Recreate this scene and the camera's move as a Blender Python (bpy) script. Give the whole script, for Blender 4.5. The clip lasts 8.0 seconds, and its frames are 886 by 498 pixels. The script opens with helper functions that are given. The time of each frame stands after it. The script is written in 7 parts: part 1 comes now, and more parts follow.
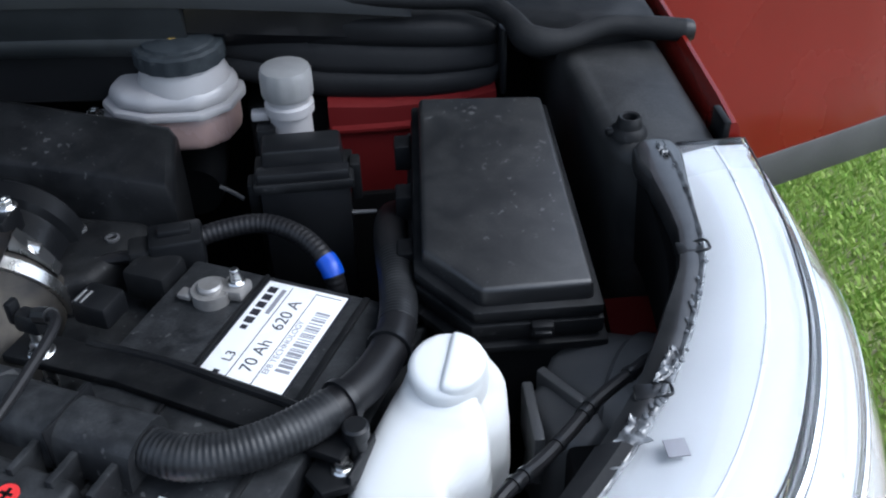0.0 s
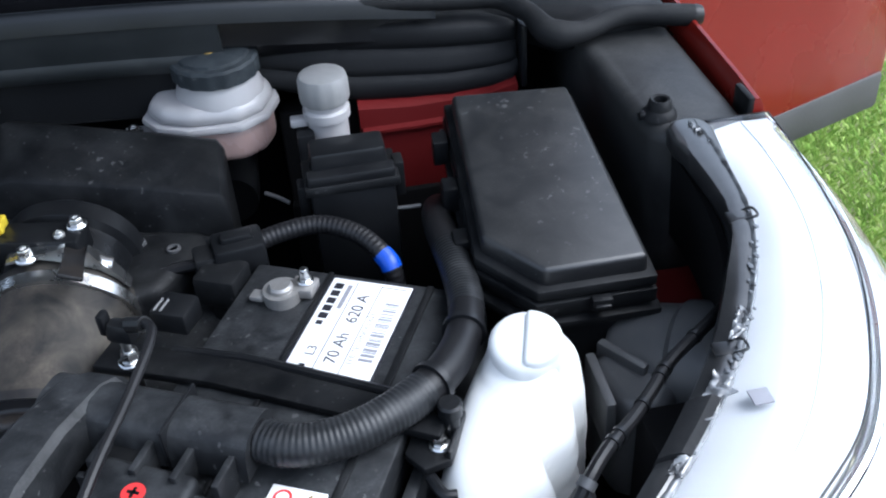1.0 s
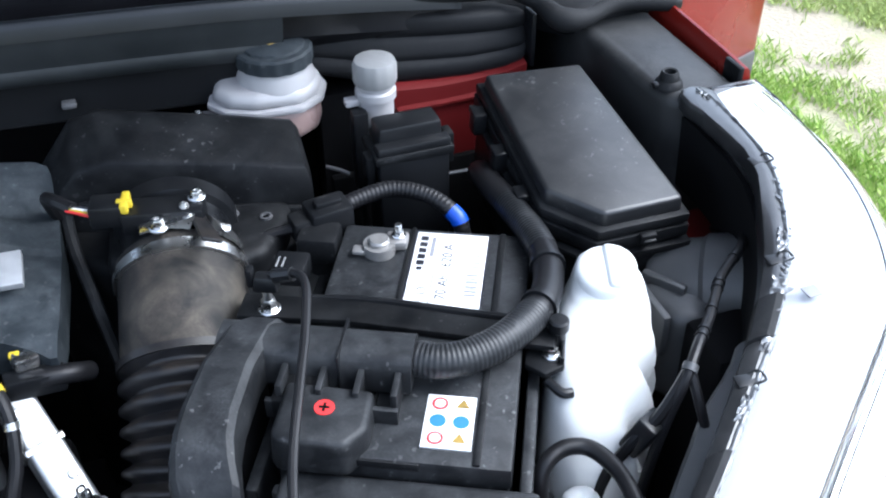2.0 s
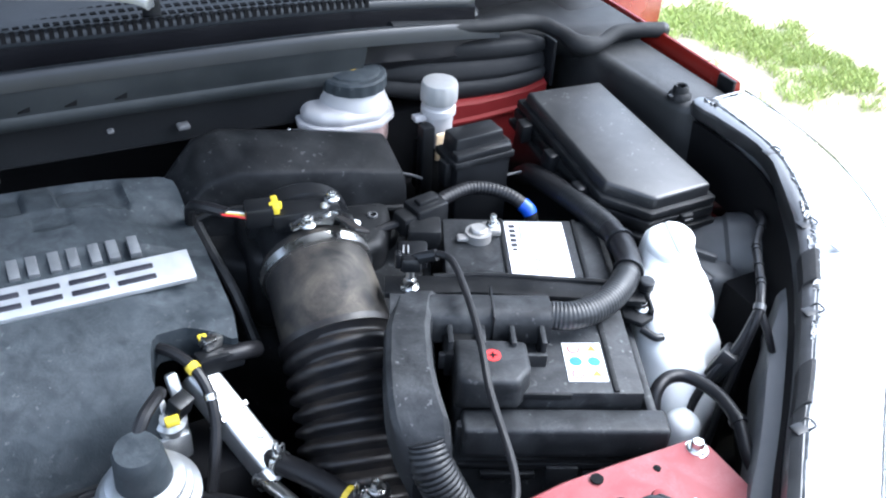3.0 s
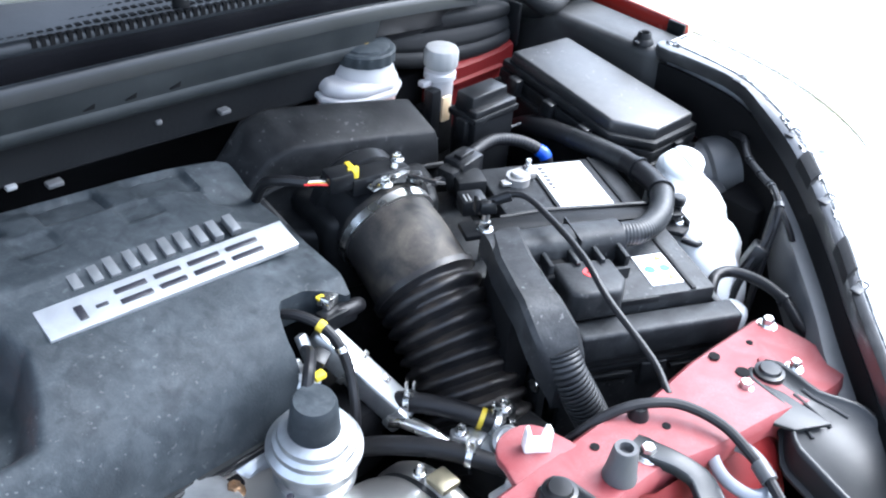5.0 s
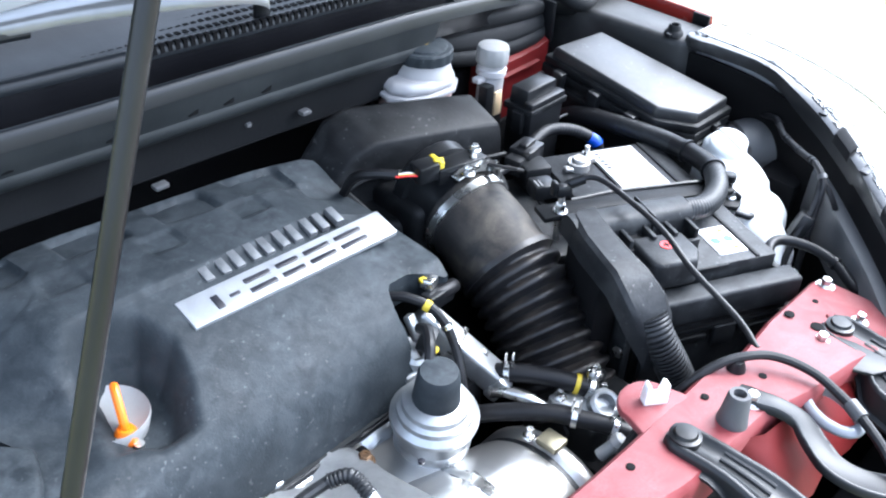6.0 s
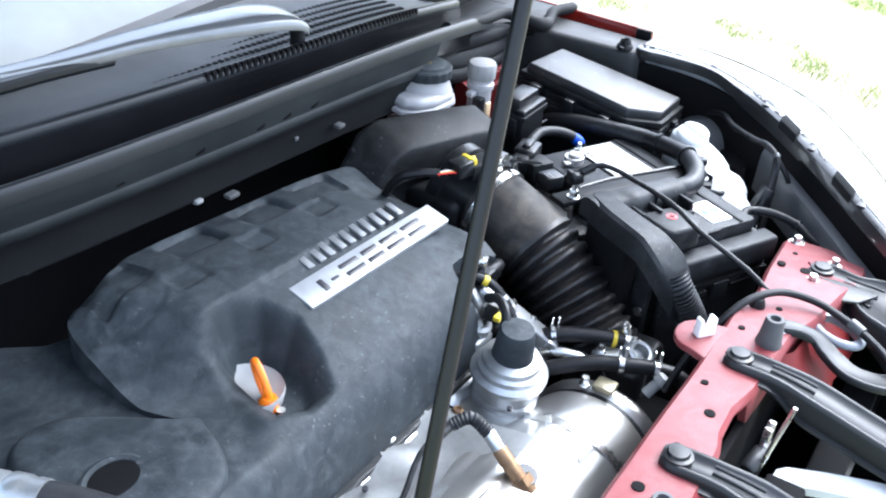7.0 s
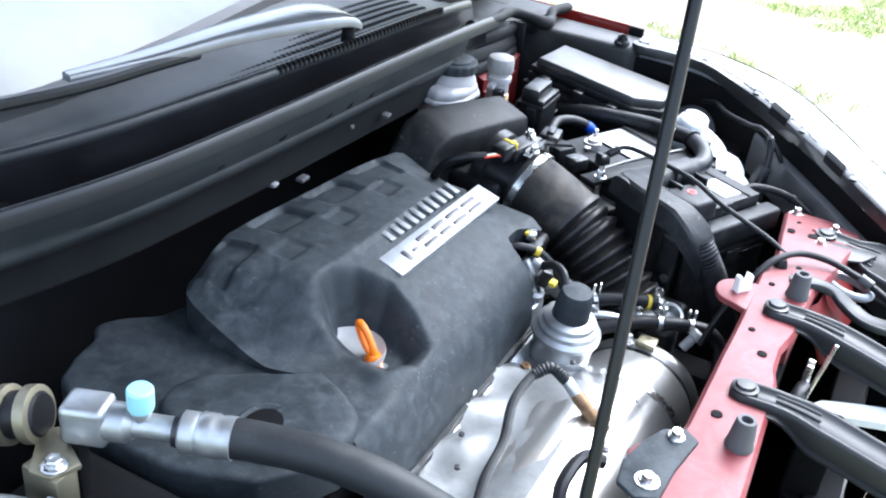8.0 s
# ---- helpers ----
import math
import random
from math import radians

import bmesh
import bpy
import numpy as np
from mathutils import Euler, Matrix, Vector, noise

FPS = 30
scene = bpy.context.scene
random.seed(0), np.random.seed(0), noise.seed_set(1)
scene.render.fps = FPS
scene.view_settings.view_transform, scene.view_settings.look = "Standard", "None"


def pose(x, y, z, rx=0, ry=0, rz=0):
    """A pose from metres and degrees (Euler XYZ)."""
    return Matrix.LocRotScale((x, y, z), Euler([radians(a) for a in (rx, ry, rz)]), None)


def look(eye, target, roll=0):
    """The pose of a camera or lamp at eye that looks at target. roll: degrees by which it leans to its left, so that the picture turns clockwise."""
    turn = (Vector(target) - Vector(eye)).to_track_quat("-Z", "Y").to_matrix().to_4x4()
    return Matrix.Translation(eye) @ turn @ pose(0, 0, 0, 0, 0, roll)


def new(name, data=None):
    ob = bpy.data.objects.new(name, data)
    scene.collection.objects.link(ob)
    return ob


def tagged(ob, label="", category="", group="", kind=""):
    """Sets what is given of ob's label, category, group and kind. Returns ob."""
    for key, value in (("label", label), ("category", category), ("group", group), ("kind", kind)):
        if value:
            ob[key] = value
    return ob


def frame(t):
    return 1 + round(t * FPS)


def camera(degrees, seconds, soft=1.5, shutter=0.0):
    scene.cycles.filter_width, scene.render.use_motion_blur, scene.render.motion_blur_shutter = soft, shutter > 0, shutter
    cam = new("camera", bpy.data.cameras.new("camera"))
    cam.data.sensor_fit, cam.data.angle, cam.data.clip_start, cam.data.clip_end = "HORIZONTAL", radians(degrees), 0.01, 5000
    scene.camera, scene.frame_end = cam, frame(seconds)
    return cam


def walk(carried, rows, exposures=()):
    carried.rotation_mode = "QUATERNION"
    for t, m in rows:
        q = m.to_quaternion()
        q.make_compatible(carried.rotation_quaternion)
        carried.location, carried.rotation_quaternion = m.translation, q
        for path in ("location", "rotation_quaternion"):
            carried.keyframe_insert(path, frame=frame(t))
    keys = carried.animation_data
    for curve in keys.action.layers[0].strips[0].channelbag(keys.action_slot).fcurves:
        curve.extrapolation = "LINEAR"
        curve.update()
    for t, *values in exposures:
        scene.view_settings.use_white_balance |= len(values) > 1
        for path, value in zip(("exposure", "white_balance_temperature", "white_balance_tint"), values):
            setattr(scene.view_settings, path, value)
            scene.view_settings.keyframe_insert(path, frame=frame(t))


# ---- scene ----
cam = camera(48.3, 8.0, soft=2.1)
PATH = [
    (0, (0.02, -0.02, 1.463), (0.138, 1.573, 0.259), -1.9),
    (0.5, (-0.017, -0.028, 1.472), (0.122, 1.559, 0.262), -3.8),
    (1, (-0.063, -0.047, 1.485), (0.149, 1.531, 0.275), -4.0),
    (1.2, (-0.089, -0.060, 1.490), (0.158, 1.507, 0.275), -3.6),
    (2.3, (-0.383, -0.148, 1.57), (0.273, 1.298, 0.354), 1.4),
    (2.5, (-0.452, -0.16, 1.581), (0.298, 1.256, 0.385), 2.5),
    (3, (-0.59, -0.178, 1.618), (0.238, 1.212, 0.442), 3.8),
    (3.5, (-0.669, -0.18, 1.624), (0.235, 1.174, 0.463), 4.6),
    (4, (-0.753, -0.159, 1.612), (0.27, 1.124, 0.468), 5.6),
    (5.3, (-0.944, -0.069, 1.616), (0.254, 1.033, 0.454), 4.5),
    (5.5, (-0.974, -0.06, 1.622), (0.232, 1.039, 0.465), 4.1),
    (6, (-1.064, -0.032, 1.632), (0.188, 1.024, 0.484), 4.3),
    (6.5, (-1.182, 0.003, 1.645), (0.167, 0.989, 0.546), 4.6),
    (7, (-1.345, 0.056, 1.641), (0.132, 0.902, 0.591), 5.5),
    (7.5, (-1.471, 0.104, 1.646), (0.062, 0.871, 0.616), 5.3),
    (8, (-1.546, 0.155, 1.651), (0.023, 0.856, 0.628), 7.0),
]
EXPOSURES = [(0.0, -0.62, 5500, 8), (1.0, -0.14, 5500, 8), (2.3, 0.55, 5500, 8), (3.5, 1.18, 5500, 8), (5.5, 1.20, 5500, 8), (6.5, 1.08, 5500, 8), (7.5, 0.90, 5500, 8), (8.0, 0.91, 5500, 8)]
walk(cam, [(t, look(eye, target, roll)) for t, eye, target, roll in PATH], EXPOSURES)

# ---- light ----
SUN_ELEV, SUN_AZ = 52.0, 105.0
world = bpy.data.worlds.new("world")
scene.world = world
world.use_nodes = True
wn = world.node_tree
sky = wn.nodes.new("ShaderNodeTexSky")
sky.sky_type = 'NISHITA'
sky.sun_disc = False
sky.sun_elevation = radians(SUN_ELEV)
sky.sun_rotation = radians(SUN_AZ)
sky.dust_density = 5.0
bg = wn.nodes["Background"]
bg.inputs["Strength"].default_value = 0.50
haze = wn.nodes.new("ShaderNodeHueSaturation")
haze.inputs["Saturation"].default_value = 0.45
wn.links.new(sky.outputs[0], haze.inputs["Color"])
wn.links.new(haze.outputs[0], bg.inputs["Color"])
sun_data = bpy.data.lights.new("sun", 'SUN')
sun_data.energy = 0.32
sun_data.angle = radians(60)
sun_data.color = (1.0, 0.97, 0.93)
sun = new("sun", sun_data)
sa, se = radians(SUN_AZ), radians(SUN_ELEV)
sun_way = Vector((math.sin(sa) * math.cos(se), math.cos(sa) * math.cos(se), math.sin(se)))
sun.matrix_world = look(sun_way * 20, (0, 0, 0))


# ---- materials ----
def material(name, base, rough=0.5, metal=0.0, second=None, amount=0.5, scale=12.0, grain=180.0, bump=0.15, depth=0.002,
             rough_var=0.12, coat=0.0, dust=0.0, dust_colour=(0.13, 0.127, 0.12), spec=0.5, stretch=(1, 1, 1), specks=0.0, smears=0.0, smear_colour=(0.15, 0.155, 0.16)):
    """Principled surface with patches, fine grain, uneven gloss and settled dust."""
    m = bpy.data.materials.new(name)
    m.use_nodes = True
    nt = m.node_tree
    N, L = nt.nodes, nt.links
    p = N["Principled BSDF"]
    p.inputs["Metallic"].default_value = metal
    p.inputs["Specular IOR Level"].default_value = spec
    p.inputs["Coat Weight"].default_value = coat
    p.inputs["Coat Roughness"].default_value = 0.06
    geo = N.new("ShaderNodeNewGeometry")
    mp = N.new("ShaderNodeMapping")
    mp.inputs["Scale"].default_value = stretch
    L.new(geo.outputs["Position"], mp.inputs["Vector"])

    def noise_at(sc, detail=4.0, dist=0.0):
        n = N.new("ShaderNodeTexNoise")
        n.inputs["Scale"].default_value = sc
        n.inputs["Detail"].default_value = detail
        n.inputs["Distortion"].default_value = dist
        L.new(mp.outputs[0], n.inputs["Vector"])
        return n

    def ramp(src, lo, hi):
        r = N.new("ShaderNodeMapRange")
        r.inputs["From Min"].default_value, r.inputs["From Max"].default_value = lo, hi
        L.new(src, r.inputs["Value"])
        return r.outputs[0]

    def mix(fac, a, b):
        x = N.new("ShaderNodeMix")
        x.data_type = 'RGBA'
        for sock, v in (("A", a), ("B", b)):
            s = [i for i in x.inputs if i.name == sock and i.type == 'RGBA'][0]
            if isinstance(v, tuple):
                s.default_value = (*v, 1)
            else:
                L.new(v, s)
        L.new(fac, x.inputs["Factor"])
        return [o for o in x.outputs if o.type == 'RGBA'][0]

    big, fine = noise_at(scale, 5.0, 0.4), noise_at(grain, 3.0)
    two = second or tuple(c * 1.45 + 0.004 for c in base)
    f = N.new("ShaderNodeMath")
    f.operation = 'MULTIPLY'
    L.new(ramp(big.outputs[0], 0.35, 0.7), f.inputs[0])
    f.inputs[1].default_value = amount
    colour = mix(f.outputs[0], tuple(base), two)
    if dust > 0:
        sep = N.new("ShaderNodeSeparateXYZ")
        L.new(geo.outputs["True Normal"], sep.inputs[0])
        d1, d2 = noise_at(scale * 2.3, 6.0, 0.8), noise_at(420.0, 2.0)
        a = N.new("ShaderNodeMath"); a.operation = 'MULTIPLY'
        L.new(ramp(sep.outputs["Z"], 0.2, 0.9), a.inputs[0]); L.new(ramp(d1.outputs[0], 0.38, 0.72), a.inputs[1])
        b = N.new("ShaderNodeMath"); b.operation = 'MULTIPLY_ADD'
        L.new(ramp(d2.outputs[0], 0.3, 0.75), b.inputs[0]); b.inputs[1].default_value = 0.6; b.inputs[2].default_value = 0.4
        c = N.new("ShaderNodeMath"); c.operation = 'MULTIPLY'
        L.new(a.outputs[0], c.inputs[0]); L.new(b.outputs[0], c.inputs[1])
        e = N.new("ShaderNodeMath"); e.operation = 'MULTIPLY'
        L.new(c.outputs[0], e.inputs[0]); e.inputs[1].default_value = dust
        colour = mix(e.outputs[0], colour, dust_colour)
    if specks > 0:
        s1, s2 = noise_at(150.0, 2.0), noise_at(7.0, 3.0)
        a = N.new("ShaderNodeMath"); a.operation = 'MULTIPLY'
        L.new(ramp(s1.outputs[0], 0.66, 0.72), a.inputs[0]); L.new(ramp(s2.outputs[0], 0.42, 0.62), a.inputs[1])
        b = N.new("ShaderNodeMath"); b.operation = 'MULTIPLY'
        L.new(a.outputs[0], b.inputs[0]); b.inputs[1].default_value = specks
        colour = mix(b.outputs[0], colour, (0.3, 0.3, 0.3))
    if smears > 0:
        # wiped dust and scuffs
        w1, w2 = noise_at(scale * 2.6, 7.0, 0.5), noise_at(scale * 0.6, 3.0, 0.4)
        a = N.new("ShaderNodeMath"); a.operation = 'MULTIPLY'
        L.new(ramp(w1.outputs[0], 0.42, 0.82), a.inputs[0]); L.new(ramp(w2.outputs[0], 0.34, 0.72), a.inputs[1])
        b = N.new("ShaderNodeMath"); b.operation = 'MULTIPLY'
        L.new(a.outputs[0], b.inputs[0]); b.inputs[1].default_value = smears
        colour = mix(b.outputs[0], colour, smear_colour)
    L.new(colour, p.inputs["Base Color"])
    r = N.new("ShaderNodeMath"); r.operation = 'MULTIPLY_ADD'
    L.new(big.outputs[0], r.inputs[0]); r.inputs[1].default_value = rough_var * 2; r.inputs[2].default_value = rough - rough_var
    L.new(r.outputs[0], p.inputs["Roughness"])
    if bump > 0:
        bm_ = N.new("ShaderNodeBump")
        bm_.inputs["Strength"].default_value = bump
        bm_.inputs["Distance"].default_value = depth
        L.new(fine.outputs[0], bm_.inputs["Height"])
        L.new(bm_.outputs[0], p.inputs["Normal"])
    return m


BLACK = material("black_plastic", (0.0036, 0.004, 0.0047), 0.50, dust=0.07, scale=12, bump=0.22, depth=0.001, specks=0.12, spec=0.16, smears=0.15)
BLACK_SMOOTH = material("smooth_black_plastic", (0.0055, 0.006, 0.007), 0.33, dust=0.05, scale=14, bump=0.08, depth=0.0006, spec=0.32)
DUSTY_BLACK = material("dusty_black_plastic", (0.007, 0.0076, 0.0086), 0.52, second=(0.016, 0.0172, 0.019), amount=0.9, scale=20, dust=0.34, dust_colour=(0.10, 0.105, 0.11), bump=0.28, depth=0.001, grain=300, specks=0.22, spec=0.26, smears=0.42, smear_colour=(0.085, 0.088, 0.09))
LID = material("fuse_lid_plastic", (0.008, 0.0085, 0.0095), 0.44, dust=0.16, scale=16, bump=0.12, depth=0.0004, grain=600, specks=0.28, rough_var=0.05, spec=0.7)
COVER = material("engine_cover_plastic", (0.0155, 0.0192, 0.0225), 0.59, second=(0.028, 0.034, 0.0388), amount=0.8, scale=22, dust=0.5, dust_colour=(0.074, 0.084, 0.09), specks=0.16, smears=0.7, smear_colour=(0.088, 0.098, 0.105), bump=0.25, depth=0.001, grain=420, spec=0.2)
RUBBER = material("black_rubber", (0.006, 0.006, 0.007), 0.45, dust=0.06, scale=10, bump=0.12, depth=0.0008, spec=0.3)
HOSE = material("ribbed_hose_rubber", (0.006, 0.006, 0.007), 0.42, dust=0.1, scale=18, dust_colour=(0.2, 0.15, 0.1), bump=0.12, depth=0.0008, spec=0.4, smears=0.2, smear_colour=(0.16, 0.13, 0.1))
SLEEVE = material("dusty_intake_sleeve", (0.011, 0.011, 0.0115), 0.56, second=(0.03, 0.028, 0.026), amount=0.7, scale=14, dust=0.35, dust_colour=(0.17, 0.14, 0.11), bump=0.15, depth=0.001, spec=0.2, smears=0.65, smear_colour=(0.19, 0.165, 0.125))
GREY_RUBBER = material("grey_rubber", (0.06, 0.06, 0.062), 0.65, bump=0.15)
SEAL = material("satin_lamp_seal_rubber", (0.010, 0.0105, 0.0115), 0.34, second=(0.018, 0.019, 0.0205), scale=14, dust=0.15, bump=0.06, depth=0.0006, spec=0.6, coat=0.45, rough_var=0.06, smears=0.3)
CONDUIT = material("grey_conduit", (0.008, 0.0088, 0.010), 0.42, dust=0.09, scale=25, spec=0.35, smears=0.2)
GLOSS_BLACK = material("glossy_black_channel", (0.005, 0.005, 0.006), 0.2, bump=0.03, rough_var=0.06)
# Near-black stands in for deep shade: bay walls, feet, voids, holes and gaps.
CAVITY = material("near_black_shade_fill", (0.004, 0.004, 0.0045), 0.8, bump=0.0, spec=0.1)
RED_PAINT = material("red_body_paint", (0.155, 0.010, 0.006), 0.27, spec=0.25, coat=0.3, bump=0.0, rough_var=0.05, amount=0.25, scale=5)
RED_DULL = material("dusty_red_panel_paint", (0.165, 0.026, 0.029), 0.5, second=(0.19, 0.058, 0.061), amount=0.7, scale=14, coat=0.03, spec=0.3, dust=0.35, dust_colour=(0.27, 0.16, 0.16), bump=0.1, depth=0.0006)
RED_DARK = material("red_inner_paint", (0.10, 0.007, 0.0075), 0.5, coat=0.03, spec=0.25, bump=0.05, second=(0.11, 0.008, 0.008), scale=18)
STEEL = material("zinc_plated_steel", (0.56, 0.56, 0.55), 0.28, metal=1.0, scale=60, bump=0.08, depth=0.0004, rough_var=0.1)
ALU = material("cast_aluminium", (0.47, 0.485, 0.49), 0.42, metal=0.85, second=(0.27, 0.275, 0.28), amount=0.75, scale=34, bump=0.3, depth=0.001)
SHIELD = material("dull_heat_shield_metal", (0.68, 0.68, 0.67), 0.32, metal=0.95, second=(0.46, 0.43, 0.39), amount=0.7, scale=7, bump=0.35, depth=0.003, grain=22, rough_var=0.14)
BRASS = material("heat_tinted_brass", (0.34, 0.22, 0.12), 0.45, metal=0.8, second=(0.15, 0.09, 0.055), amount=0.8, scale=50)
GOLD = material("yellow_passivated_steel", (0.26, 0.235, 0.165), 0.45, metal=0.8, scale=40)
LEAD = material("dull_lead_terminal", (0.36, 0.355, 0.345), 0.5, metal=0.7, second=(0.22, 0.2, 0.18), scale=70, bump=0.3, depth=0.001)
WHITE_TANK = material("milky_white_polyethylene", (0.70, 0.71, 0.70), 0.42, second=(0.62, 0.63, 0.62), amount=0.5, scale=10, bump=0.06, depth=0.0008)
WHITE_CAP = material("aged_white_plastic", (0.24, 0.24, 0.24), 0.5, second=(0.18, 0.18, 0.176), amount=0.6, scale=40, bump=0.1)
WHITE = material("white_plastic", (0.78, 0.78, 0.76), 0.45, bump=0.05)
CLOUDY = material("cloudy_reservoir_plastic", (0.36, 0.355, 0.36), 0.36, second=(0.31, 0.295, 0.29), amount=0.6, scale=16, bump=0.03)
AMBER = material("amber_brake_fluid", (0.33, 0.235, 0.215), 0.3, second=(0.28, 0.185, 0.165), scale=14, bump=0.0)
CREAM = material("cream_fluid_strip", (0.6, 0.45, 0.28), 0.4, bump=0.0)
PAPER = material("printed_white_label", (0.82, 0.83, 0.83), 0.28, second=(0.76, 0.77, 0.77), amount=0.4, scale=30, bump=0.0)
INK = material("black_print", (0.015, 0.015, 0.02), 0.35, bump=0.0)
INK_GREY = material("grey_print", (0.2, 0.2, 0.22), 0.4, bump=0.0)
INK_RED = material("red_print", (0.55, 0.03, 0.03), 0.45, bump=0.0)
INK_BLUE = material("blue_print", (0.04, 0.16, 0.5), 0.45, bump=0.0)
YELLOW = material("yellow_tape", (0.50, 0.38, 0.02), 0.5, bump=0.05)
OCHRE = material("worn_yellow_print", (0.34, 0.22, 0.03), 0.6, second=(0.12, 0.09, 0.04), amount=0.8, scale=120, bump=0.0)
BLUE = material("blue_tape", (0.008, 0.06, 0.42), 0.42, bump=0.05)
ORANGE = material("orange_plastic", (0.75, 0.160, 0.000), 0.35, bump=0.0)
TEAL = material("pale_blue_cap_plastic", (0.32, 0.62, 0.68), 0.4, bump=0.0)
COLLAR = material("off_white_funnel_plastic", (0.31, 0.31, 0.305), 0.5, second=(0.25, 0.25, 0.245), amount=0.6, scale=40, bump=0.1)
BEZEL = material("grey_lamp_bezel", (0.56, 0.57, 0.58), 0.3, metal=0.5, bump=0.0)
SILVER = material("silver_badge", (0.34, 0.35, 0.36), 0.4, metal=0.4, scale=50, bump=0.05)
LETTER = material("grey_moulded_lettering", (0.12, 0.125, 0.13), 0.45, metal=0.3, scale=60)
CHROME = material("chromed_reflector", (0.9, 0.91, 0.92), 0.12, metal=1.0, scale=20, bump=0.0, rough_var=0.04)
LAMP_SILVER = material("white_silver_lamp_housing", (0.47, 0.485, 0.50), 0.30, metal=0.25, second=(0.38, 0.395, 0.41), scale=8, bump=0.1, depth=0.001, grain=500, stretch=(0.1, 1, 1))
GLASS_DARK = material("tinted_windscreen", (0.05, 0.062, 0.066), 0.05, bump=0.0, rough_var=0.01, spec=0.22)
GREY_PLASTIC = material("smoky_grey_plastic", (0.058, 0.06, 0.063), 0.40, second=(0.085, 0.086, 0.089), scale=20, dust=0.2, bump=0.05)
SMOKY = material("smoky_clear_plastic", (0.16, 0.17, 0.19), 0.2, second=(0.26, 0.27, 0.29), scale=30, bump=0.0)
LIP_RUBBER = material("satin_cowl_rubber", (0.009, 0.0105, 0.0125), 0.36, second=(0.017, 0.019, 0.022), scale=7, bump=0.08, depth=0.0008, grain=90, rough_var=0.08, spec=0.32, smears=0.2, smear_colour=(0.05, 0.056, 0.06))
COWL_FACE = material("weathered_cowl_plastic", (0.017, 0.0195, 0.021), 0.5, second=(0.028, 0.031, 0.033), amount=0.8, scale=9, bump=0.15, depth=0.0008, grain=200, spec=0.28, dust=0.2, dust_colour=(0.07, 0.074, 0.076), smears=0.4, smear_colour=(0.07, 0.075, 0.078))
AC_RUBBER = material("dusty_hose_rubber", (0.013, 0.0145, 0.0165), 0.52, second=(0.02, 0.0215, 0.024), scale=14, bump=0.12, depth=0.0006, spec=0.32, dust=0.2)
MATTE_BLACK = material("matte_black_trim_and_shade", (0.006, 0.0065, 0.0075), 0.7, second=(0.011, 0.0118, 0.013), scale=16, bump=0.2, depth=0.001, spec=0.22, dust=0.1)
BRACKET = material("satin_grey_bracket", (0.010, 0.011, 0.012), 0.42, second=(0.02, 0.021, 0.023), scale=12, dust=0.1, bump=0.06, depth=0.0006, spec=0.35)
WIPER_ARM = material("satin_wiper_arm", (0.16, 0.165, 0.17), 0.22, metal=0.4, scale=20, bump=0.02)
APRON = material("dusty_wing_cover_plastic", (0.012, 0.0125, 0.013), 0.5, second=(0.024, 0.0245, 0.025), amount=0.8, scale=9, dust=0.45, dust_colour=(0.09, 0.09, 0.088), bump=0.25, depth=0.0008, grain=500, spec=0.35, smears=0.5, smear_colour=(0.10, 0.10, 0.10))
SEALANT = material("clear_smeared_sealant", (0.13, 0.138, 0.145), 0.10, second=(0.025, 0.025, 0.028), amount=0.95, scale=90, bump=0.0, coat=0.6)
DIRT_GREY = material("grey_door_sill_plastic", (0.045, 0.046, 0.045), 0.6, dust=0.3)


def clear_lens():
    m = bpy.data.materials.new("clear_lens_plastic")
    m.use_nodes = True
    p = m.node_tree.nodes["Principled BSDF"]
    p.inputs["Base Color"].default_value = (0.97, 0.98, 0.99, 1)
    p.inputs["Roughness"].default_value = 0.03
    p.inputs["IOR"].default_value = 1.2
    p.inputs["Transmission Weight"].default_value = 1.0
    return m


LENS = clear_lens()


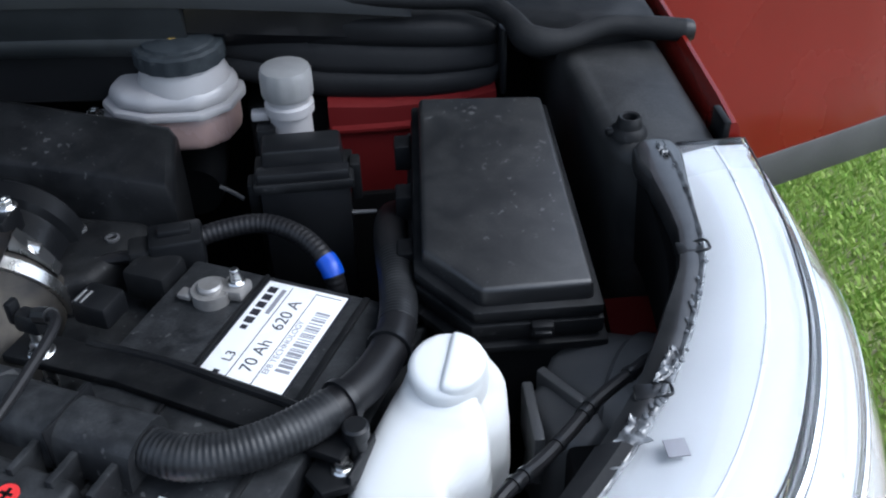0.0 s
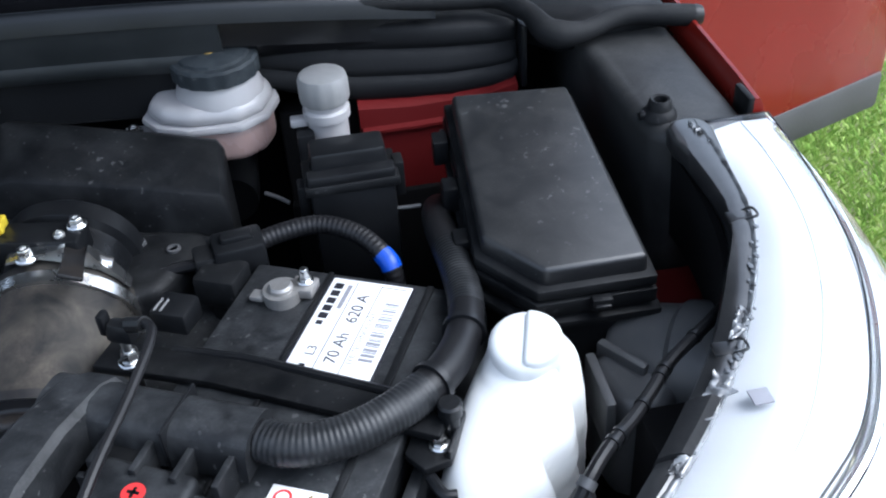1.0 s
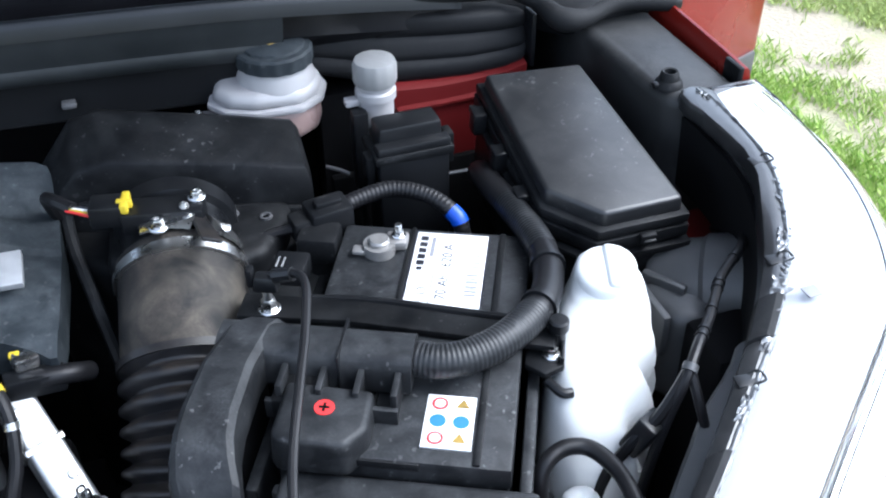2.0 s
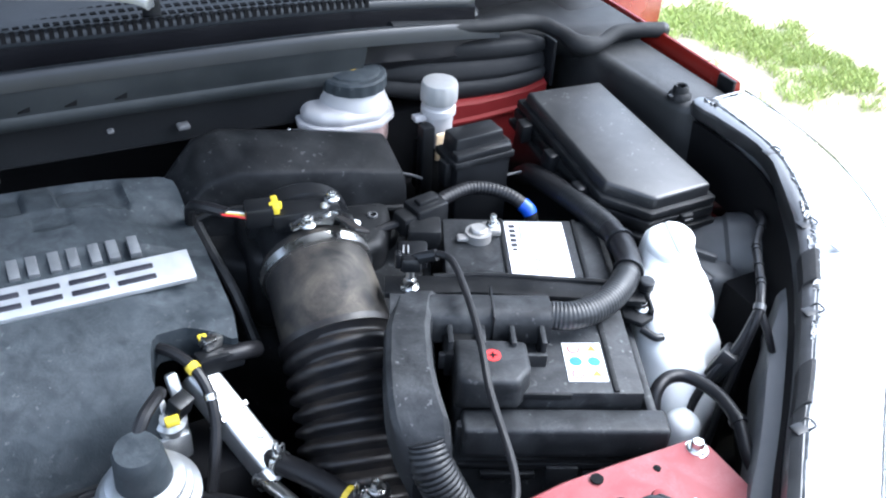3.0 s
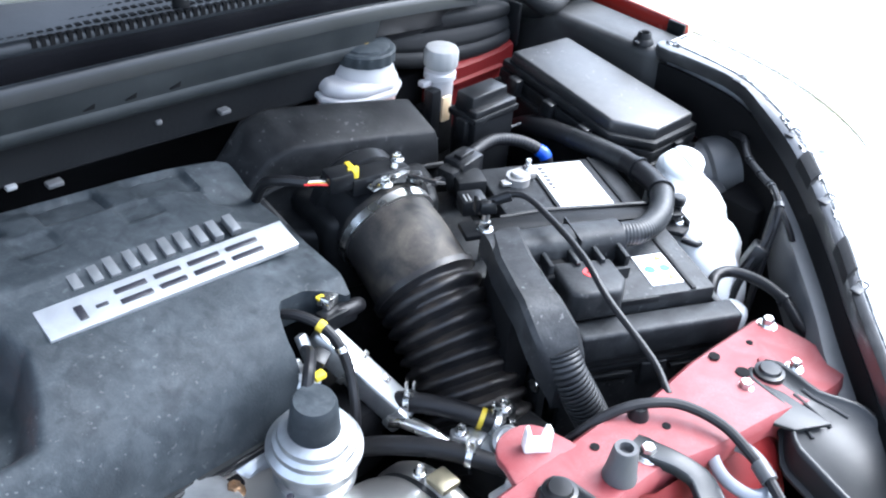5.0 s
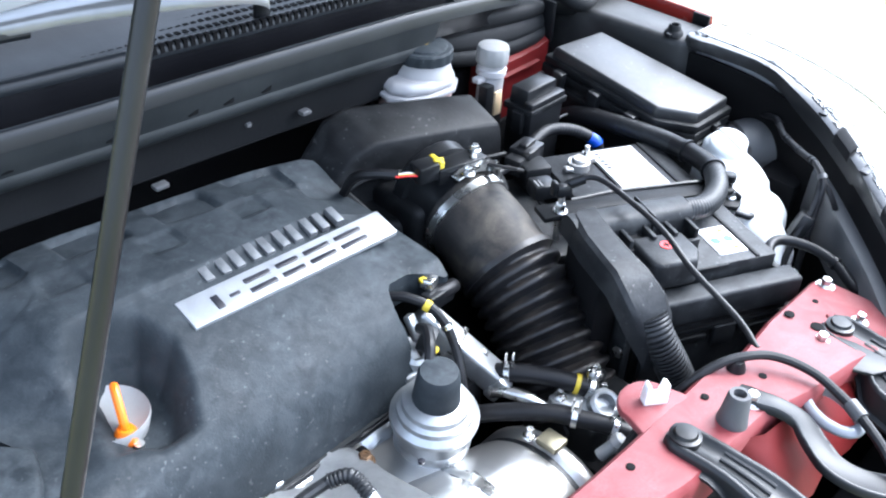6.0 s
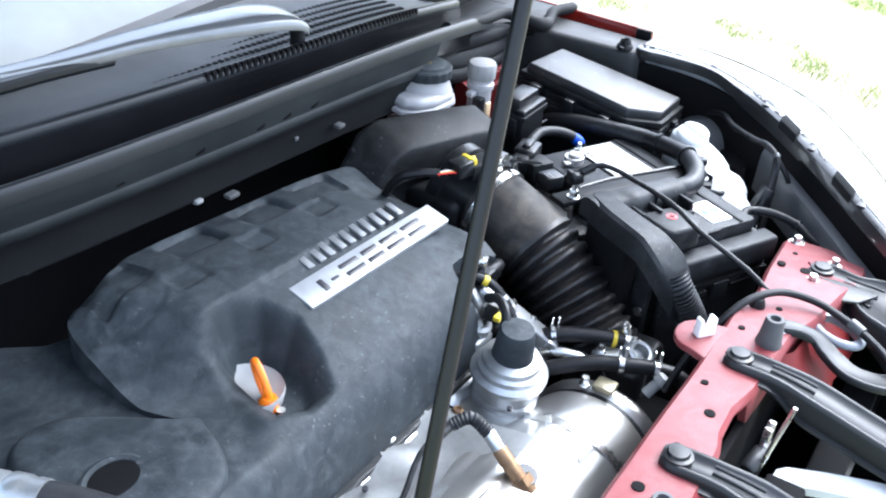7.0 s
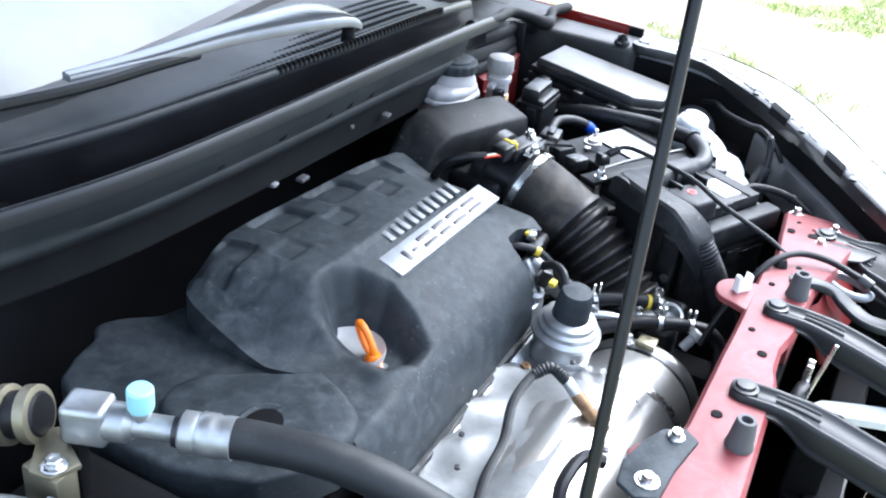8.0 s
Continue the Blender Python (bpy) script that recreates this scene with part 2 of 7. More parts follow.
def ground_material():
    m = bpy.data.materials.new("grass_and_dirt_ground")
    m.use_nodes = True
    N, L = m.node_tree.nodes, m.node_tree.links
    p = N["Principled BSDF"]
    p.inputs["Roughness"].default_value = 0.95
    geo = N.new("ShaderNodeNewGeometry")
    n1, n2, n3 = (N.new("ShaderNodeTexNoise") for _ in range(3))
    for n, sc in ((n1, 1.3), (n2, 6.0), (n3, 60.0)):
        n.inputs["Scale"].default_value = sc
        n.inputs["Detail"].default_value = 6
        L.new(geo.outputs["Position"], n.inputs["Vector"])
    sep = N.new("ShaderNodeSeparateXYZ")
    L.new(geo.outputs["Position"], sep.inputs[0])

    def calc(op, a, b=0.0, c=0.0):
        x = N.new("ShaderNodeMath")
        x.operation = op
        for sock, v in zip(x.inputs, (a, b, c)):
            if isinstance(v, float):
                sock.default_value = v
            else:
                L.new(v, sock)
        return x.outputs[0]

    def step(src, lo, hi):
        x = N.new("ShaderNodeMapRange")
        x.interpolation_type = 'SMOOTHSTEP'
        x.inputs["From Min"].default_value, x.inputs["From Max"].default_value = lo, hi
        L.new(src, x.inputs["Value"])
        return x.outputs[0]

    X = calc('MULTIPLY_ADD', n2.outputs[0], 0.5, calc('MULTIPLY_ADD', n1.outputs[0], 0.4, calc('SUBTRACT', sep.outputs["X"], 0.45)))
    # lush verge beside the car, thinner towards its nose
    side = calc('MULTIPLY_ADD', sep.outputs["X"], -0.5, sep.outputs["Y"])
    strip = calc('MULTIPLY', calc('MULTIPLY', step(X, 2.05, 2.25), calc('SUBTRACT', 1.0, step(X, 2.55, 2.85))), 0.6)
    verge = calc('MULTIPLY', calc('MAXIMUM', calc('SUBTRACT', 1.0, step(X, 1.5, 1.8)), strip), step(side, 0.40, 0.95))
    middle = calc('MULTIPLY', step(X, 3.45, 3.65), calc('SUBTRACT', 1.0, step(X, 3.75, 4.0)))
    beyond = step(X, 4.55, 4.85)
    behind = calc('SUBTRACT', 1.0, step(X, -0.8, 0.2))
    cover = calc('MAXIMUM', calc('MAXIMUM', verge, calc('MULTIPLY', middle, 0.3)), calc('MAXIMUM', beyond, behind))
    worn = step(n2.outputs[0], 0.30, 0.72)
    cover = calc('MULTIPLY', cover, calc('MULTIPLY_ADD', worn, 0.85, 0.15))
    grass, dirt = N.new("ShaderNodeValToRGB"), N.new("ShaderNodeValToRGB")
    grass.color_ramp.elements[0].color, grass.color_ramp.elements[1].color = (0.18, 0.25, 0.06, 1), (0.37, 0.40, 0.16, 1)
    dirt.color_ramp.elements[0].color, dirt.color_ramp.elements[1].color = (0.22, 0.187, 0.132, 1), (0.37, 0.322, 0.24, 1)
    L.new(n3.outputs[0], grass.inputs[0]); L.new(n3.outputs[0], dirt.inputs[0])
    mx = N.new("ShaderNodeMix"); mx.data_type = 'RGBA'
    L.new(cover, mx.inputs["Factor"])
    ca, cb = [i for i in mx.inputs if i.type == 'RGBA']
    L.new(dirt.outputs[0], ca); L.new(grass.outputs[0], cb)
    L.new([o for o in mx.outputs if o.type == 'RGBA'][0], p.inputs["Base Color"])
    b = N.new("ShaderNodeBump"); b.inputs["Strength"].default_value = 0.6; b.inputs["Distance"].default_value = 0.02
    L.new(n3.outputs[0], b.inputs["Height"]); L.new(b.outputs[0], p.inputs["Normal"])
    return m


def blade_material():
    m = bpy.data.materials.new("grass_blades")
    m.use_nodes = True
    N, L = m.node_tree.nodes, m.node_tree.links
    p = N["Principled BSDF"]
    p.inputs["Roughness"].default_value = 0.55
    geo = N.new("ShaderNodeNewGeometry")
    r = N.new("ShaderNodeValToRGB")
    r.color_ramp.elements[0].color, r.color_ramp.elements[1].color = (0.17, 0.31, 0.04, 1), (0.48, 0.59, 0.17, 1)
    L.new(geo.outputs["Random Per Island"], r.inputs[0])
    # drier and paler towards the track
    sep, dry = N.new("ShaderNodeSeparateXYZ"), N.new("ShaderNodeMapRange")
    L.new(geo.outputs["Position"], sep.inputs[0])
    L.new(sep.outputs["X"], dry.inputs["Value"])
    dry.inputs["From Min"].default_value, dry.inputs["From Max"].default_value, dry.inputs["To Max"].default_value = 1.6, 2.3, 0.55
    mx = N.new("ShaderNodeMix"); mx.data_type = 'RGBA'
    L.new(dry.outputs[0], mx.inputs["Factor"])
    ca, cb = [i for i in mx.inputs if i.type == 'RGBA']
    L.new(r.outputs[0], ca)
    cb.default_value = (0.34, 0.34, 0.15, 1)
    L.new([o for o in mx.outputs if o.type == 'RGBA'][0], p.inputs["Base Color"])
    return m


GROUND, BLADES = ground_material(), blade_material()


# ---- shape helpers ----
def part(name, bm, mat, parent=None, label="", sharp=35):
    """Links a bmesh, in world metres, as one mesh object, under a thing or a part."""
    me = bpy.data.meshes.new(name)
    bmesh.ops.recalc_face_normals(bm, faces=bm.faces)
    bm.to_mesh(me)
    bm.free()
    me.materials.append(mat)
    for poly in me.polygons:
        poly.use_smooth = True
    me.set_sharp_from_angle(angle=radians(sharp))
    ob = new(name, me)
    if parent is not None:
        ob.parent = parent
        root = parent
        while root.parent:
            root = root.parent
        if root is parent:
            ob.matrix_parent_inverse = root.matrix_basis.inverted()
    if label:
        tagged(ob, label)
    return ob


def thing(name, at, label, category, group="", kind=""):
    e = new(name)
    e.empty_display_size = 0.02
    e.matrix_basis = Matrix.Translation(at)
    return tagged(e, label, category, group, kind)


def rounded(bm, edges, r, seg=2):
    bmesh.ops.bevel(bm, geom=edges, offset=r, segments=seg, profile=0.5, affect='EDGES', clamp_overlap=True)


def box(lo, hi, r=0.0, m=None, bm=None, seg=2, taper=0.0):
    """A box between two corners, its edges rounded; taper pulls the top in."""
    out = bm or bmesh.new()
    tmp = bmesh.new()
    c = [(a + b) / 2 for a, b in zip(lo, hi)]
    s = [abs(b - a) for a, b in zip(lo, hi)]
    bmesh.ops.create_cube(tmp, size=1.0, matrix=Matrix.LocRotScale(c, None, s))
    if taper:
        for v in tmp.verts:
            if v.co.z > c[2]:
                v.co.x += (c[0] - v.co.x) * taper
                v.co.y += (c[1] - v.co.y) * taper
    if r:
        rounded(tmp, list(tmp.edges), r, seg)
    return merge(out, tmp, m)


def merge(out, tmp, m=None):
    if m is not None:
        bmesh.ops.transform(tmp, matrix=m, verts=tmp.verts)
    at = {}
    for v in tmp.verts:
        at[v] = out.verts.new(v.co)
    for f in tmp.faces:
        try:
            out.faces.new([at[v] for v in f.verts])
        except ValueError:
            pass
    tmp.free()
    return out


def prism(pts, z0, z1, r=0.0, m=None, bm=None, seg=2, inset=0.0):
    """A plate with the outline pts, from z0 up to z1, its edges rounded."""
    out = bm or bmesh.new()
    tmp = bmesh.new()
    n = len(pts)
    cx, cy = sum(p[0] for p in pts) / n, sum(p[1] for p in pts) / n
    low = [tmp.verts.new((x, y, z0)) for x, y in pts]
    top = [tmp.verts.new((x + (cx - x) * inset, y + (cy - y) * inset, z1)) for x, y in pts]
    tmp.faces.new(low[::-1]); tmp.faces.new(top)
    for i in range(n):
        tmp.faces.new((low[i], low[(i + 1) % n], top[(i + 1) % n], top[i]))
    if r:
        tmp.normal_update()
        rounded(tmp, [e for e in tmp.edges if e.calc_face_angle(0) > 0.35], r, seg)
    return merge(out, tmp, m)


def lathe(profile, n=28, m=None, bm=None, lobes=0, lobe=0.0):
    """Turns (radius, height) pairs about z."""
    out = bm or bmesh.new()
    tmp = bmesh.new()
    rings = []
    for r, z in profile:
        ring = []
        for i in range(n):
            a = 2 * math.pi * i / n
            k = r * (1 + (lobe if lobes and (i * lobes // n) % 2 else 0))
            ring.append(tmp.verts.new((k * math.cos(a), k * math.sin(a), z)))
        rings.append(ring)
    for a, b in zip(rings, rings[1:]):
        for i in range(n):
            tmp.faces.new((a[i], a[(i + 1) % n], b[(i + 1) % n], b[i]))
    tmp.faces.new(rings[0][::-1]); tmp.faces.new(rings[-1])
    return merge(out, tmp, m)


def smooth_line(pts, k=8):
    """A Catmull-Rom line through the points."""
    p = [Vector(q) for q in pts]
    p = [2 * p[0] - p[1]] + p + [2 * p[-1] - p[-2]]
    line = []
    for i in range(1, len(p) - 2):
        for j in range(k):
            t = j / k
            a, b, c, d = p[i - 1], p[i], p[i + 1], p[i + 2]
            line.append(0.5 * (2 * b + (c - a) * t + (2 * a - 5 * b + 4 * c - d) * t * t + (3 * b - a - 3 * c + d) * t ** 3))
    line.append(p[-2])
    return line


def even_line(line, step):
    out, left = [line[0]], step
    for a, b in zip(line, line[1:]):
        d = (b - a).length
        while d > left:
            a = a + (b - a) * (left / d)
            out.append(a)
            d = (b - a).length
            left = step
        left -= d
    return out


def tube(pts, r, n=12, k=8, m=None, bm=None, ribs=0.0, pitch=0.006, smooth=True, sharp_ribs=False):
    """A tube along the points; ribs make it corrugated, with that depth."""
    out = bm or bmesh.new()
    tmp = bmesh.new()
    line = smooth_line(pts, k) if smooth else [Vector(p) for p in pts]
    if ribs:
        line = even_line(line, pitch / 4)
    way = None
    rings = []
    for i, c in enumerate(line):
        d = (line[min(i + 1, len(line) - 1)] - line[max(i - 1, 0)]).normalized()
        if way is None:
            way = d.orthogonal().normalized()
        way = (way - d * way.dot(d)).normalized()
        side = d.cross(way)
        rr = r(i / (len(line) - 1)) if callable(r) else r
        if ribs:
            rr += ribs * (1 if i % 4 < 2 else -1) if sharp_ribs else ribs * math.sin(i * math.pi / 2 + 0.6)
        rings.append([tmp.verts.new(c + rr * (math.cos(2 * math.pi * j / n) * way + math.sin(2 * math.pi * j / n) * side)) for j in range(n)])
    for a, b in zip(rings, rings[1:]):
        for j in range(n):
            tmp.faces.new((a[j], a[(j + 1) % n], b[(j + 1) % n], b[j]))
    tmp.faces.new(rings[0][::-1]); tmp.faces.new(rings[-1])
    return merge(out, tmp, m)


def along(a, b):
    """The turn and shift that bring z from a towards b."""
    a, b = Vector(a), Vector(b)
    return Matrix.Translation(a) @ (b - a).to_track_quat('Z', 'Y').to_matrix().to_4x4()


def hex_bolt(at, r=0.009, h=0.008, m=None, bm=None, tilt=None):
    """A flanged bolt with a six-sided head and a dimple."""
    t = Matrix.Translation(at) if tilt is None else Matrix.Translation(at) @ tilt
    if m is not None:
        t = m @ t
    out = lathe([(r, 0), (r, 0.0015), (r * 0.86, 0.0028), (r * 0.7, 0.003)], 20, t, bm)
    lathe([(r * 0.66, 0.0028), (r * 0.66, h * 0.85), (r * 0.56, h), (r * 0.3, h), (r * 0.26, h * 0.86)], 6, t, out)
    return out


def ring_band(line_at, way, r, width, thick=0.002, n=28, bm=None):
    """A flat band round a tube."""
    m = along(line_at, Vector(line_at) + Vector(way))
    return lathe([(r, -width / 2), (r + thick, -width / 2), (r + thick, width / 2), (r, width / 2)], n, m, bm)


def loft(rings, close=True, caps=True):
    bm = bmesh.new()
    vs = [[bm.verts.new(p) for p in ring] for ring in rings]
    n = len(vs[0])
    for a, b in zip(vs, vs[1:]):
        for j in range(n if close else n - 1):
            bm.faces.new((a[j], a[(j + 1) % n], b[(j + 1) % n], b[j]))
    if caps and close:
        bm.faces.new(vs[0][::-1]); bm.faces.new(vs[-1])
    return bm


def lettering(text, size, m, mat, parent, label=""):
    """Printed words as a thin mesh, lying in m's plane."""
    cu = bpy.data.curves.new("lettering", 'FONT')
    cu.body, cu.size, cu.extrude, cu.align_y = text, size, 0.0001, 'CENTER'
    tmp = bpy.data.objects.new("lettering", cu)
    me = bpy.data.meshes.new_from_object(tmp)
    bpy.data.objects.remove(tmp)
    me.transform(m)
    me.materials.clear()
    me.materials.append(mat)
    ob = new("lettering", me)
    ob.parent = parent
    if parent.parent is None:
        ob.matrix_parent_inverse = parent.matrix_basis.inverted()
    return tagged(ob, label) if label else ob


def interp(x, table):
    """Straight-line lookup in rows of x, values..."""
    if x <= table[0][0]:
        return table[0][1:]
    for a, b in zip(table, table[1:]):
        if x <= b[0]:
            f = (x - a[0]) / (b[0] - a[0])
            return tuple(p + (q - p) * f for p, q in zip(a[1:], b[1:]))
    return table[-1][1:]


def smoothstep(a, b, x):
    t = min(max((x - a) / (b - a), 0), 1)
    return t * t * (3 - 2 * t)

# ---- ground and closing walls ----
def sheet(name, lo, hi, z, mat):
    bm = bmesh.new()
    bm.faces.new([bm.verts.new(p) for p in ((lo[0], lo[1], z), (hi[0], lo[1], z), (hi[0], hi[1], z), (lo[0], hi[1], z))])
    return part(name, bm, mat)


tagged(sheet("ground", (-300, -300), (300, 300), 0.0, GROUND), "trodden grass with two pale worn wheel tracks", "ground", kind="structure")
# Closing walls and floor, near-black to imitate the bay's deep shade.
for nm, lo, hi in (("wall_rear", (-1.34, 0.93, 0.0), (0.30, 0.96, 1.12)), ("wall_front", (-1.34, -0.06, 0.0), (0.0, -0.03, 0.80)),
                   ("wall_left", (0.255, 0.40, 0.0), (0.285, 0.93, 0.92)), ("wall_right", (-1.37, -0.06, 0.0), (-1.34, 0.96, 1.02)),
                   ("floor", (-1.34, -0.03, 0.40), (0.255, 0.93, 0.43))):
    tagged(part(nm, box(lo, hi, 0.004), CAVITY), "near-black closing side of the engine bay, coloured like deep shade", "engine bay", kind="structure")
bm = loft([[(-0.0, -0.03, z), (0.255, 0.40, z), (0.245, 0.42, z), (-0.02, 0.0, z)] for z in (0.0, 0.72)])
tagged(part("wall_corner", bm, CAVITY), "near-black closing corner behind the headlight, coloured like deep shade", "engine bay", kind="structure")


# ---- grass ----
def verge_share(x, y):
    """How thickly the grass stands: a lush verge beside the car, a strip between the wheel tracks, a meadow beyond."""
    def step(a, b, v):
        t = np.clip((v - a) / (b - a), 0, 1)
        return t * t * (3 - 2 * t)
    near = np.maximum(1 - step(1.5, 1.8, x), np.maximum(0.42, 0.95 * step(2.1, 2.25, x)))
    verge = near * (1 - step(2.5, 2.85, x)) * step(0.40, 0.95, y - 0.5 * x)
    centre = np.interp(y, [0.5, 0.8, 1.05, 1.35, 1.6, 2.2, 3.2], [3.27, 3.52, 3.72, 3.80, 3.92, 3.68, 3.6])
    middle = np.interp(y, [0.5, 0.75, 0.95, 1.7, 2.2], [0.22, 0.40, 1.5, 1.5, 0.8]) * (1 - step(0.06, 0.20, np.abs(x - centre)))
    beyond = 1.6 * step(4.60, 4.88, x) * (1 - step(6.5, 7.5, x))
    return np.maximum(np.maximum(verge, middle), np.maximum(beyond, 0.03))


def grass_patch():
    rng = np.random.default_rng(5)
    verts, faces = [], []
    x = np.concatenate([rng.uniform(0.55, 2.9, 130000), rng.uniform(2.3, 7.5, 90000)])
    y = np.concatenate([rng.uniform(0.9, 4.4, 130000), rng.uniform(-0.6, 3.4, 90000)])
    n = len(x)
    patch = np.array([0.8 * noise.noise((a * 1.4, b * 1.4, 0.3)) + 0.6 * noise.noise((a * 4.1, b * 4.1, 1.7)) + 0.4 * noise.noise((a * 10.0, b * 10.0, 4.1)) for a, b in zip(x, y)])
    wob = np.array([0.10 * noise.noise((a * 3.0, b * 3.0, 7.0)) for a, b in zip(x, y)])
    lush = np.clip((1.9 - x) / 0.5, 0, 1)
    share = verge_share(x + wob, y)
    # thins out under the car's sill and far along the verge
    share *= np.clip((x + 2.5 * wob - 0.5) / 0.35, 0, 1) * np.clip((4.4 - y - 3 * wob) / 0.9, 0, 1)
    keep = (share > 0.06) & (share * (0.46 + 0.54 * lush) + (0.75 + 0.45 * (1 - lush)) * patch + rng.uniform(-0.2, 0.2, n) > 0.44 + 0.08 * (1 - lush))
    x, y = x[keep], y[keep]
    h = rng.uniform(0.014, 0.040, len(x)) * np.clip(1.25 - 0.08 * x, 0.6, 1.2)
    a = rng.uniform(0, 6.283, len(x))
    for i in range(len(x)):
        c, s = math.cos(a[i]), math.sin(a[i])
        w, lean = 0.0012 + 0.0003 * x[i], h[i] * 0.7
        b = len(verts)
        verts += [(x[i] - s * w, y[i] + c * w, 0), (x[i] + s * w, y[i] - c * w, 0),
                  (x[i] + c * lean * .4 + s * w * .7, y[i] + s * lean * .4 - c * w * .7, h[i] * .65), (x[i] + c * lean, y[i] + s * lean, h[i])]
        faces += [(b, b + 1, b + 2), (b, b + 2, b + 3)]
    me = bpy.data.meshes.new("grass")
    me.from_pydata(verts, [], faces)
    me.materials.append(BLADES)
    return tagged(new("grass", me), "short green grass growing in tufts beside the track", "grass", kind="stuff")


grass_patch()


# ---- bodywork: fender, door, headlight ----
def car_panels():
    t = thing("car", (0.33, 0.9, 0.0), "red car with its bonnet up and one door wide open", "car")
    rows = [(0.612, 0.0), (0.66, 0.003), (0.76, 0.006), (0.86, 0.008), (0.98, 0.008), (1.12, 0.006), (1.30, 0.0)]
    prof = [(0.2845, 1.03), (0.2855, 1.066), (0.2880, 1.080), (0.2895, 1.083), (0.2925, 1.0835), (0.2955, 1.080), (0.300, 1.060), (0.310, 1.01), (0.325, 0.92), (0.339, 0.80), (0.347, 0.65), (0.346, 0.5),
            (0.335, 0.5), (0.335, 0.65), (0.328, 0.80), (0.312, 0.92), (0.300, 1.01), (0.293, 1.06), (0.289, 1.03)]
    f = part("fender", loft([[(x + dx, y, z) for x, z in prof] for y, dx in rows]), RED_PAINT, t, "glossy red fender with a narrow upper flange")
    part("edge_clip", box((0.2830, 0.6115, 1.062), (0.2893, 0.640, 1.0845), 0.002), BLACK, f, "black rubber corner at the fender's end")
    part("wheel_arch", box((0.29, 0.62, 0.0), (0.35, 1.25, 0.52), 0.01), CAVITY, f, "dark lower wheel arch")
    a, b = Vector((0.37, 1.425, 0)), Vector((1.185, 1.745, 0))
    d = (b - a).normalized()
    m = Matrix(((d.x, -d.y, 0, a.x), (d.y, d.x, 0, a.y), (0, 0, 1, 0), (0, 0, 0, 1)))
    w = (b - a).length
    rings = []
    for x, bulge in ((0.0, 0.0), (0.02, 0.012), (w * .3, 0.02), (w * .7, 0.02), (w - 0.02, 0.012), (w, 0.0)):
        rings.append([(x, -bulge * f_, z) for z, f_ in ((0.42, 0.3), (0.5, 0.7), (0.62, 1.0), (0.70, 0.75), (0.76, 1.1), (0.9, 1.2), (1.0, 0.8), (1.03, 0.2))]
                     + [(x, 0.09, z) for z in (1.03, 0.42)])
    bm = loft(rings)
    bmesh.ops.transform(bm, matrix=m, verts=bm.verts)
    dr = part("door", bm, RED_PAINT, t, "red door standing wide open")
    part("lower_trim", box((0.0, -0.012, 0.335), (w - 0.005, 0.085, 0.425), 0.012, m), DIRT_GREY, dr, "grey plastic sill strip")
    part("window_ledge", box((0.0, 0.02, 1.03), (w, 0.06, 1.06), 0.008, m), BLACK, dr, "black window ledge")
    # raised bonnet, hinged at the rear, held up by the prop rod
    rows, liner = [], []
    for x, k in ((-1.34, 0.0), (-1.25, 0.6), (-0.9, 1.0), (-0.52, 1.1), (-0.14, 1.0), (0.21, 0.6), (0.30, 0.0)):
        c = 0.012 * k
        y, z = interp(x, [(-1.34, 0.99, 1.36), (-0.9, 0.985, 1.345), (-0.6, 0.99, 1.30), (0.0, 0.99, 1.225), (0.3, 0.99, 1.165)])
        rows.append([(x, y + c, z + c), (x, 0.66 + 2.2 * c, 1.72 + 2.2 * c), (x, 0.34 + c, 2.06 + c), (x, 0.325 + c, 2.05 + c), (x, 0.345 + c, 2.035 + c), (x, 0.65 + 2 * c, 1.70 + 2 * c), (x, y - 0.015 + c, z - 0.008 + c)])
        liner.append([(x * 0.95 - 0.02, q - d + c, w - d + c) for d in (0.004, 0.014) for q, w in (((y - 0.02, z), (0.65, 1.70), (0.36, 2.01)) if d < 0.01 else ((0.36, 2.01), (0.65, 1.70), (y - 0.02, z)))])
    bonnet = part("bonnet", loft(rows), RED_PAINT, t, "red bonnet propped open")
    part("bonnet_liner", loft(liner), BLACK, bonnet, "black insulating liner")
    part("hinge_pillar", box((-0.09, 0.02, 0.0), (0.02, 0.07, 0.6), 0.005, m), CAVITY, dr, "dark hinge pillar")
    return t


car_panels()

# inner and outer top edges of the lamp, from its rear end round to the nose: inner x, y, z; outer x, y, z
LAMP = [((0.232, 0.607, 1.070), (0.297, 0.604, 1.074)), ((0.232, 0.555, 1.071), (0.293, 0.553, 1.0755)), ((0.222, 0.475, 1.070), (0.283, 0.472, 1.075)),
        ((0.196, 0.410, 1.064), (0.269, 0.405, 1.071)), ((0.160, 0.352, 1.058), (0.241, 0.338, 1.067)), ((0.118, 0.302, 1.052), (0.208, 0.286, 1.061)),
        ((0.070, 0.255, 1.046), (0.160, 0.244, 1.057)), ((0.020, 0.208, 1.040), (0.106, 0.200, 1.053)), ((-0.034, 0.160, 1.034), (0.048, 0.152, 1.045)),
        ((-0.085, 0.110, 1.026), (-0.010, 0.100, 1.036)), ((-0.136, 0.060, 1.018), (-0.068, 0.048, 1.027)), ((-0.186, 0.010, 1.010), (-0.126, -0.004, 1.018))]

LAMP = [(tuple(a), tuple(b)) for a, b in zip(smooth_line([p for p, q in LAMP], 4), smooth_line([q for p, q in LAMP], 4))]


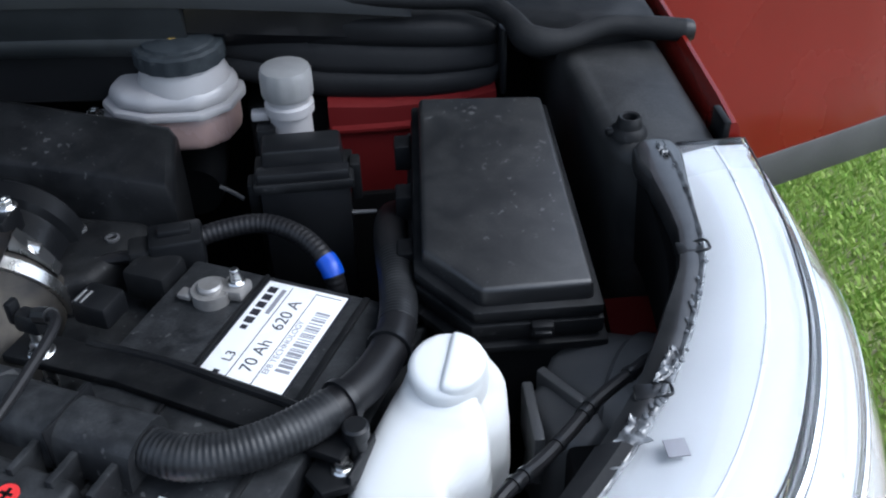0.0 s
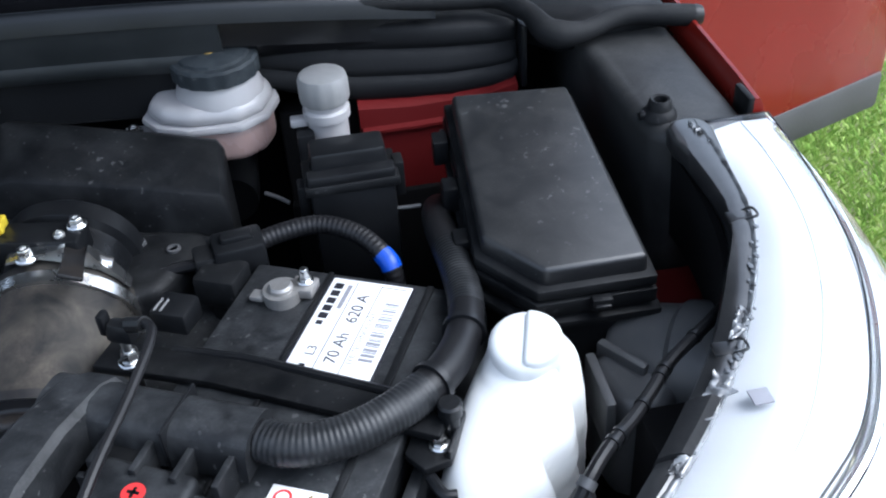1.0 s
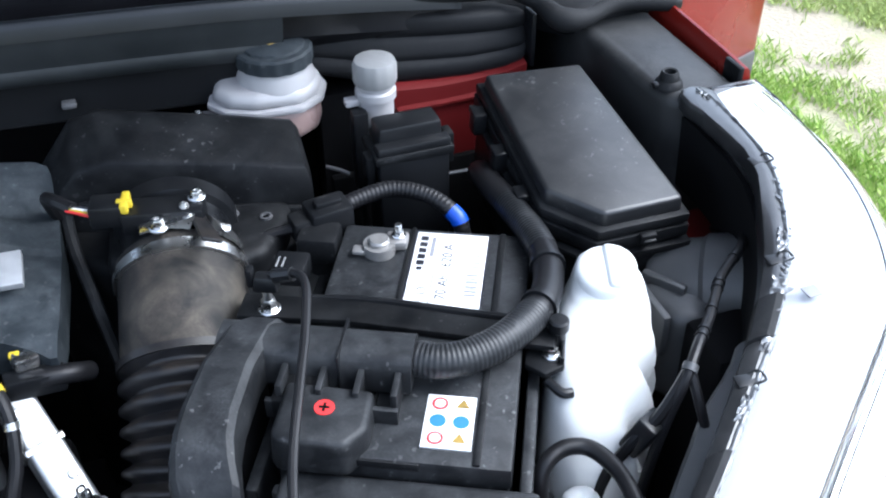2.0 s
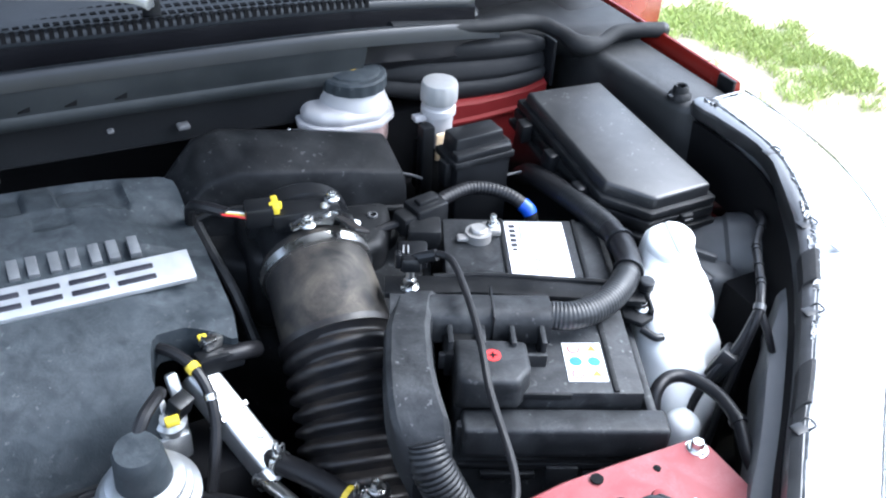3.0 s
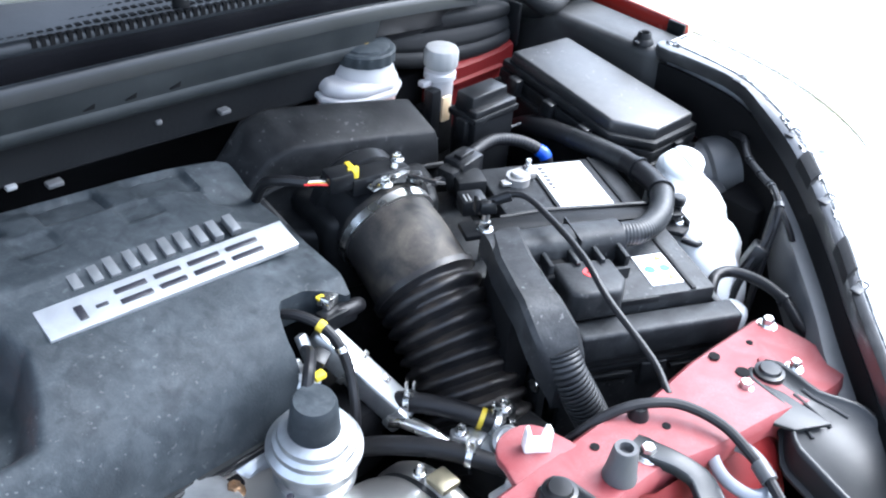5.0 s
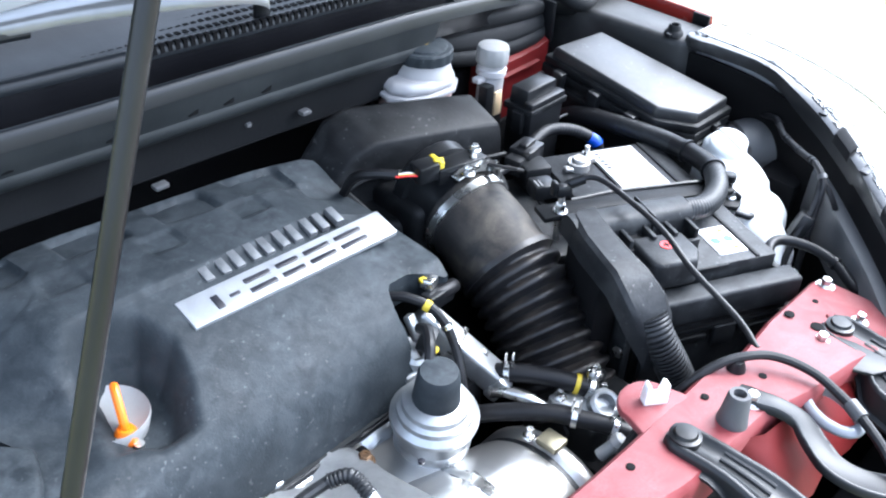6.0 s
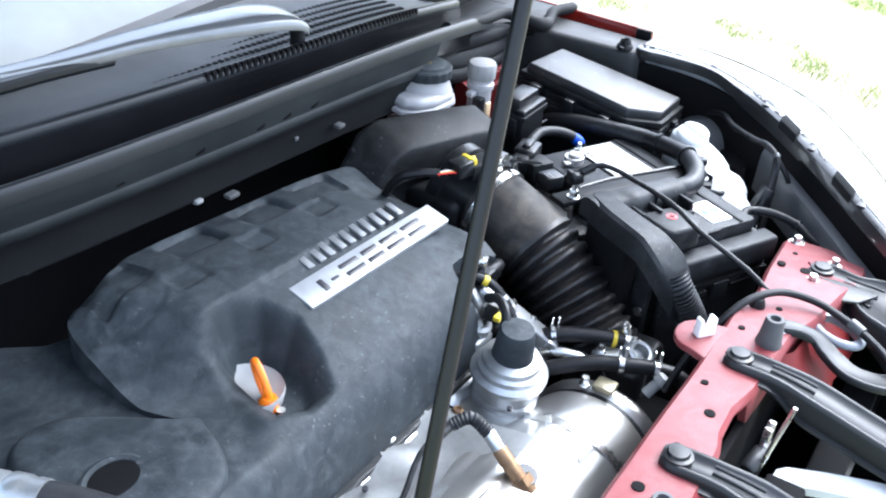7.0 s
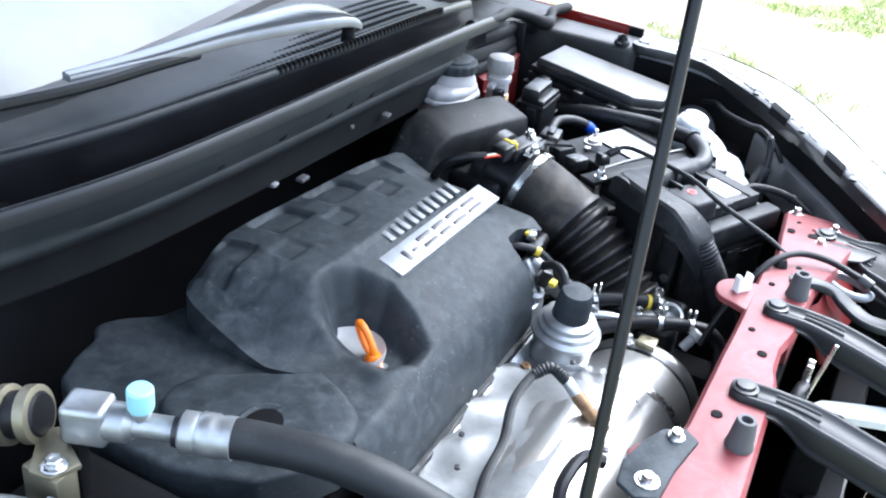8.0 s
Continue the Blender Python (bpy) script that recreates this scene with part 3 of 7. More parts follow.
def lamp_line(k, f, drop=0.0, out=0.0):
    """A point at the share f across the lamp's top, at its station k; past 1 it goes down the outer face."""
    i, o = Vector(LAMP[k][0]), Vector(LAMP[k][1])
    side = (o - i); side.z = 0; side.normalize()
    if f <= 1:
        p = i.lerp(o, f)
        p.z += 0.006 * math.sin(math.pi * f) * (1 - 0.2 * f) * (0.25 + 0.75 * smoothstep(0, 7, k))
    else:
        g = f - 1
        p = o + side * (0.095 * (0.20 + 0.80 * smoothstep(0, 9, k)) * math.sin(min(g, 1) * 1.57)) + Vector((0, 0, -0.27 * g ** 1.5))
    return p + side * out + Vector((0, 0, -drop))


def headlight():
    t = thing("headlight", (0.2, 0.3, 0.72), "large swept-back headlight with clear lens and bright silver inside", "headlight")
    fs = [0.0, 0.12, 0.3, 0.5, 0.7, 0.88, 1.0, 1.12, 1.3, 1.55, 1.8, 2.0]
    n = len(LAMP)

    def shell(fs, drop, thick):
        rings = []
        for k in range(n):
            over = [lamp_line(k, f, drop) for f in fs]
            under = [lamp_line(k, f, drop + thick, -min(0.002, 0.5 * thick)) for f in reversed(fs)]
            rings.append(over + under)
        return loft(rings)

    lens = part("lens", shell(fs, 0.0, 0.0025), LENS, t, "clear polished lens", sharp=60)
    lens.visible_shadow = False
    part("housing", shell(fs[:7], 0.0065, 0.10), LAMP_SILVER, t, "white-silver fluted housing", sharp=60)
    part("reflector", shell([1.02, 1.12, 1.3, 1.55, 1.8, 2.0], 0.012, 0.02), LAMP_SILVER, t, sharp=60)
    for f, r in ((1.05, 0.004), (1.28, 0.0045)):
        part("chrome_strip", tube([lamp_line(k, f, 0.009) for k in range(n)], r, 8, 4), CHROME, t, "thin chrome styling line")
    part("outer_seam", tube([lamp_line(k, 1.0, -0.0004) for k in range(0, n)], 0.0008, 6, 2), BRACKET, t, "thin dark seam along the crest")
    m = along(lamp_line(18, 0.30, -0.002), lamp_line(18, 0.30, -0.03))
    part("marking", box((-0.006, -0.006, -0.0035), (0.006, 0.006, -0.0025), 0.0, m), INK_GREY, t, "small grey moulded mark")
    part("bezel", shell([0.66, 0.67, 0.68, 0.69], 0.0058, 0.003), BEZEL, t, "grey inner bezel")
    part("bracket", box((0.13, 0.36, 0.0), (0.2, 0.42, 0.96), 0.006), CAVITY, t, "dark lamp support")
    return t


headlight()


def gasket():
    t = thing("lamp_seal", (0.13, 0.31, 1.0), "black plastic seal strip with clear tabs round the headlight", "seal")
    n = len(LAMP)
    rings = []
    for k in range(n):
        i, o = Vector(LAMP[k][0]), Vector(LAMP[k][1])
        s = (o - i); s.z = 0; s.normalize()
        wide = interp(k, [(0, 0.017), (2, 0.020), (4, 0.019), (7, 0.012), (9, 0.013), (11, 0.019), (13, 0.023), (18, 0.026), (24, 0.023), (44, 0.020)])[0]
        steep = smoothstep(8, 15, k)
        far = wide * (1 - 0.30 * steep)
        drop = 0.012 * steep
        rings.append([i + s * a + Vector((0, 0, b)) for a, b in ((0.004, 0.0035), (-0.12 * far, 0.0052), (-0.55 * far, 0.0052 - 0.15 * drop), (-0.90 * far, 0.0045 - 0.35 * drop), (-far, 0.001 - 0.6 * drop), (-0.95 * far, -0.013 - drop), (-0.004, -0.012))])
    part("strip", loft(rings), SEAL, t)
    for k0, k1 in ((18.0, 20.8), (27.3, 30.2)):
        lap = []
        for j in range(7):
            q = k0 + (k1 - k0) * j / 6
            i, g = int(q), q - int(q)
            lap.append([p.lerp(p2, g) + Vector((0, 0, up)) for p, p2, up in [(Vector(rings[i][c]), Vector(rings[i + 1][c]), up) for c, up in ((0, 0.0), (0, 0.003), (1, 0.0045), (2, 0.0045), (3, 0.004), (4, 0.002), (4, -0.002), (2, -0.004))]])
        part("wide_tab", loft(lap), MATTE_BLACK, t, "wide matte tab lapped over the seal")
    back = []
    for k in range(n):
        i, o = Vector(LAMP[k][0]), Vector(LAMP[k][1])
        s = (o - i); s.z = 0; s.normalize()
        low = 0.10 + 0.20 * smoothstep(8, 16, k)
        back.append([i - s * 0.016 + Vector((0, 0, -0.02)), i - s * 0.010 + Vector((0, 0, -0.02)), i - s * 0.004 + Vector((0, 0, -low)), i - s * 0.012 + Vector((0, 0, -low))])
    # Near-black sheet stands in for the shaded void behind the lamp.
    part("inner_wall", loft(back), CAVITY, t, "near-black sheet in place of the shaded void behind the lamp")
    ledge = []
    for k in range(17, n):
        i, o = Vector(LAMP[k][0]), Vector(LAMP[k][1])
        s = (o - i); s.z = 0; s.normalize()
        w = 0.016 * smoothstep(17, 22, k) + 0.003 * noise.noise((k * 0.35, 0.2, 0.1))
        ledge.append([i - s * a + Vector((0, 0, b)) for a, b in ((0.012, -0.052), (0.020 + w, -0.056), (0.024 + w, -0.062), (0.026 + w, -0.12), (0.022 + w, -0.12), (0.012, -0.064))])
    part("inner_ledge", loft(ledge), GREY_PLASTIC, t, "grey-black inner ledge of the lamp seal", sharp=40)
    for k, f in ((8, 0.0), (15, 0.3), (23, 0.2), (31, 0.5)):
        i = Vector(LAMP[k][0]).lerp(Vector(LAMP[min(k + 1, n - 1)][0]), f)
        o = Vector(LAMP[k][1])
        s = (o - i); s.z = 0; s.normalize()
        m = Matrix.Translation(i) @ Matrix(((s.x, -s.y, 0, 0), (s.y, s.x, 0, 0), (0, 0, 1, 0), (0, 0, 0, 1)))
        bm = box((-0.014, -0.006, 0.002), (0.001, 0.006, 0.005), 0.002, m)
        tab = part("tab", bm, BLACK_SMOOTH, t)
        part("clip", tube([m @ Vector(p) for p in ((-0.003, -0.005, 0.004), (0.004, -0.0055, 0.0065), (0.007, -0.003, 0.006), (0.007, 0.003, 0.006), (0.004, 0.0055, 0.0065), (-0.003, 0.005, 0.004))], 0.0010, 6, 4), BLACK_SMOOTH, tab, "small wire clip loop")
    edge = even_line(smooth_line([Vector(a) + (Vector(b) - Vector(a)).normalized() * 0.003 + Vector((0, 0, 0.004)) for a, b in LAMP], 8), 0.003)
    part("sealant_bead", loft([[p + Vector((0.0028 * w, -0.0022 * w, -0.002)), p + Vector((0.0010 * w, -0.0008 * w, 0.0022 * w)), p + Vector((-0.0022 * w, 0.0018 * w, 0.0012 * w)), p + Vector((-0.0034 * w, 0.0027 * w, -0.003))]
                               for p, w in [(p, 0.55 + 0.6 * abs(noise.noise((p.x * 60, p.y * 60, 0.2)))) for i, p in enumerate(edge)]]), SEALANT, t, "clear uneven sealant bead", sharp=80)
    bm = bmesh.new()
    rng = random.Random(3)
    for j in range(34):
        s = rng.choice((rng.uniform(8, 17), rng.uniform(0.3, n - 1.2)))
        i, g = int(s), s - int(s)
        p = Vector(LAMP[i][0]).lerp(Vector(LAMP[i + 1][0]), g) + Vector((rng.uniform(0, 0.006), rng.uniform(-0.003, 0.003), 0.006))
        bmesh.ops.create_icosphere(bm, subdivisions=1, radius=rng.uniform(0.0008, 0.0022), matrix=Matrix.Translation(p) @ Matrix.Diagonal((1, rng.uniform(0.6, 2.2), 0.5, 1)))
    tagged(part("sealant", bm, SEALANT, t, "smeared whitish sealant beads"), kind="stuff")
    for k0, k1, w, sd in ((13.2, 15.0, 0.016, 1.0), (16.6, 19.4, 0.022, 2.0), (20.4, 21.6, 0.013, 3.0), (0.4, 2.0, 0.010, 4.0), (24.2, 25.6, 0.012, 5.0)):
        film = []
        for j in range(25):
            q = k0 + (k1 - k0) * j / 24
            i, g = int(q), q - int(q)
            p = Vector(LAMP[i][0]).lerp(Vector(LAMP[i + 1][0]), g)
            s = Vector(LAMP[i][1]) - Vector(LAMP[i][0]); s.z = 0; s.normalize()
            wide = w * (0.55 + 0.5 * abs(noise.noise((q * 2.3, sd, 0.4)))) * math.sin(math.pi * (0.08 + 0.84 * j / 24)) ** 0.5
            row = []
            for c in range(7):
                f = c / 6
                row.append(p + s * (-0.35 * w + wide * f) + Vector((0, 0, 0.006 + 0.0035 * noise.noise((q * 3.1, f * 3.0, sd)) + 0.002 * noise.noise((q * 9.0, f * 8.0, sd)))))
            film.append(row + [v - Vector((0, 0, 0.0006)) for v in reversed(row)])
        part("clear_film", loft(film), SEALANT, t, "crumpled clear film stuck to the seal", sharp=70)
    part("rear_edge", box((0.246, 0.606, 1.060), (0.298, 0.610, 1.0725), 0.0018), BLACK_SMOOTH, t, "thin black edge behind the lens")
    part("end_paddle", prism([(0.226, 0.515), (0.215, 0.552), (0.209, 0.582), (0.210, 0.600), (0.218, 0.611), (0.230, 0.614), (0.243, 0.609), (0.247, 0.595), (0.240, 0.555), (0.234, 0.515)], 1.058, 1.0755, 0.004, seg=3), SEAL, t, "rounded black end of the seal")
    return t


gasket()


def lamp_back():
    t = thing("lamp_back_cover", (0.15, 0.48, 0.9), "smoky grey headlamp bulb cover with moulded fins", "lamp cover")
    m = along((0.15, 0.53, 0.90), (0.12, 0.40, 0.955))
    part("housing", prism([(0.108, 0.472), (0.118, 0.420), (0.15, 0.405), (0.205, 0.47), (0.206, 0.505), (0.19, 0.524), (0.155, 0.522), (0.13, 0.500)], 0.86, 0.958, 0.014, seg=3, inset=0.10), GREY_PLASTIC, t)
    part("drum", lathe([(0.0, -0.002), (0.040, 0.0), (0.046, 0.008), (0.048, 0.05), (0.052, 0.055), (0.052, 0.10)], 30, along((0.150, 0.505, 0.925), (0.215, 0.455, 0.945))), GREY_PLASTIC, t)
    part("fin", box((0.109, 0.420, 0.92), (0.117, 0.476, 0.966), 0.002, None), GREY_PLASTIC, t)
    part("fin", box((-0.004, -0.022, 0.94), (0.004, 0.022, 0.966), 0.002, pose(0.137, 0.470, 0, 0, 0, 35)), GREY_PLASTIC, t)
    part("fin", box((-0.002, -0.03, 0.94), (0.002, 0.03, 0.9635), 0.001, pose(0.168, 0.495, 0, 0, 0, -50)), GREY_PLASTIC, t)
    part("foot", box((0.12, 0.45, 0.40), (0.19, 0.51, 0.92), 0.006), CAVITY, t)
    return t


lamp_back()


def lamp_harness():
    t = thing("lamp_harness", (0.12, 0.38, 0.98), "taped black wiring harness with a connector plug", "wiring harness")
    pts = [(0.215, 0.47, 1.0), (0.19, 0.44, 1.015), (0.175, 0.425, 1.02), (0.144, 0.401, 1.02), (0.122, 0.376, 1.022), (0.101, 0.352, 1.026), (0.075, 0.325, 1.033), (0.054, 0.304, 1.024), (0.040, 0.298, 0.99), (0.030, 0.295, 0.95), (0.018, 0.29, 0.88), (0.0, 0.28, 0.78)]
    part("loom", tube(pts, 0.0044, 10, 8), RUBBER, t)
    line = smooth_line(pts, 8)
    for i in (18, 26, 28, 36, 44, 46):
        part("tape_wrap", ring_band(line[i], line[i + 1] - line[i], 0.0044, 0.004, 0.0009, 12), BLACK_SMOOTH, t)
    part("tie", ring_band(line[54], line[55] - line[54], 0.0046, 0.006, 0.0014, 12), GREY_PLASTIC, t, "grey cable tie")
    part("branch", tube([line[54], (0.034, 0.30, 0.995), (0.012, 0.302, 0.965), (-0.01, 0.30, 0.92), (-0.02, 0.29, 0.8)], 0.0045, 8), RUBBER, t)
    part("branch", tube([line[54], (0.060, 0.285, 1.0), (0.066, 0.27, 0.96), (0.06, 0.25, 0.9)], 0.004, 8), RUBBER, t)
    part("connector", box((-0.012, -0.009, -0.018), (0.012, 0.009, 0.018), 0.003, pose(0.026, 0.305, 0.972, 20, 10, 30)), BLACK_SMOOTH, t)
    part("strap", tube([(0.215, 0.47, 1.0), (0.235, 0.52, 0.96), (0.25, 0.56, 0.93), (0.262, 0.58, 0.9)], 0.006, 8), RUBBER, t)
    return t


lamp_harness()
tagged(part("lamp_bracket", loft([[(0.10, 0.29, z), (0.112, 0.285, z), (0.02 + 0.02 * (1.03 - z), 0.20, z), (0.01, 0.208, z)] for z in (0.70, 0.9, 1.03)]), APRON),
       "sloping grey-black plastic bracket behind the lamp", "bracket")
tagged(part("inner_panel", loft([[(0.192, 0.535, z), (0.197, 0.592, z), (0.275, 0.592, z), (0.275, 0.525, z)] for z in (0.5, 0.93, 0.936)]), RED_DARK), "red painted inner wing panel", "body panel")


# ---- apron, weatherstrip, cowl ----
def apron():
    t = thing("wing_apron", (0.24, 0.72, 0.9), "black textured plastic cover inside the fender", "trim panel")
    out = [(0.188, 0.79), (0.194, 0.70), (0.196, 0.640), (0.203, 0.608), (0.225, 0.594), (0.2835, 0.600), (0.2835, 1.05), (0.19, 1.05)]
    part("top", prism(out, 0.90, 1.070, 0.016, seg=4), APRON, t)
    part("step", box((0.20, 0.86, 1.06), (0.284, 1.04, 1.09), 0.014), BLACK, t)
    part("foot", box((0.215, 0.62, 0.0), (0.27, 1.0, 0.91), 0.004), CAVITY, t)
    return t


apron()


def push_clip():
    t = thing("push_clip", (0.215, 0.63, 1.07), "black round push clip with a hollow head", "clip")
    part("head", lathe([(0.0150, 0), (0.0135, 0.005), (0.0105, 0.0075), (0.0090, 0.0145), (0.0078, 0.0158), (0.0058, 0.0150), (0.0048, 0.010)], 22, pose(0.215, 0.63, 1.0695)), BLACK, t)
    part("tongue", box((0.197, 0.626, 1.069), (0.208, 0.634, 1.075), 0.002), BLACK_SMOOTH, t)
    return t


push_clip()

# cowl lip: x, y, z along the rear of the bay
LIP = [(-1.36, 0.99, 1.150), (-1.16, 0.918, 1.155), (-0.99, 0.861, 1.157), (-0.84, 0.826, 1.158), (-0.63, 0.806, 1.158), (-0.42, 0.794, 1.157), (-0.2, 0.785, 1.152), (-0.05, 0.795, 1.135),
       (0.06, 0.812, 1.115), (0.14, 0.820, 1.102)]


def screen_gap(x):
    """How far the windscreen's foot lies behind the cowl lip."""
    return interp(x, [(-1.0, 0.150), (-0.8, 0.158), (-0.6, 0.185), (-0.35, 0.235), (0.1, 0.26)])[0]


def channel(x):
    """Width of the water channel behind the cowl lip."""
    return interp(x, [(-1.0, 0.100), (-0.8, 0.082), (-0.63, 0.072), (-0.4, 0.062), (0.1, 0.060)])[0]


def cowl():
    t = thing("cowl_panel", (-0.6, 0.9, 1.1), "dark grey plastic windscreen cowl with a rubber lip and vent slots", "cowl")
    line = smooth_line(LIP[:-1], 8)

    def sweep(prof):
        return loft([[(p.x, p.y + dy, p.z + dz) for dy, dz in prof] for p in line])

    def face_sweep(prof):
        """Sweeps the front face, which ends at the ribbed trim."""
        return loft([[(p.x, p.y + dy, p.z + dz) for dy, dz in prof] for p in line if p.x < -0.13])

    def swept(prof):
        """Sweeps a profile whose depth is given in shares of the channel's width."""
        return loft([[(p.x, p.y + f * channel(p.x) + dy, p.z + dz) for f, dy, dz in prof] for p in line])

    part("front_lip", sweep([(-0.005, -0.016), (-0.0035, -0.004), (-0.001, 0.0015), (0.002, 0.0035), (0.005, 0.003), (0.0075, -0.001), (0.012, -0.012), (0.018, -0.022), (0.014, -0.024), (0.006, -0.014)]), LIP_RUBBER, t, sharp=80)
    part("channel", swept([(0, 0.014, -0.012), (0, 0.022, -0.040), (0.5, 0, -0.056), (1, -0.008, -0.05), (1, 0.0, 0.0), (1, 0.003, -0.004), (1, 0.0, -0.062), (0.5, 0, -0.066), (0, 0.010, -0.045)]), GLOSS_BLACK, t, "deep glossy black channel")
    part("front_face", face_sweep([(-0.004, -0.012), (-0.0015, -0.026), (0.005, -0.042), (0.008, -0.050), (0.0065, -0.054), (0.007, -0.059), (0.012, -0.068), (0.020, -0.072), (0.02, -0.05), (0.008, -0.016)]), COWL_FACE, t, "sloping front face with a ledge", sharp=40)
    # Shade under the ledge is put into the colour: both lower sweeps are blacker.
    part("lower_face", face_sweep([(0.014, -0.068), (0.024, -0.085), (0.028, -0.12), (0.036, -0.12), (0.024, -0.066)]), MATTE_BLACK, t, "lower cowl face, blacker than the front face to imitate shade")
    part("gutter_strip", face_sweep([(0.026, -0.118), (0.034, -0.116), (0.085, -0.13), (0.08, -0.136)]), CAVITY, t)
    part("rear_rim", swept([(1, 0.0, -0.01), (1, 0.002, 0.008), (1, 0.006, 0.013), (1, 0.014, 0.012), (1, 0.024, 0.003), (1, 0.028, -0.004), (1, 0.022, -0.008), (1, 0.010, 0.0), (1, 0.006, -0.012)]), LIP_RUBBER, t, "glossy rear rim of the cowl", sharp=80)
    rows = []
    for p in line:
        g, c = screen_gap(p.x), channel(p.x) + 0.022
        rows.append([(p.x, p.y + c, p.z - 0.006), (p.x, p.y + c, p.z), (p.x, p.y + c + 0.01, p.z - 0.004), (p.x, p.y + g * 0.85, p.z + 0.006), (p.x, p.y + g, p.z + 0.018), (p.x, p.y + g, p.z + 0.008), (p.x, p.y + g * 0.8, p.z - 0.01)])
    part("rear_panel", loft(rows), COWL_FACE, t, "vented rear panel", sharp=80)
    bm = bmesh.new()
    for p in even_line(line, 0.0095):
        if -0.54 < p.x < -0.10:
            c = channel(p.x)
            box((p.x - 0.0026, p.y + c + 0.001, p.z + 0.004), (p.x + 0.0026, p.y + c + 0.0085, p.z + 0.0138), 0.0, bm=bm)
    tagged(part("vent_slot", bm, CAVITY, t, "small black slots"), kind="stuff")
    bm = bmesh.new()
    for row in range(6):
        for p in even_line(line, 0.0105):
            g = screen_gap(p.x)
            if -0.66 < p.x < -0.06 and 0.104 + 0.0165 * row < g * 0.84:
                y, z = p.y + channel(p.x) + 0.034 + 0.0165 * row, p.z - 0.0045 + 0.0013 * row
                box((p.x - 0.0034, y, z), (p.x + 0.0034, y + 0.008, z + 0.0022), 0.0, bm=bm)
    tagged(part("vent_hole", bm, CAVITY, t, "rows of black vent holes"), kind="stuff")
    for x in (-0.719, -0.61, -0.513, -0.467, -0.416):
        y, z = interp(x, LIP)
        part("notch", prism([(-0.007, -0.003), (0.005, -0.003), (0.006, 0.004)], -0.002, 0.0015, 0.0, pose(x, y + 0.0045, z - 0.041, 98, 0, 0)), CAVITY, t, "small dark notch")
    for x, y, z, w, mat in ((-0.802, 0.856, 1.036, 0.022, GREY_RUBBER), (-0.598, 0.826, 1.038, 0.006, WHITE_CAP), (-0.56, 0.805, 1.038, 0.009, GREY_RUBBER), (-0.43, 0.815, 1.066, 0.004, GREY_RUBBER), (-0.353, 0.800, 1.062, 0.007, GREY_RUBBER)):
        part("tab", box((x - w, y, z - 0.003), (x + w, y + 0.012, z + 0.003), 0.002, None), mat, t, "pale fixing tab")
    part("support", box((-1.3, 0.935, 1.09), (0.1, 0.955, 1.12), 0.003), CAVITY, t)
    return t


cowl()


def windscreen():
    t = thing("windscreen", (-0.6, 1.08, 1.18), "lower edge of a dark windscreen reflecting the sky", "windscreen")
    line = smooth_line(LIP[:-2], 6)
    rows, rim = [], []
    for p in line:
        y, z = p.y + screen_gap(p.x) + 0.008, p.z + 0.018
        rows.append([(p.x, y, z), (p.x, y + 0.42, z + 0.24), (p.x, y + 0.42, z + 0.245), (p.x, y, z + 0.005)])
        rim.append([(p.x, y - 0.012, z - 0.006), (p.x, y - 0.004, z + 0.010), (p.x, y + 0.012, z + 0.016), (p.x, y + 0.014, z + 0.008)])
    part("glass", loft(rows), GLASS_DARK, t)
    part("rubber_edge", loft(rim), RUBBER, t)
    return t


windscreen()


def wiper():
    t = thing("windscreen_wiper", (-0.5, 0.95, 1.18), "satin grey windscreen wiper arm with a black blade", "wiper")
    base = smooth_line([(-0.352, 0.876, 1.186), (-0.372, 0.884, 1.200), (-0.42, 0.899, 1.207), (-0.50, 0.918, 1.209), (-0.58, 0.938, 1.207), (-0.68, 0.952, 1.205), (-0.80, 0.968, 1.208)], 6)
    rings = []
    for i, p in enumerate(base):
        f = i / (len(base) - 1)
        w, h = interp(f, [(0, 0.014, 0.004), (0.05, 0.030, 0.007), (0.35, 0.036, 0.009), (0.6, 0.024, 0.008), (1, 0.009, 0.006)])
        rings.append([p + Vector((0.3 * a * w, a * w, b * h)) for a, b in ((-1.0, -1.0), (-1.0, 0.35), (-0.86, 0.85), (-0.5, 1.0), (0.5, 1.0), (0.86, 0.85), (1.0, 0.35), (1.0, -1.0), (0.7, -0.6), (-0.7, -0.6))])
    part("arm", loft(rings), WIPER_ARM, t, "satin grey arm", sharp=80)
    part("pivot", lathe([(0.010, -0.03), (0.010, 0.0), (0.006, 0.004)], 20, pose(-0.356, 0.878, 1.184)), MATTE_BLACK, t)
    part("spindle_cap", lathe([(0.012, 1.08), (0.026, 1.084), (0.027, 1.098), (0.023, 1.104), (0.017, 1.100), (0.013, 1.090), (0.004, 1.090)], 26, pose(0.055, 0.905, 0.0)), BLACK_SMOOTH, t, "hollow black spindle cap")
    part("blade", tube([(-0.62, 0.935, 1.196), (-0.70, 0.94, 1.200), (-0.80, 0.95, 1.202), (-0.95, 0.985, 1.208), (-1.15, 1.06, 1.216)], 0.008, 10), LIP_RUBBER, t)
    return t


wiper()


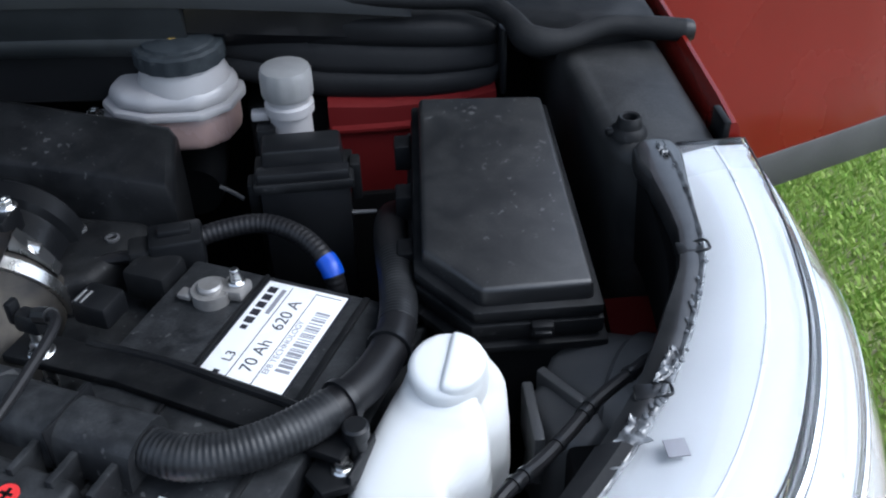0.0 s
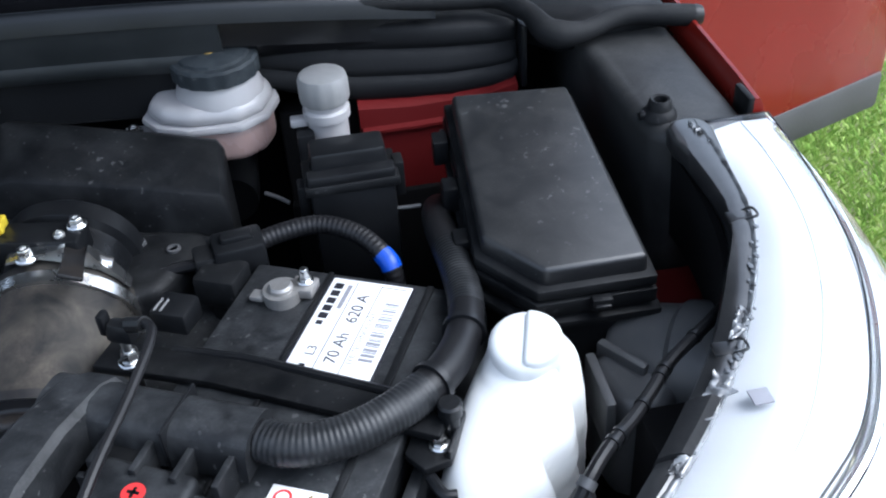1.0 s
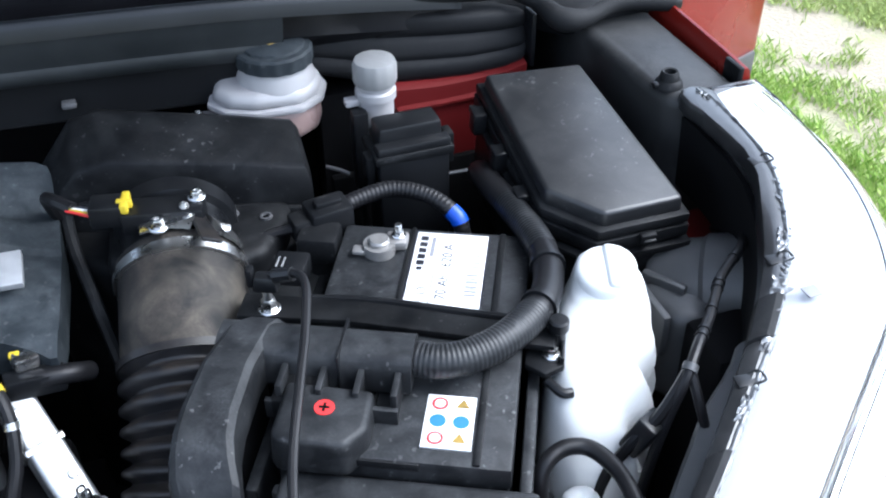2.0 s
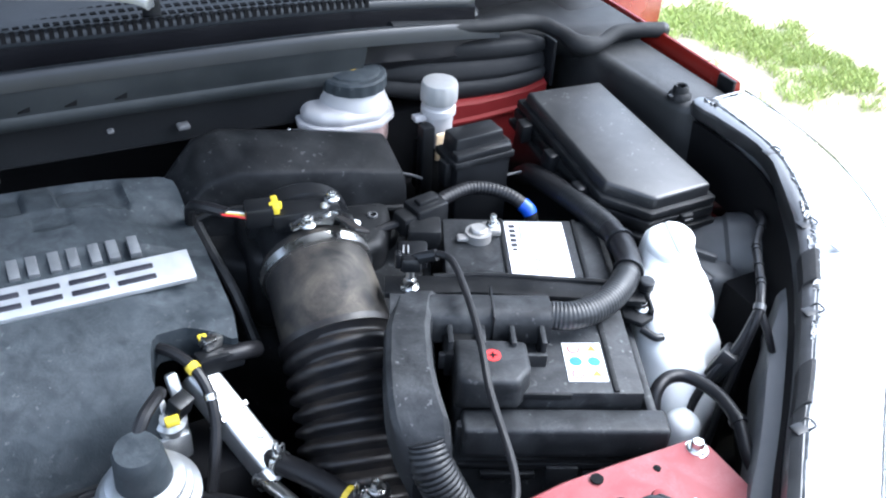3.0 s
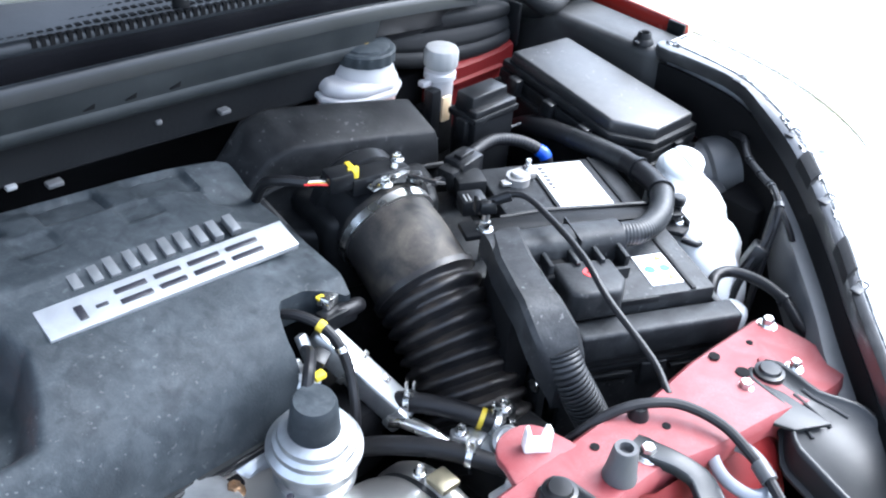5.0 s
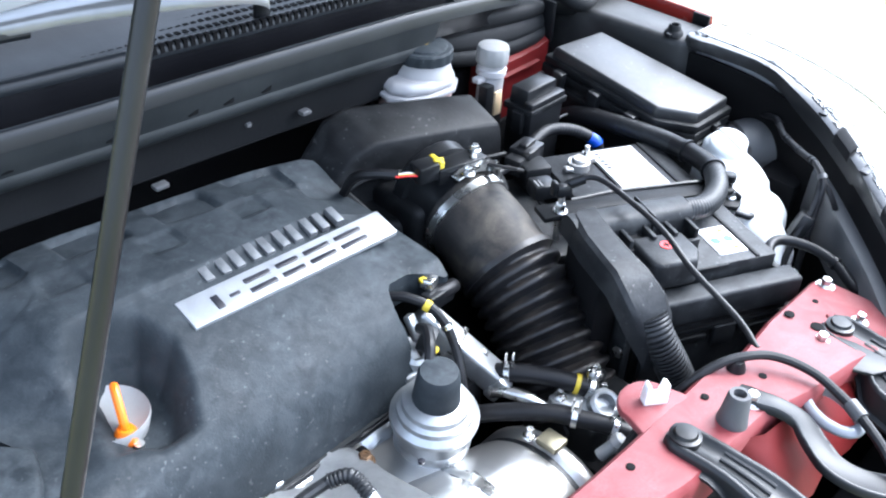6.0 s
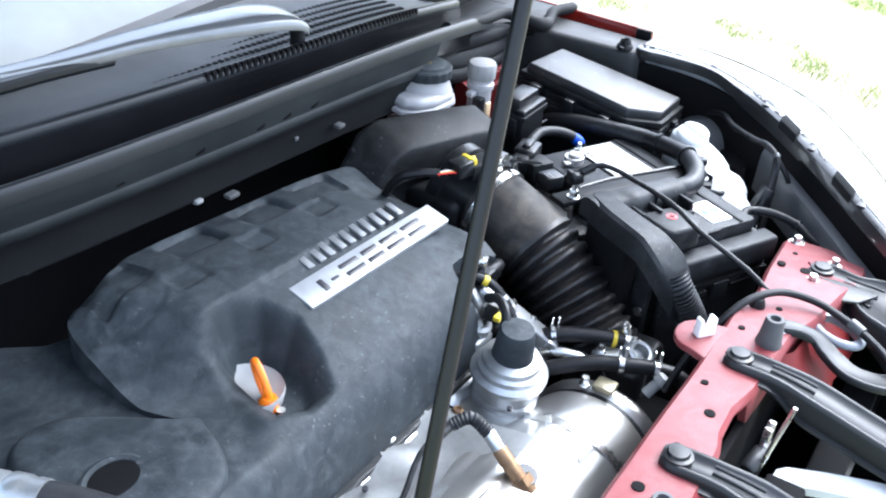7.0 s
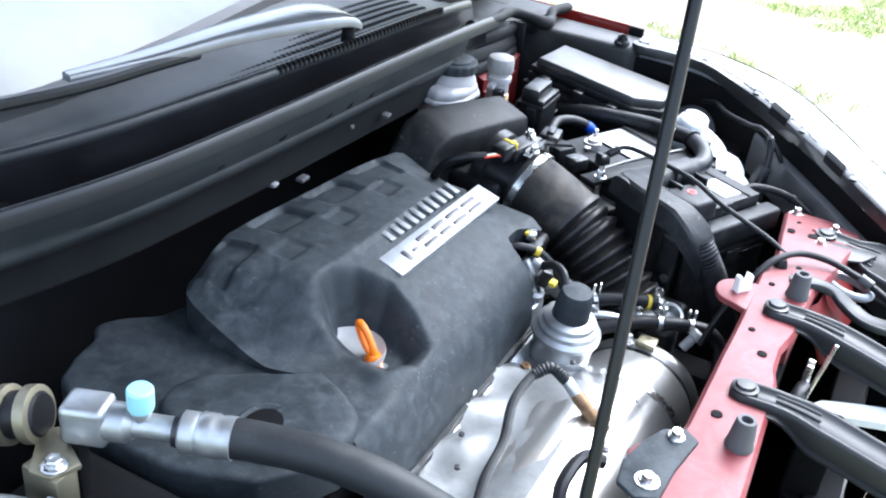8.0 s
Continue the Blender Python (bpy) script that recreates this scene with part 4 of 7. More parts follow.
def weatherstrip():
    t = thing("weatherstrip", (0.2, 0.78, 1.07), "thick black rubber weatherstrip with a turned-down bend", "weatherstrip")
    pts = [(-0.1, 0.80, 1.138), (0.03, 0.81, 1.118), (0.115, 0.822, 1.106), (0.145, 0.80, 1.098), (0.160, 0.770, 1.088), (0.190, 0.767, 1.086), (0.235, 0.782, 1.09), (0.30, 0.776, 1.084)]
    part("tube", tube(pts, lambda f: 0.0100 + 0.0022 * noise.noise((f * 9, 0.3, 0.8)) + 0.0025 * smoothstep(0.45, 0.55, f) * smoothstep(0.8, 0.6, f), 14, 8), MATTE_BLACK, t)
    part("foot", prism([(-0.06, 0.86), (-0.06, 0.82), (0.11, 0.835), (0.15, 0.81), (0.17, 0.785), (0.285, 0.79), (0.285, 0.93), (-0.06, 0.93)], 1.055, 1.088, 0.01), BLACK, t)
    part("end_cap", lathe([(0.0102, 0), (0.0105, 0.005), (0.009, 0.010), (0.003, 0.011)], 14, along((0.298, 0.776, 1.084), (0.32, 0.776, 1.083))), RUBBER, t)
    return t


weatherstrip()


def rib_panel():
    t = thing("bulkhead_trim", (0.05, 0.83, 1.0), "black ribbed plastic panel below the weatherstrip", "trim panel")
    rings = []
    for x, dy, low, top in ((-0.115, 0.012, 1.046, 1.104), (-0.09, 0.006, 1.040, 1.104), (-0.06, 0.003, 1.031, 1.102), (-0.02, 0.0, 1.022, 1.099), (0.03, -0.002, 1.018, 1.094), (0.07, -0.004, 1.017, 1.090), (0.11, -0.005, 1.020, 1.086), (0.132, -0.003, 1.024, 1.083), (0.142, 0.004, 1.030, 1.078)):
        row = []
        for k in range(19):
            f = k / 18
            bulge = 0.0048 * abs(math.sin(3 * math.pi * f)) ** 0.5 + 0.002 * math.sin(7 * f) + 0.0015 * noise.noise((x * 25, f * 4, 0.6))
            row.append((x, 0.812 + dy - bulge + 0.006 * f, low + (top - low) * f))
        rings.append(row + [(x, 0.85, top), (x, 0.85, low)])
    part("ribs", loft(rings), MATTE_BLACK, t, sharp=60)
    part("end_fin", box((0.139, 0.796, 1.02), (0.145, 0.83, 1.085), 0.003), BLACK_SMOOTH, t)
    part("base", box((-0.1, 0.83, 0.43), (0.13, 0.86, 1.01), 0.004), CAVITY, t)
    return t


rib_panel()


def strut_tower():
    t = thing("strut_tower", (0.02, 0.80, 0.9), "red painted strut tower wall with folded seams", "body panel")
    part("wall", loft([[(x, 0.793, 0.92), (x, 0.797, z), (x, 0.806, z + 0.004), (x, 0.82, z + 0.004), (x, 0.82, 0.92)] for x, z in ((-0.022, 1.020), (0.0, 1.018), (0.03, 1.016), (0.07, 1.017), (0.11, 1.020), (0.135, 1.026))]), RED_DARK, t, sharp=60)
    part("seam", loft([[(x, 0.797, z), (x, 0.790, z - 0.002), (x, 0.790, z - 0.005), (x, 0.797, z - 0.007)] for x, z in ((-0.02, 1.000), (0.03, 1.000), (0.11, 1.003))]), RED_DARK, t, "folded red seam")
    part("lower_wall", box((-0.1, 0.787, 0.43), (0.19, 0.80, 0.927), 0.004), CAVITY, t)
    return t


strut_tower()

# ---- battery and its surroundings; BAT carries the battery's own axes into the world ----
BAT = pose(-0.1093, 0.4459, 0, 0, 0, -26)


def bat(u, v, z):
    return BAT @ Vector((u, v, z))


def battery():
    t = thing("car_battery", bat(0, 0, 0.815), "black car battery with a white printed label, standing in a tray", "battery")
    part("case", box((-0.085, -0.136, 0.815), (0.085, 0.136, 0.982), 0.004, BAT), DUSTY_BLACK, t)
    lid = part("lid", box((-0.0865, -0.1375, 0.976), (0.0865, 0.1375, 0.998), 0.003, BAT), DUSTY_BLACK, t)
    part("ridge", box((0.058, -0.136, 0.996), (0.0635, 0.136, 1.0), 0.001, BAT), BLACK, lid)
    part("ridge", box((-0.0235, -0.10, 0.996), (-0.0195, 0.136, 1.0005), 0.001, BAT), BLACK, lid)
    # printed label
    label = part("label", box((-0.0175, 0.026, 0.9975), (0.0475, 0.131, 0.9992), 0.0004, BAT), PAPER, t, "white printed battery label")
    part("label_rim", prism([(-0.0195, 0.024), (0.0495, 0.024), (0.0495, 0.133), (-0.0195, 0.133)], 0.9965, 0.9985, 0.0, BAT), INK, t)
    top = BAT @ pose(0, 0, 0.99935, 0, 0, 90)

    def bar(a, b, c, d, mat):
        return part("print_bar", box((a, c, 0.9992), (b, d, 0.99945), 0.0, BAT), mat, label)

    for u in (0.0035, 0.0235):
        bar(u - 0.0003, u + 0.0003, 0.028, 0.128, INK)
    bar(0.0235, 0.044, 0.1265, 0.1271, INK)
    for k in range(5):
        bar(-0.0135, -0.0065, 0.083 + k * 0.0088, 0.0895 + k * 0.0088, INK)
    bar(-0.0125, -0.0075, 0.076, 0.0805, INK)
    bar(-0.003, 0.0005, 0.096, 0.124, INK_GREY)
    lettering("L3", 0.0105, BAT @ pose(-0.004, 0.043, 0.9994, 0, 0, 90), INK, label)
    bar(-0.0075, -0.003, 0.030, 0.034, INK)
    lettering("70 Ah   620 A", 0.0135, BAT @ pose(0.0135, 0.038, 0.9994, 0, 0, 90), INK, label)
    lettering("EFB TECHNOLOGY", 0.0066, BAT @ pose(0.0275, 0.040, 0.9994, 0, 0, 90), INK_GREY, label)
    rng = random.Random(11)
    v = 0.045
    while v < 0.108:
        w = rng.choice((0.0008, 0.0012, 0.002, 0.0028))
        bar(0.0325, 0.0435, v, v + w, INK_GREY)
        v += w + rng.choice((0.0008, 0.0012, 0.002))
    # warning label with coloured signs
    warn = part("warning_label", box((0.0185, -0.123, 0.9975), (0.0555, -0.071, 0.9992), 0.0004, BAT), PAPER, t, "small white label with warning signs")
    for i, (u, v, mat, tri) in enumerate(((0.0285, -0.080, INK_RED, 0), (0.0285, -0.097, INK_BLUE, 0), (0.0285, -0.114, INK_RED, 0), (0.046, -0.080, OCHRE, 1), (0.046, -0.097, INK_BLUE, 0), (0.046, -0.114, OCHRE, 1))):
        sign = part("warning_sign", lathe([(0.0062, 0), (0.0062, 0.0003)], 3 if tri else 20, BAT @ pose(u, v, 0.9992, 0, 0, 90)), mat, warn)
        if not tri and mat is INK_RED:
            part("warning_sign", lathe([(0.0042, 0.0003), (0.0042, 0.0005)], 16, BAT @ pose(u, v, 0.9992)), PAPER, warn)
    # negative clamp
    n = part("terminal", lathe([(0.0095, 0.99), (0.0095, 1.011), (0.008, 1.013), (0.002, 1.013)], 22, BAT @ pose(-0.0485, 0.099, 0)), LEAD, t, "dull lead battery post")
    part("clamp_ring", lathe([(0.0095, 0.998), (0.0145, 0.998), (0.0145, 1.008), (0.0098, 1.008)], 22, BAT @ pose(-0.0485, 0.099, 0)), LEAD, n)
    part("clamp_arm", prism([(-0.042, 0.098), (-0.024, 0.100), (-0.024, 0.118), (-0.044, 0.117)], 1.0, 1.009, 0.002, BAT), LEAD, n)
    part("clamp_bolt", hex_bolt((-0.0325, 0.110, 1.009), 0.0068, 0.007, BAT), STEEL, n)
    part("clamp_stud", lathe([(0.0035, 1.015), (0.0035, 1.021), (0.0028, 1.022)], 12, BAT @ pose(-0.0325, 0.110, 0)), STEEL, n)
    part("clamp_tab", box((-0.072, 0.088, 1.0), (-0.060, 0.099, 1.005), 0.002, BAT), LEAD, n)
    # positive terminal cover
    c = part("terminal_cover", prism([(-0.088, -0.140), (-0.080, -0.147), (-0.030, -0.147), (-0.016, -0.128), (-0.017, -0.088), (-0.088, -0.085)], 0.985, 1.019, 0.006, BAT, seg=3, inset=0.06), DUSTY_BLACK, t, "black hinged terminal cover")
    part("cover_step", box((-0.096, -0.105, 0.985), (-0.06, -0.06, 1.014), 0.004, BAT), BLACK, c)
    part("plus_mark", lathe([(0.0075, 1.0185), (0.0075, 1.0197)], 20, BAT @ pose(-0.052, -0.112, 0)), INK_RED, c, "round red mark")
    part("plus_sign", box((-0.056, -0.113, 1.0195), (-0.048, -0.111, 1.0202), 0, BAT), BLACK, c)
    part("plus_sign", box((-0.053, -0.116, 1.0195), (-0.051, -0.108, 1.0202), 0, BAT), BLACK, c)
    part("handle_recess", box((-0.03, -0.139, 0.99), (0.02, -0.1365, 0.997), 0.001, BAT), BLACK, t)
    return t


battery()


def battery_tray():
    t = thing("battery_tray", bat(0, 0, 0.43), "black plastic battery tray with a thick upper rim", "tray")
    for nm, lo, hi in (("front_wall", (-0.085, -0.158, 0.62), (0.103, -0.148, 0.975)), ("rear_wall", (-0.103, 0.145, 0.62), (0.103, 0.155, 0.95)),
                       ("side_wall", (0.092, -0.15, 0.62), (0.102, 0.15, 0.975)), ("side_wall", (-0.108, -0.15, 0.62), (-0.098, 0.15, 0.965))):
        part(nm, box(lo, hi, 0.003, BAT), DUSTY_BLACK, t)
    part("front_rim", box((-0.080, -0.168, 0.945), (0.108, -0.1385, 0.981), 0.005, BAT, seg=3), DUSTY_BLACK, t)
    part("front_rim", box((-0.082, -0.163, 0.925), (0.106, -0.156, 0.932), 0.002, BAT), BLACK_SMOOTH, t)
    part("base", box((-0.1, -0.15, 0.43), (0.1, 0.15, 0.815), 0.003, BAT), CAVITY, t)
    part("side_shelf", box((-0.175, -0.03, 0.94), (-0.106, 0.15, 0.965), 0.006, BAT), DUSTY_BLACK, t)
    for u in (-0.06, 0.035):
        part("slot", box((u, -0.1655, 0.915), (u + 0.05, -0.157, 0.922), 0.001, BAT), BLACK_SMOOTH, t)
    part("drain_rib", box((0.0, -0.166, 0.90), (0.03, -0.157, 0.93), 0.002, BAT), DUSTY_BLACK, t)
    return t


battery_tray()


def hold_down():
    t = thing("battery_clamp", bat(-0.13, 0.02, 0.965), "black hold-down bar across the battery with a bright bolt", "bracket")
    part("bar", prism([(-0.15, -0.008), (-0.06, -0.004), (0.0, -0.008), (0.06, -0.012), (0.112, -0.016), (0.112, 0.008), (0.02, 0.016), (-0.04, 0.022), (-0.15, 0.022)], 0.9985, 1.006, 0.002, BAT), BLACK, t)
    part("flange", tube([bat(-0.10, 0.022, 1.004), bat(-0.04, 0.024, 1.005), bat(0.03, 0.019, 1.005), bat(0.075, 0.014, 1.006), bat(0.112, 0.008, 1.004)], 0.0035, 8), BLACK_SMOOTH, t)
    part("bolt", hex_bolt((-0.1245, 0.004, 1.004), 0.0100, 0.012, BAT), STEEL, t, "bright zinc-plated bolt")
    part("stud", lathe([(0.004, 0.965), (0.004, 1.034), (0.003, 1.036)], 12, BAT @ pose(-0.1245, 0.004, 0)), STEEL, t)
    part("rod", lathe([(0.0035, 0.9), (0.0035, 0.975)], 10, BAT @ pose(0.0975, 0.0155, 0)), STEEL, t)
    part("bolt", hex_bolt((0.0975, 0.0155, 0.962), 0.008, 0.010, BAT), STEEL, t)
    part("side_bracket", prism([(0.118, 0.017), (0.121, -0.022), (0.106, -0.034), (0.089, -0.024), (0.089, 0.030), (0.096, 0.034)], 0.986, 0.993, 0.002, BAT), BLACK, t)
    part("bracket_lip", box((0.117, -0.022, 0.985), (0.1205, 0.016, 1.000), 0.0015, BAT), BLACK_SMOOTH, t)
    part("bracket_bolt", hex_bolt((0.110, -0.012, 0.993), 0.0075, 0.009, BAT), STEEL, t, "bright zinc-plated bolt")
    part("bracket_pin", tube([bat(0.108, -0.030, 0.982), bat(0.120, -0.040, 0.980), bat(0.128, -0.038, 0.979)], 0.0042, 10, 4), BLACK_SMOOTH, t)
    return t


hold_down()


def cable_duct():
    t = thing("cable_duct", bat(-0.12, -0.06, 0.98), "black plastic cable duct bending over the battery", "cable duct")
    sect = [(-0.034, 1.004), (-0.0355, 1.022), (-0.0375, 1.029), (-0.042, 1.033), (-0.048, 1.035), (-0.062, 1.035), (-0.069, 1.033), (-0.0735, 1.029), (-0.076, 1.022), (-0.078, 1.004)]
    part("channel", loft([[bat(u, v, z) for v, z in sect] for u in (-0.145, -0.05, 0.006)]), DUSTY_BLACK, t)
    part("seam", box((-0.05, -0.0785, 1.003), (-0.048, -0.033, 1.0358), 0.0004, BAT), BLACK_SMOOTH, t)
    for u in (-0.092, -0.062, -0.034, -0.006):
        part("rib", box((u, -0.100, 0.995), (u + 0.005, -0.074, 1.024), 0.001, BAT), DUSTY_BLACK, t)
    part("cross_rib", box((-0.10, -0.104, 0.994), (0.0, -0.099, 1.012), 0.001, BAT), DUSTY_BLACK, t)
    arm = []
    for v, ul, ur, z, h in ((-0.030, -0.112, -0.098, 1.026, 0.03), (-0.037, -0.132, -0.098, 1.033, 0.036), (-0.048, -0.142, -0.102, 1.036, 0.036), (-0.090, -0.150, -0.107, 1.037, 0.034), (-0.135, -0.151, -0.106, 1.036, 0.033), (-0.156, -0.150, -0.103, 1.034, 0.033),
                            (-0.170, -0.149, -0.099, 1.027, 0.033), (-0.184, -0.146, -0.093, 1.016, 0.033), (-0.196, -0.140, -0.091, 1.001, 0.033), (-0.206, -0.130, -0.092, 0.984, 0.034), (-0.210, -0.124, -0.095, 0.970, 0.034)):
        c = 0.007
        arm.append([bat(ul, v, z - h), bat(ul, v, z - 1.6 * c), bat(ul + 0.3 * c, v, z - 0.6 * c), bat(ul + c, v, z), bat(ur - c, v, z), bat(ur - 0.3 * c, v, z - 0.6 * c), bat(ur, v, z - 1.6 * c), bat(ur, v, z - h)])
    part("arm", loft(arm), DUSTY_BLACK, t, sharp=22)
    part("conduit", tube([bat(-0.114, -0.188, 0.992), bat(-0.108, -0.200, 0.972), bat(-0.093, -0.209, 0.944), bat(-0.076, -0.215, 0.912), bat(-0.054, -0.221, 0.87), bat(-0.030, -0.225, 0.80), bat(-0.02, -0.225, 0.68)], 0.0192, 18, ribs=0.0006, pitch=0.0050), CONDUIT, t, "ribbed conduit")
    part("leg", box((-0.142, -0.13, 0.43), (-0.114, -0.05, 1.012), 0.004, BAT), CAVITY, t)
    return t


cable_duct()


def ribbed_loop():
    t = thing("ribbed_cable_hose", bat(0.09, 0.02, 1.0), "thick ribbed black conduit looping round the battery, partly taped", "conduit")
    pts = [bat(*p) for p in ((0.025, 0.30, 0.955), (0.03, 0.255, 0.985), (0.047, 0.21, 0.998), (0.074, 0.16, 1.003), (0.096, 0.11, 1.007), (0.104, 0.062, 1.012), (0.098, 0.018, 1.018), (0.076, -0.022, 1.02),
                             (0.052, -0.045, 1.02), (0.028, -0.056, 1.02), (0.003, -0.055, 1.02))]
    part("core", tube(pts, 0.0134, 18, 10), RUBBER, t, "smooth taped stretch")
    line = smooth_line(pts, 10)
    part("ribs", tube([line[i] for i in range(25, 45, 4)], 0.0138, 18, 4, ribs=0.00025, pitch=0.0036), CONDUIT, t)
    part("ribs", tube([line[i] for i in range(62, 101, 3)], 0.0139, 18, 3, ribs=0.0003, pitch=0.0036), CONDUIT, t)
    for i in (46, 60):
        part("tie", ring_band(line[i], line[i + 1] - line[i], 0.0138, 0.005, 0.0022, 20), BLACK_SMOOTH, t)
    part("clip", lathe([(0.0, 0.992), (0.006, 0.993), (0.0065, 1.008), (0.0085, 1.010), (0.0085, 1.0185), (0.007, 1.020), (0.0, 1.0205)], 14, BAT @ pose(0.114, 0.002, 0)), BLACK_SMOOTH, t, "black tie clip")
    return t


ribbed_loop()


def earth_cable():
    t = thing("earth_cable", bat(-0.07, 0.16, 0.98), "black ribbed battery cable with blue tape and a plug", "cable")
    pts = [bat(*p) for p in ((-0.10, 0.146, 1.004), (-0.08, 0.165, 1.008), (-0.05, 0.182, 1.010), (-0.018, 0.182, 1.006), (0.008, 0.172, 0.996), (0.020, 0.164, 0.978), (0.026, 0.16, 0.90))]
    part("sleeve", tube(pts, 0.0080, 14, 8, ribs=0.0003, pitch=0.0045), RUBBER, t)
    line = smooth_line(pts, 8)
    part("tape", tube([line[i] for i in range(32, 39, 2)], 0.0088, 14, 3), BLUE, t, "bright blue tape")
    m = BAT @ pose(-0.105, 0.14, 1.0, 0, 0, 35)
    part("plug", box((-0.02, -0.016, -0.012), (0.022, 0.016, 0.018), 0.004, m), BLACK_SMOOTH, t)
    part("plug_latch", box((-0.012, -0.006, 0.016), (0.014, 0.006, 0.023), 0.002, m), BLACK_SMOOTH, t)
    part("plug_rear", box((-0.036, -0.012, -0.012), (-0.016, 0.012, 0.012), 0.003, m), BLACK, t)
    part("sensor_block", box((-0.125, 0.095, 0.98), (-0.088, 0.128, 1.008), 0.004, BAT), BLACK, t)
    part("sensor_foot", box((-0.115, 0.10, 0.955), (-0.095, 0.15, 1.0), 0.003, BAT), BLACK, t)
    part("lead", tube([bat(-0.13, 0.125, 1.0), bat(-0.16, 0.11, 0.995), bat(-0.18, 0.07, 0.985), bat(-0.16, 0.04, 0.972)], 0.005, 8), RUBBER, t)
    return t


earth_cable()


def sensor_cable():
    t = thing("sensor_cable", bat(-0.12, 0.02, 1.02), "thin black cable running from the clamp bolt to the crossmember", "cable")
    pts = [tuple(bat(-0.128, 0.008, 1.036)), tuple(bat(-0.110, 0.004, 1.045)), tuple(bat(-0.088, -0.01, 1.052)), tuple(bat(-0.075, -0.06, 1.05)), tuple(bat(-0.066, -0.12, 1.045)),
           tuple(bat(-0.06, -0.17, 1.03)), (-0.255, 0.25, 1.012), (-0.275, 0.215, 1.005)]
    part("cable", tube(pts, 0.0036, 10, 8), RUBBER, t)
    part("boot", box((-0.136, -0.003, 1.026), (-0.113, 0.012, 1.042), 0.004, BAT, taper=0.2), BLACK_SMOOTH, t)
    part("boot_clip", box((-0.140, -0.001, 1.030), (-0.134, 0.009, 1.048), 0.002, BAT), BLACK_SMOOTH, t)
    part("boot_tip", tube([bat(-0.116, 0.004, 1.041), bat(-0.100, 0.000, 1.048)], 0.006, 10, 3), BLACK_SMOOTH, t)
    part("plug", box((-0.135, 0.048, 0.992), (-0.105, 0.075, 1.012), 0.003, BAT @ pose(0, 0, 0)), BLACK_SMOOTH, t)
    part("plug_band", box((-0.131, 0.050, 1.0125), (-0.1295, 0.064, 1.0130), 0.0, BAT), WHITE_CAP, t, "two thin white stripes")
    part("plug_band", box((-0.126, 0.050, 1.0125), (-0.1245, 0.064, 1.0130), 0.0, BAT), WHITE_CAP, t)
    return t


sensor_cable()


def washer_tank():
    t = thing("washer_tank", (0.03, 0.40, 0.6), "milky white washer tank with scalloped side and moulded neck", "tank")
    rows = [(0.60, 0.022, 0.380, 0.044, 0.100), (0.80, 0.022, 0.380, 0.044, 0.100), (0.90, 0.024, 0.383, 0.044, 0.098), (0.935, 0.027, 0.388, 0.042, 0.092), (0.965, 0.033, 0.398, 0.040, 0.082),
            (0.985, 0.040, 0.411, 0.037, 0.066), (0.996, 0.047, 0.424, 0.0335, 0.046), (1.004, 0.053, 0.434, 0.030, 0.034), (1.012, 0.055, 0.440, 0.027, 0.027),
            (1.022, 0.056, 0.443, 0.0235, 0.0225), (1.028, 0.056, 0.444, 0.018, 0.017)]
    heights = [r[0] for r in rows]
    finer = [z + (z2 - z) * j / 4 for z, z2 in zip(heights[:-1], heights[1:]) for j in range(4)] + heights[-1:]
    rows = [tuple(float(np.interp(z, heights, [r[c] for r in rows])) for c in range(5)) for z in finer]
    rings = []
    n = 72
    for z, x, y, w, l in rows:
        ring = []
        for k in range(n):
            a = 2 * math.pi * k / n
            e = 0.75
            u, v = w * math.copysign(abs(math.cos(a)) ** e, math.cos(a)), l * math.copysign(abs(math.sin(a)) ** e, math.sin(a))
            u *= 1 + 0.24 * math.sin(v * 150 + z * 60 + 1.2) * smoothstep(0.05, 0.55, u / w) * (1 - smoothstep(1.008, 1.022, z))
            p = Matrix.Rotation(radians(-26), 3, 'Z') @ Vector((u, v, 0))
            ring.append((x + p.x, y + p.y, z))
        rings.append(ring)
    part("body", loft(rings), WHITE_TANK, t, sharp=80)
    neck = along((0.0555, 0.441, 1.002), (0.053, 0.433, 1.040))
    part("neck", lathe([(0.0, -0.01), (0.026, -0.01), (0.0262, 0.016), (0.0255, 0.0225), (0.0232, 0.0265), (0.019, 0.0280), (0.0, 0.0284)], 44, neck), WHITE_TANK, t, sharp=80)
    half = [(0.0245 * math.cos(a) + 0.0015, 0.0245 * math.sin(a)) for a in [radians(d) for d in range(-80, 81, 10)]]
    part("filler_step", prism([(-0.002, -0.0235), *half, (-0.002, 0.0255)], 0.018, 0.0322, 0.0036, neck, seg=4, inset=0.10), WHITE_TANK, t, "raised half of the moulded neck")
    part("pump_spout", box((-0.048, 0.268, 0.88), (-0.016, 0.302, 0.945), 0.014, seg=3), WHITE_TANK, t)
    part("foot", box((-0.01, 0.34, 0.43), (0.07, 0.44, 0.61), 0.006), CAVITY, t)
    return t


washer_tank()


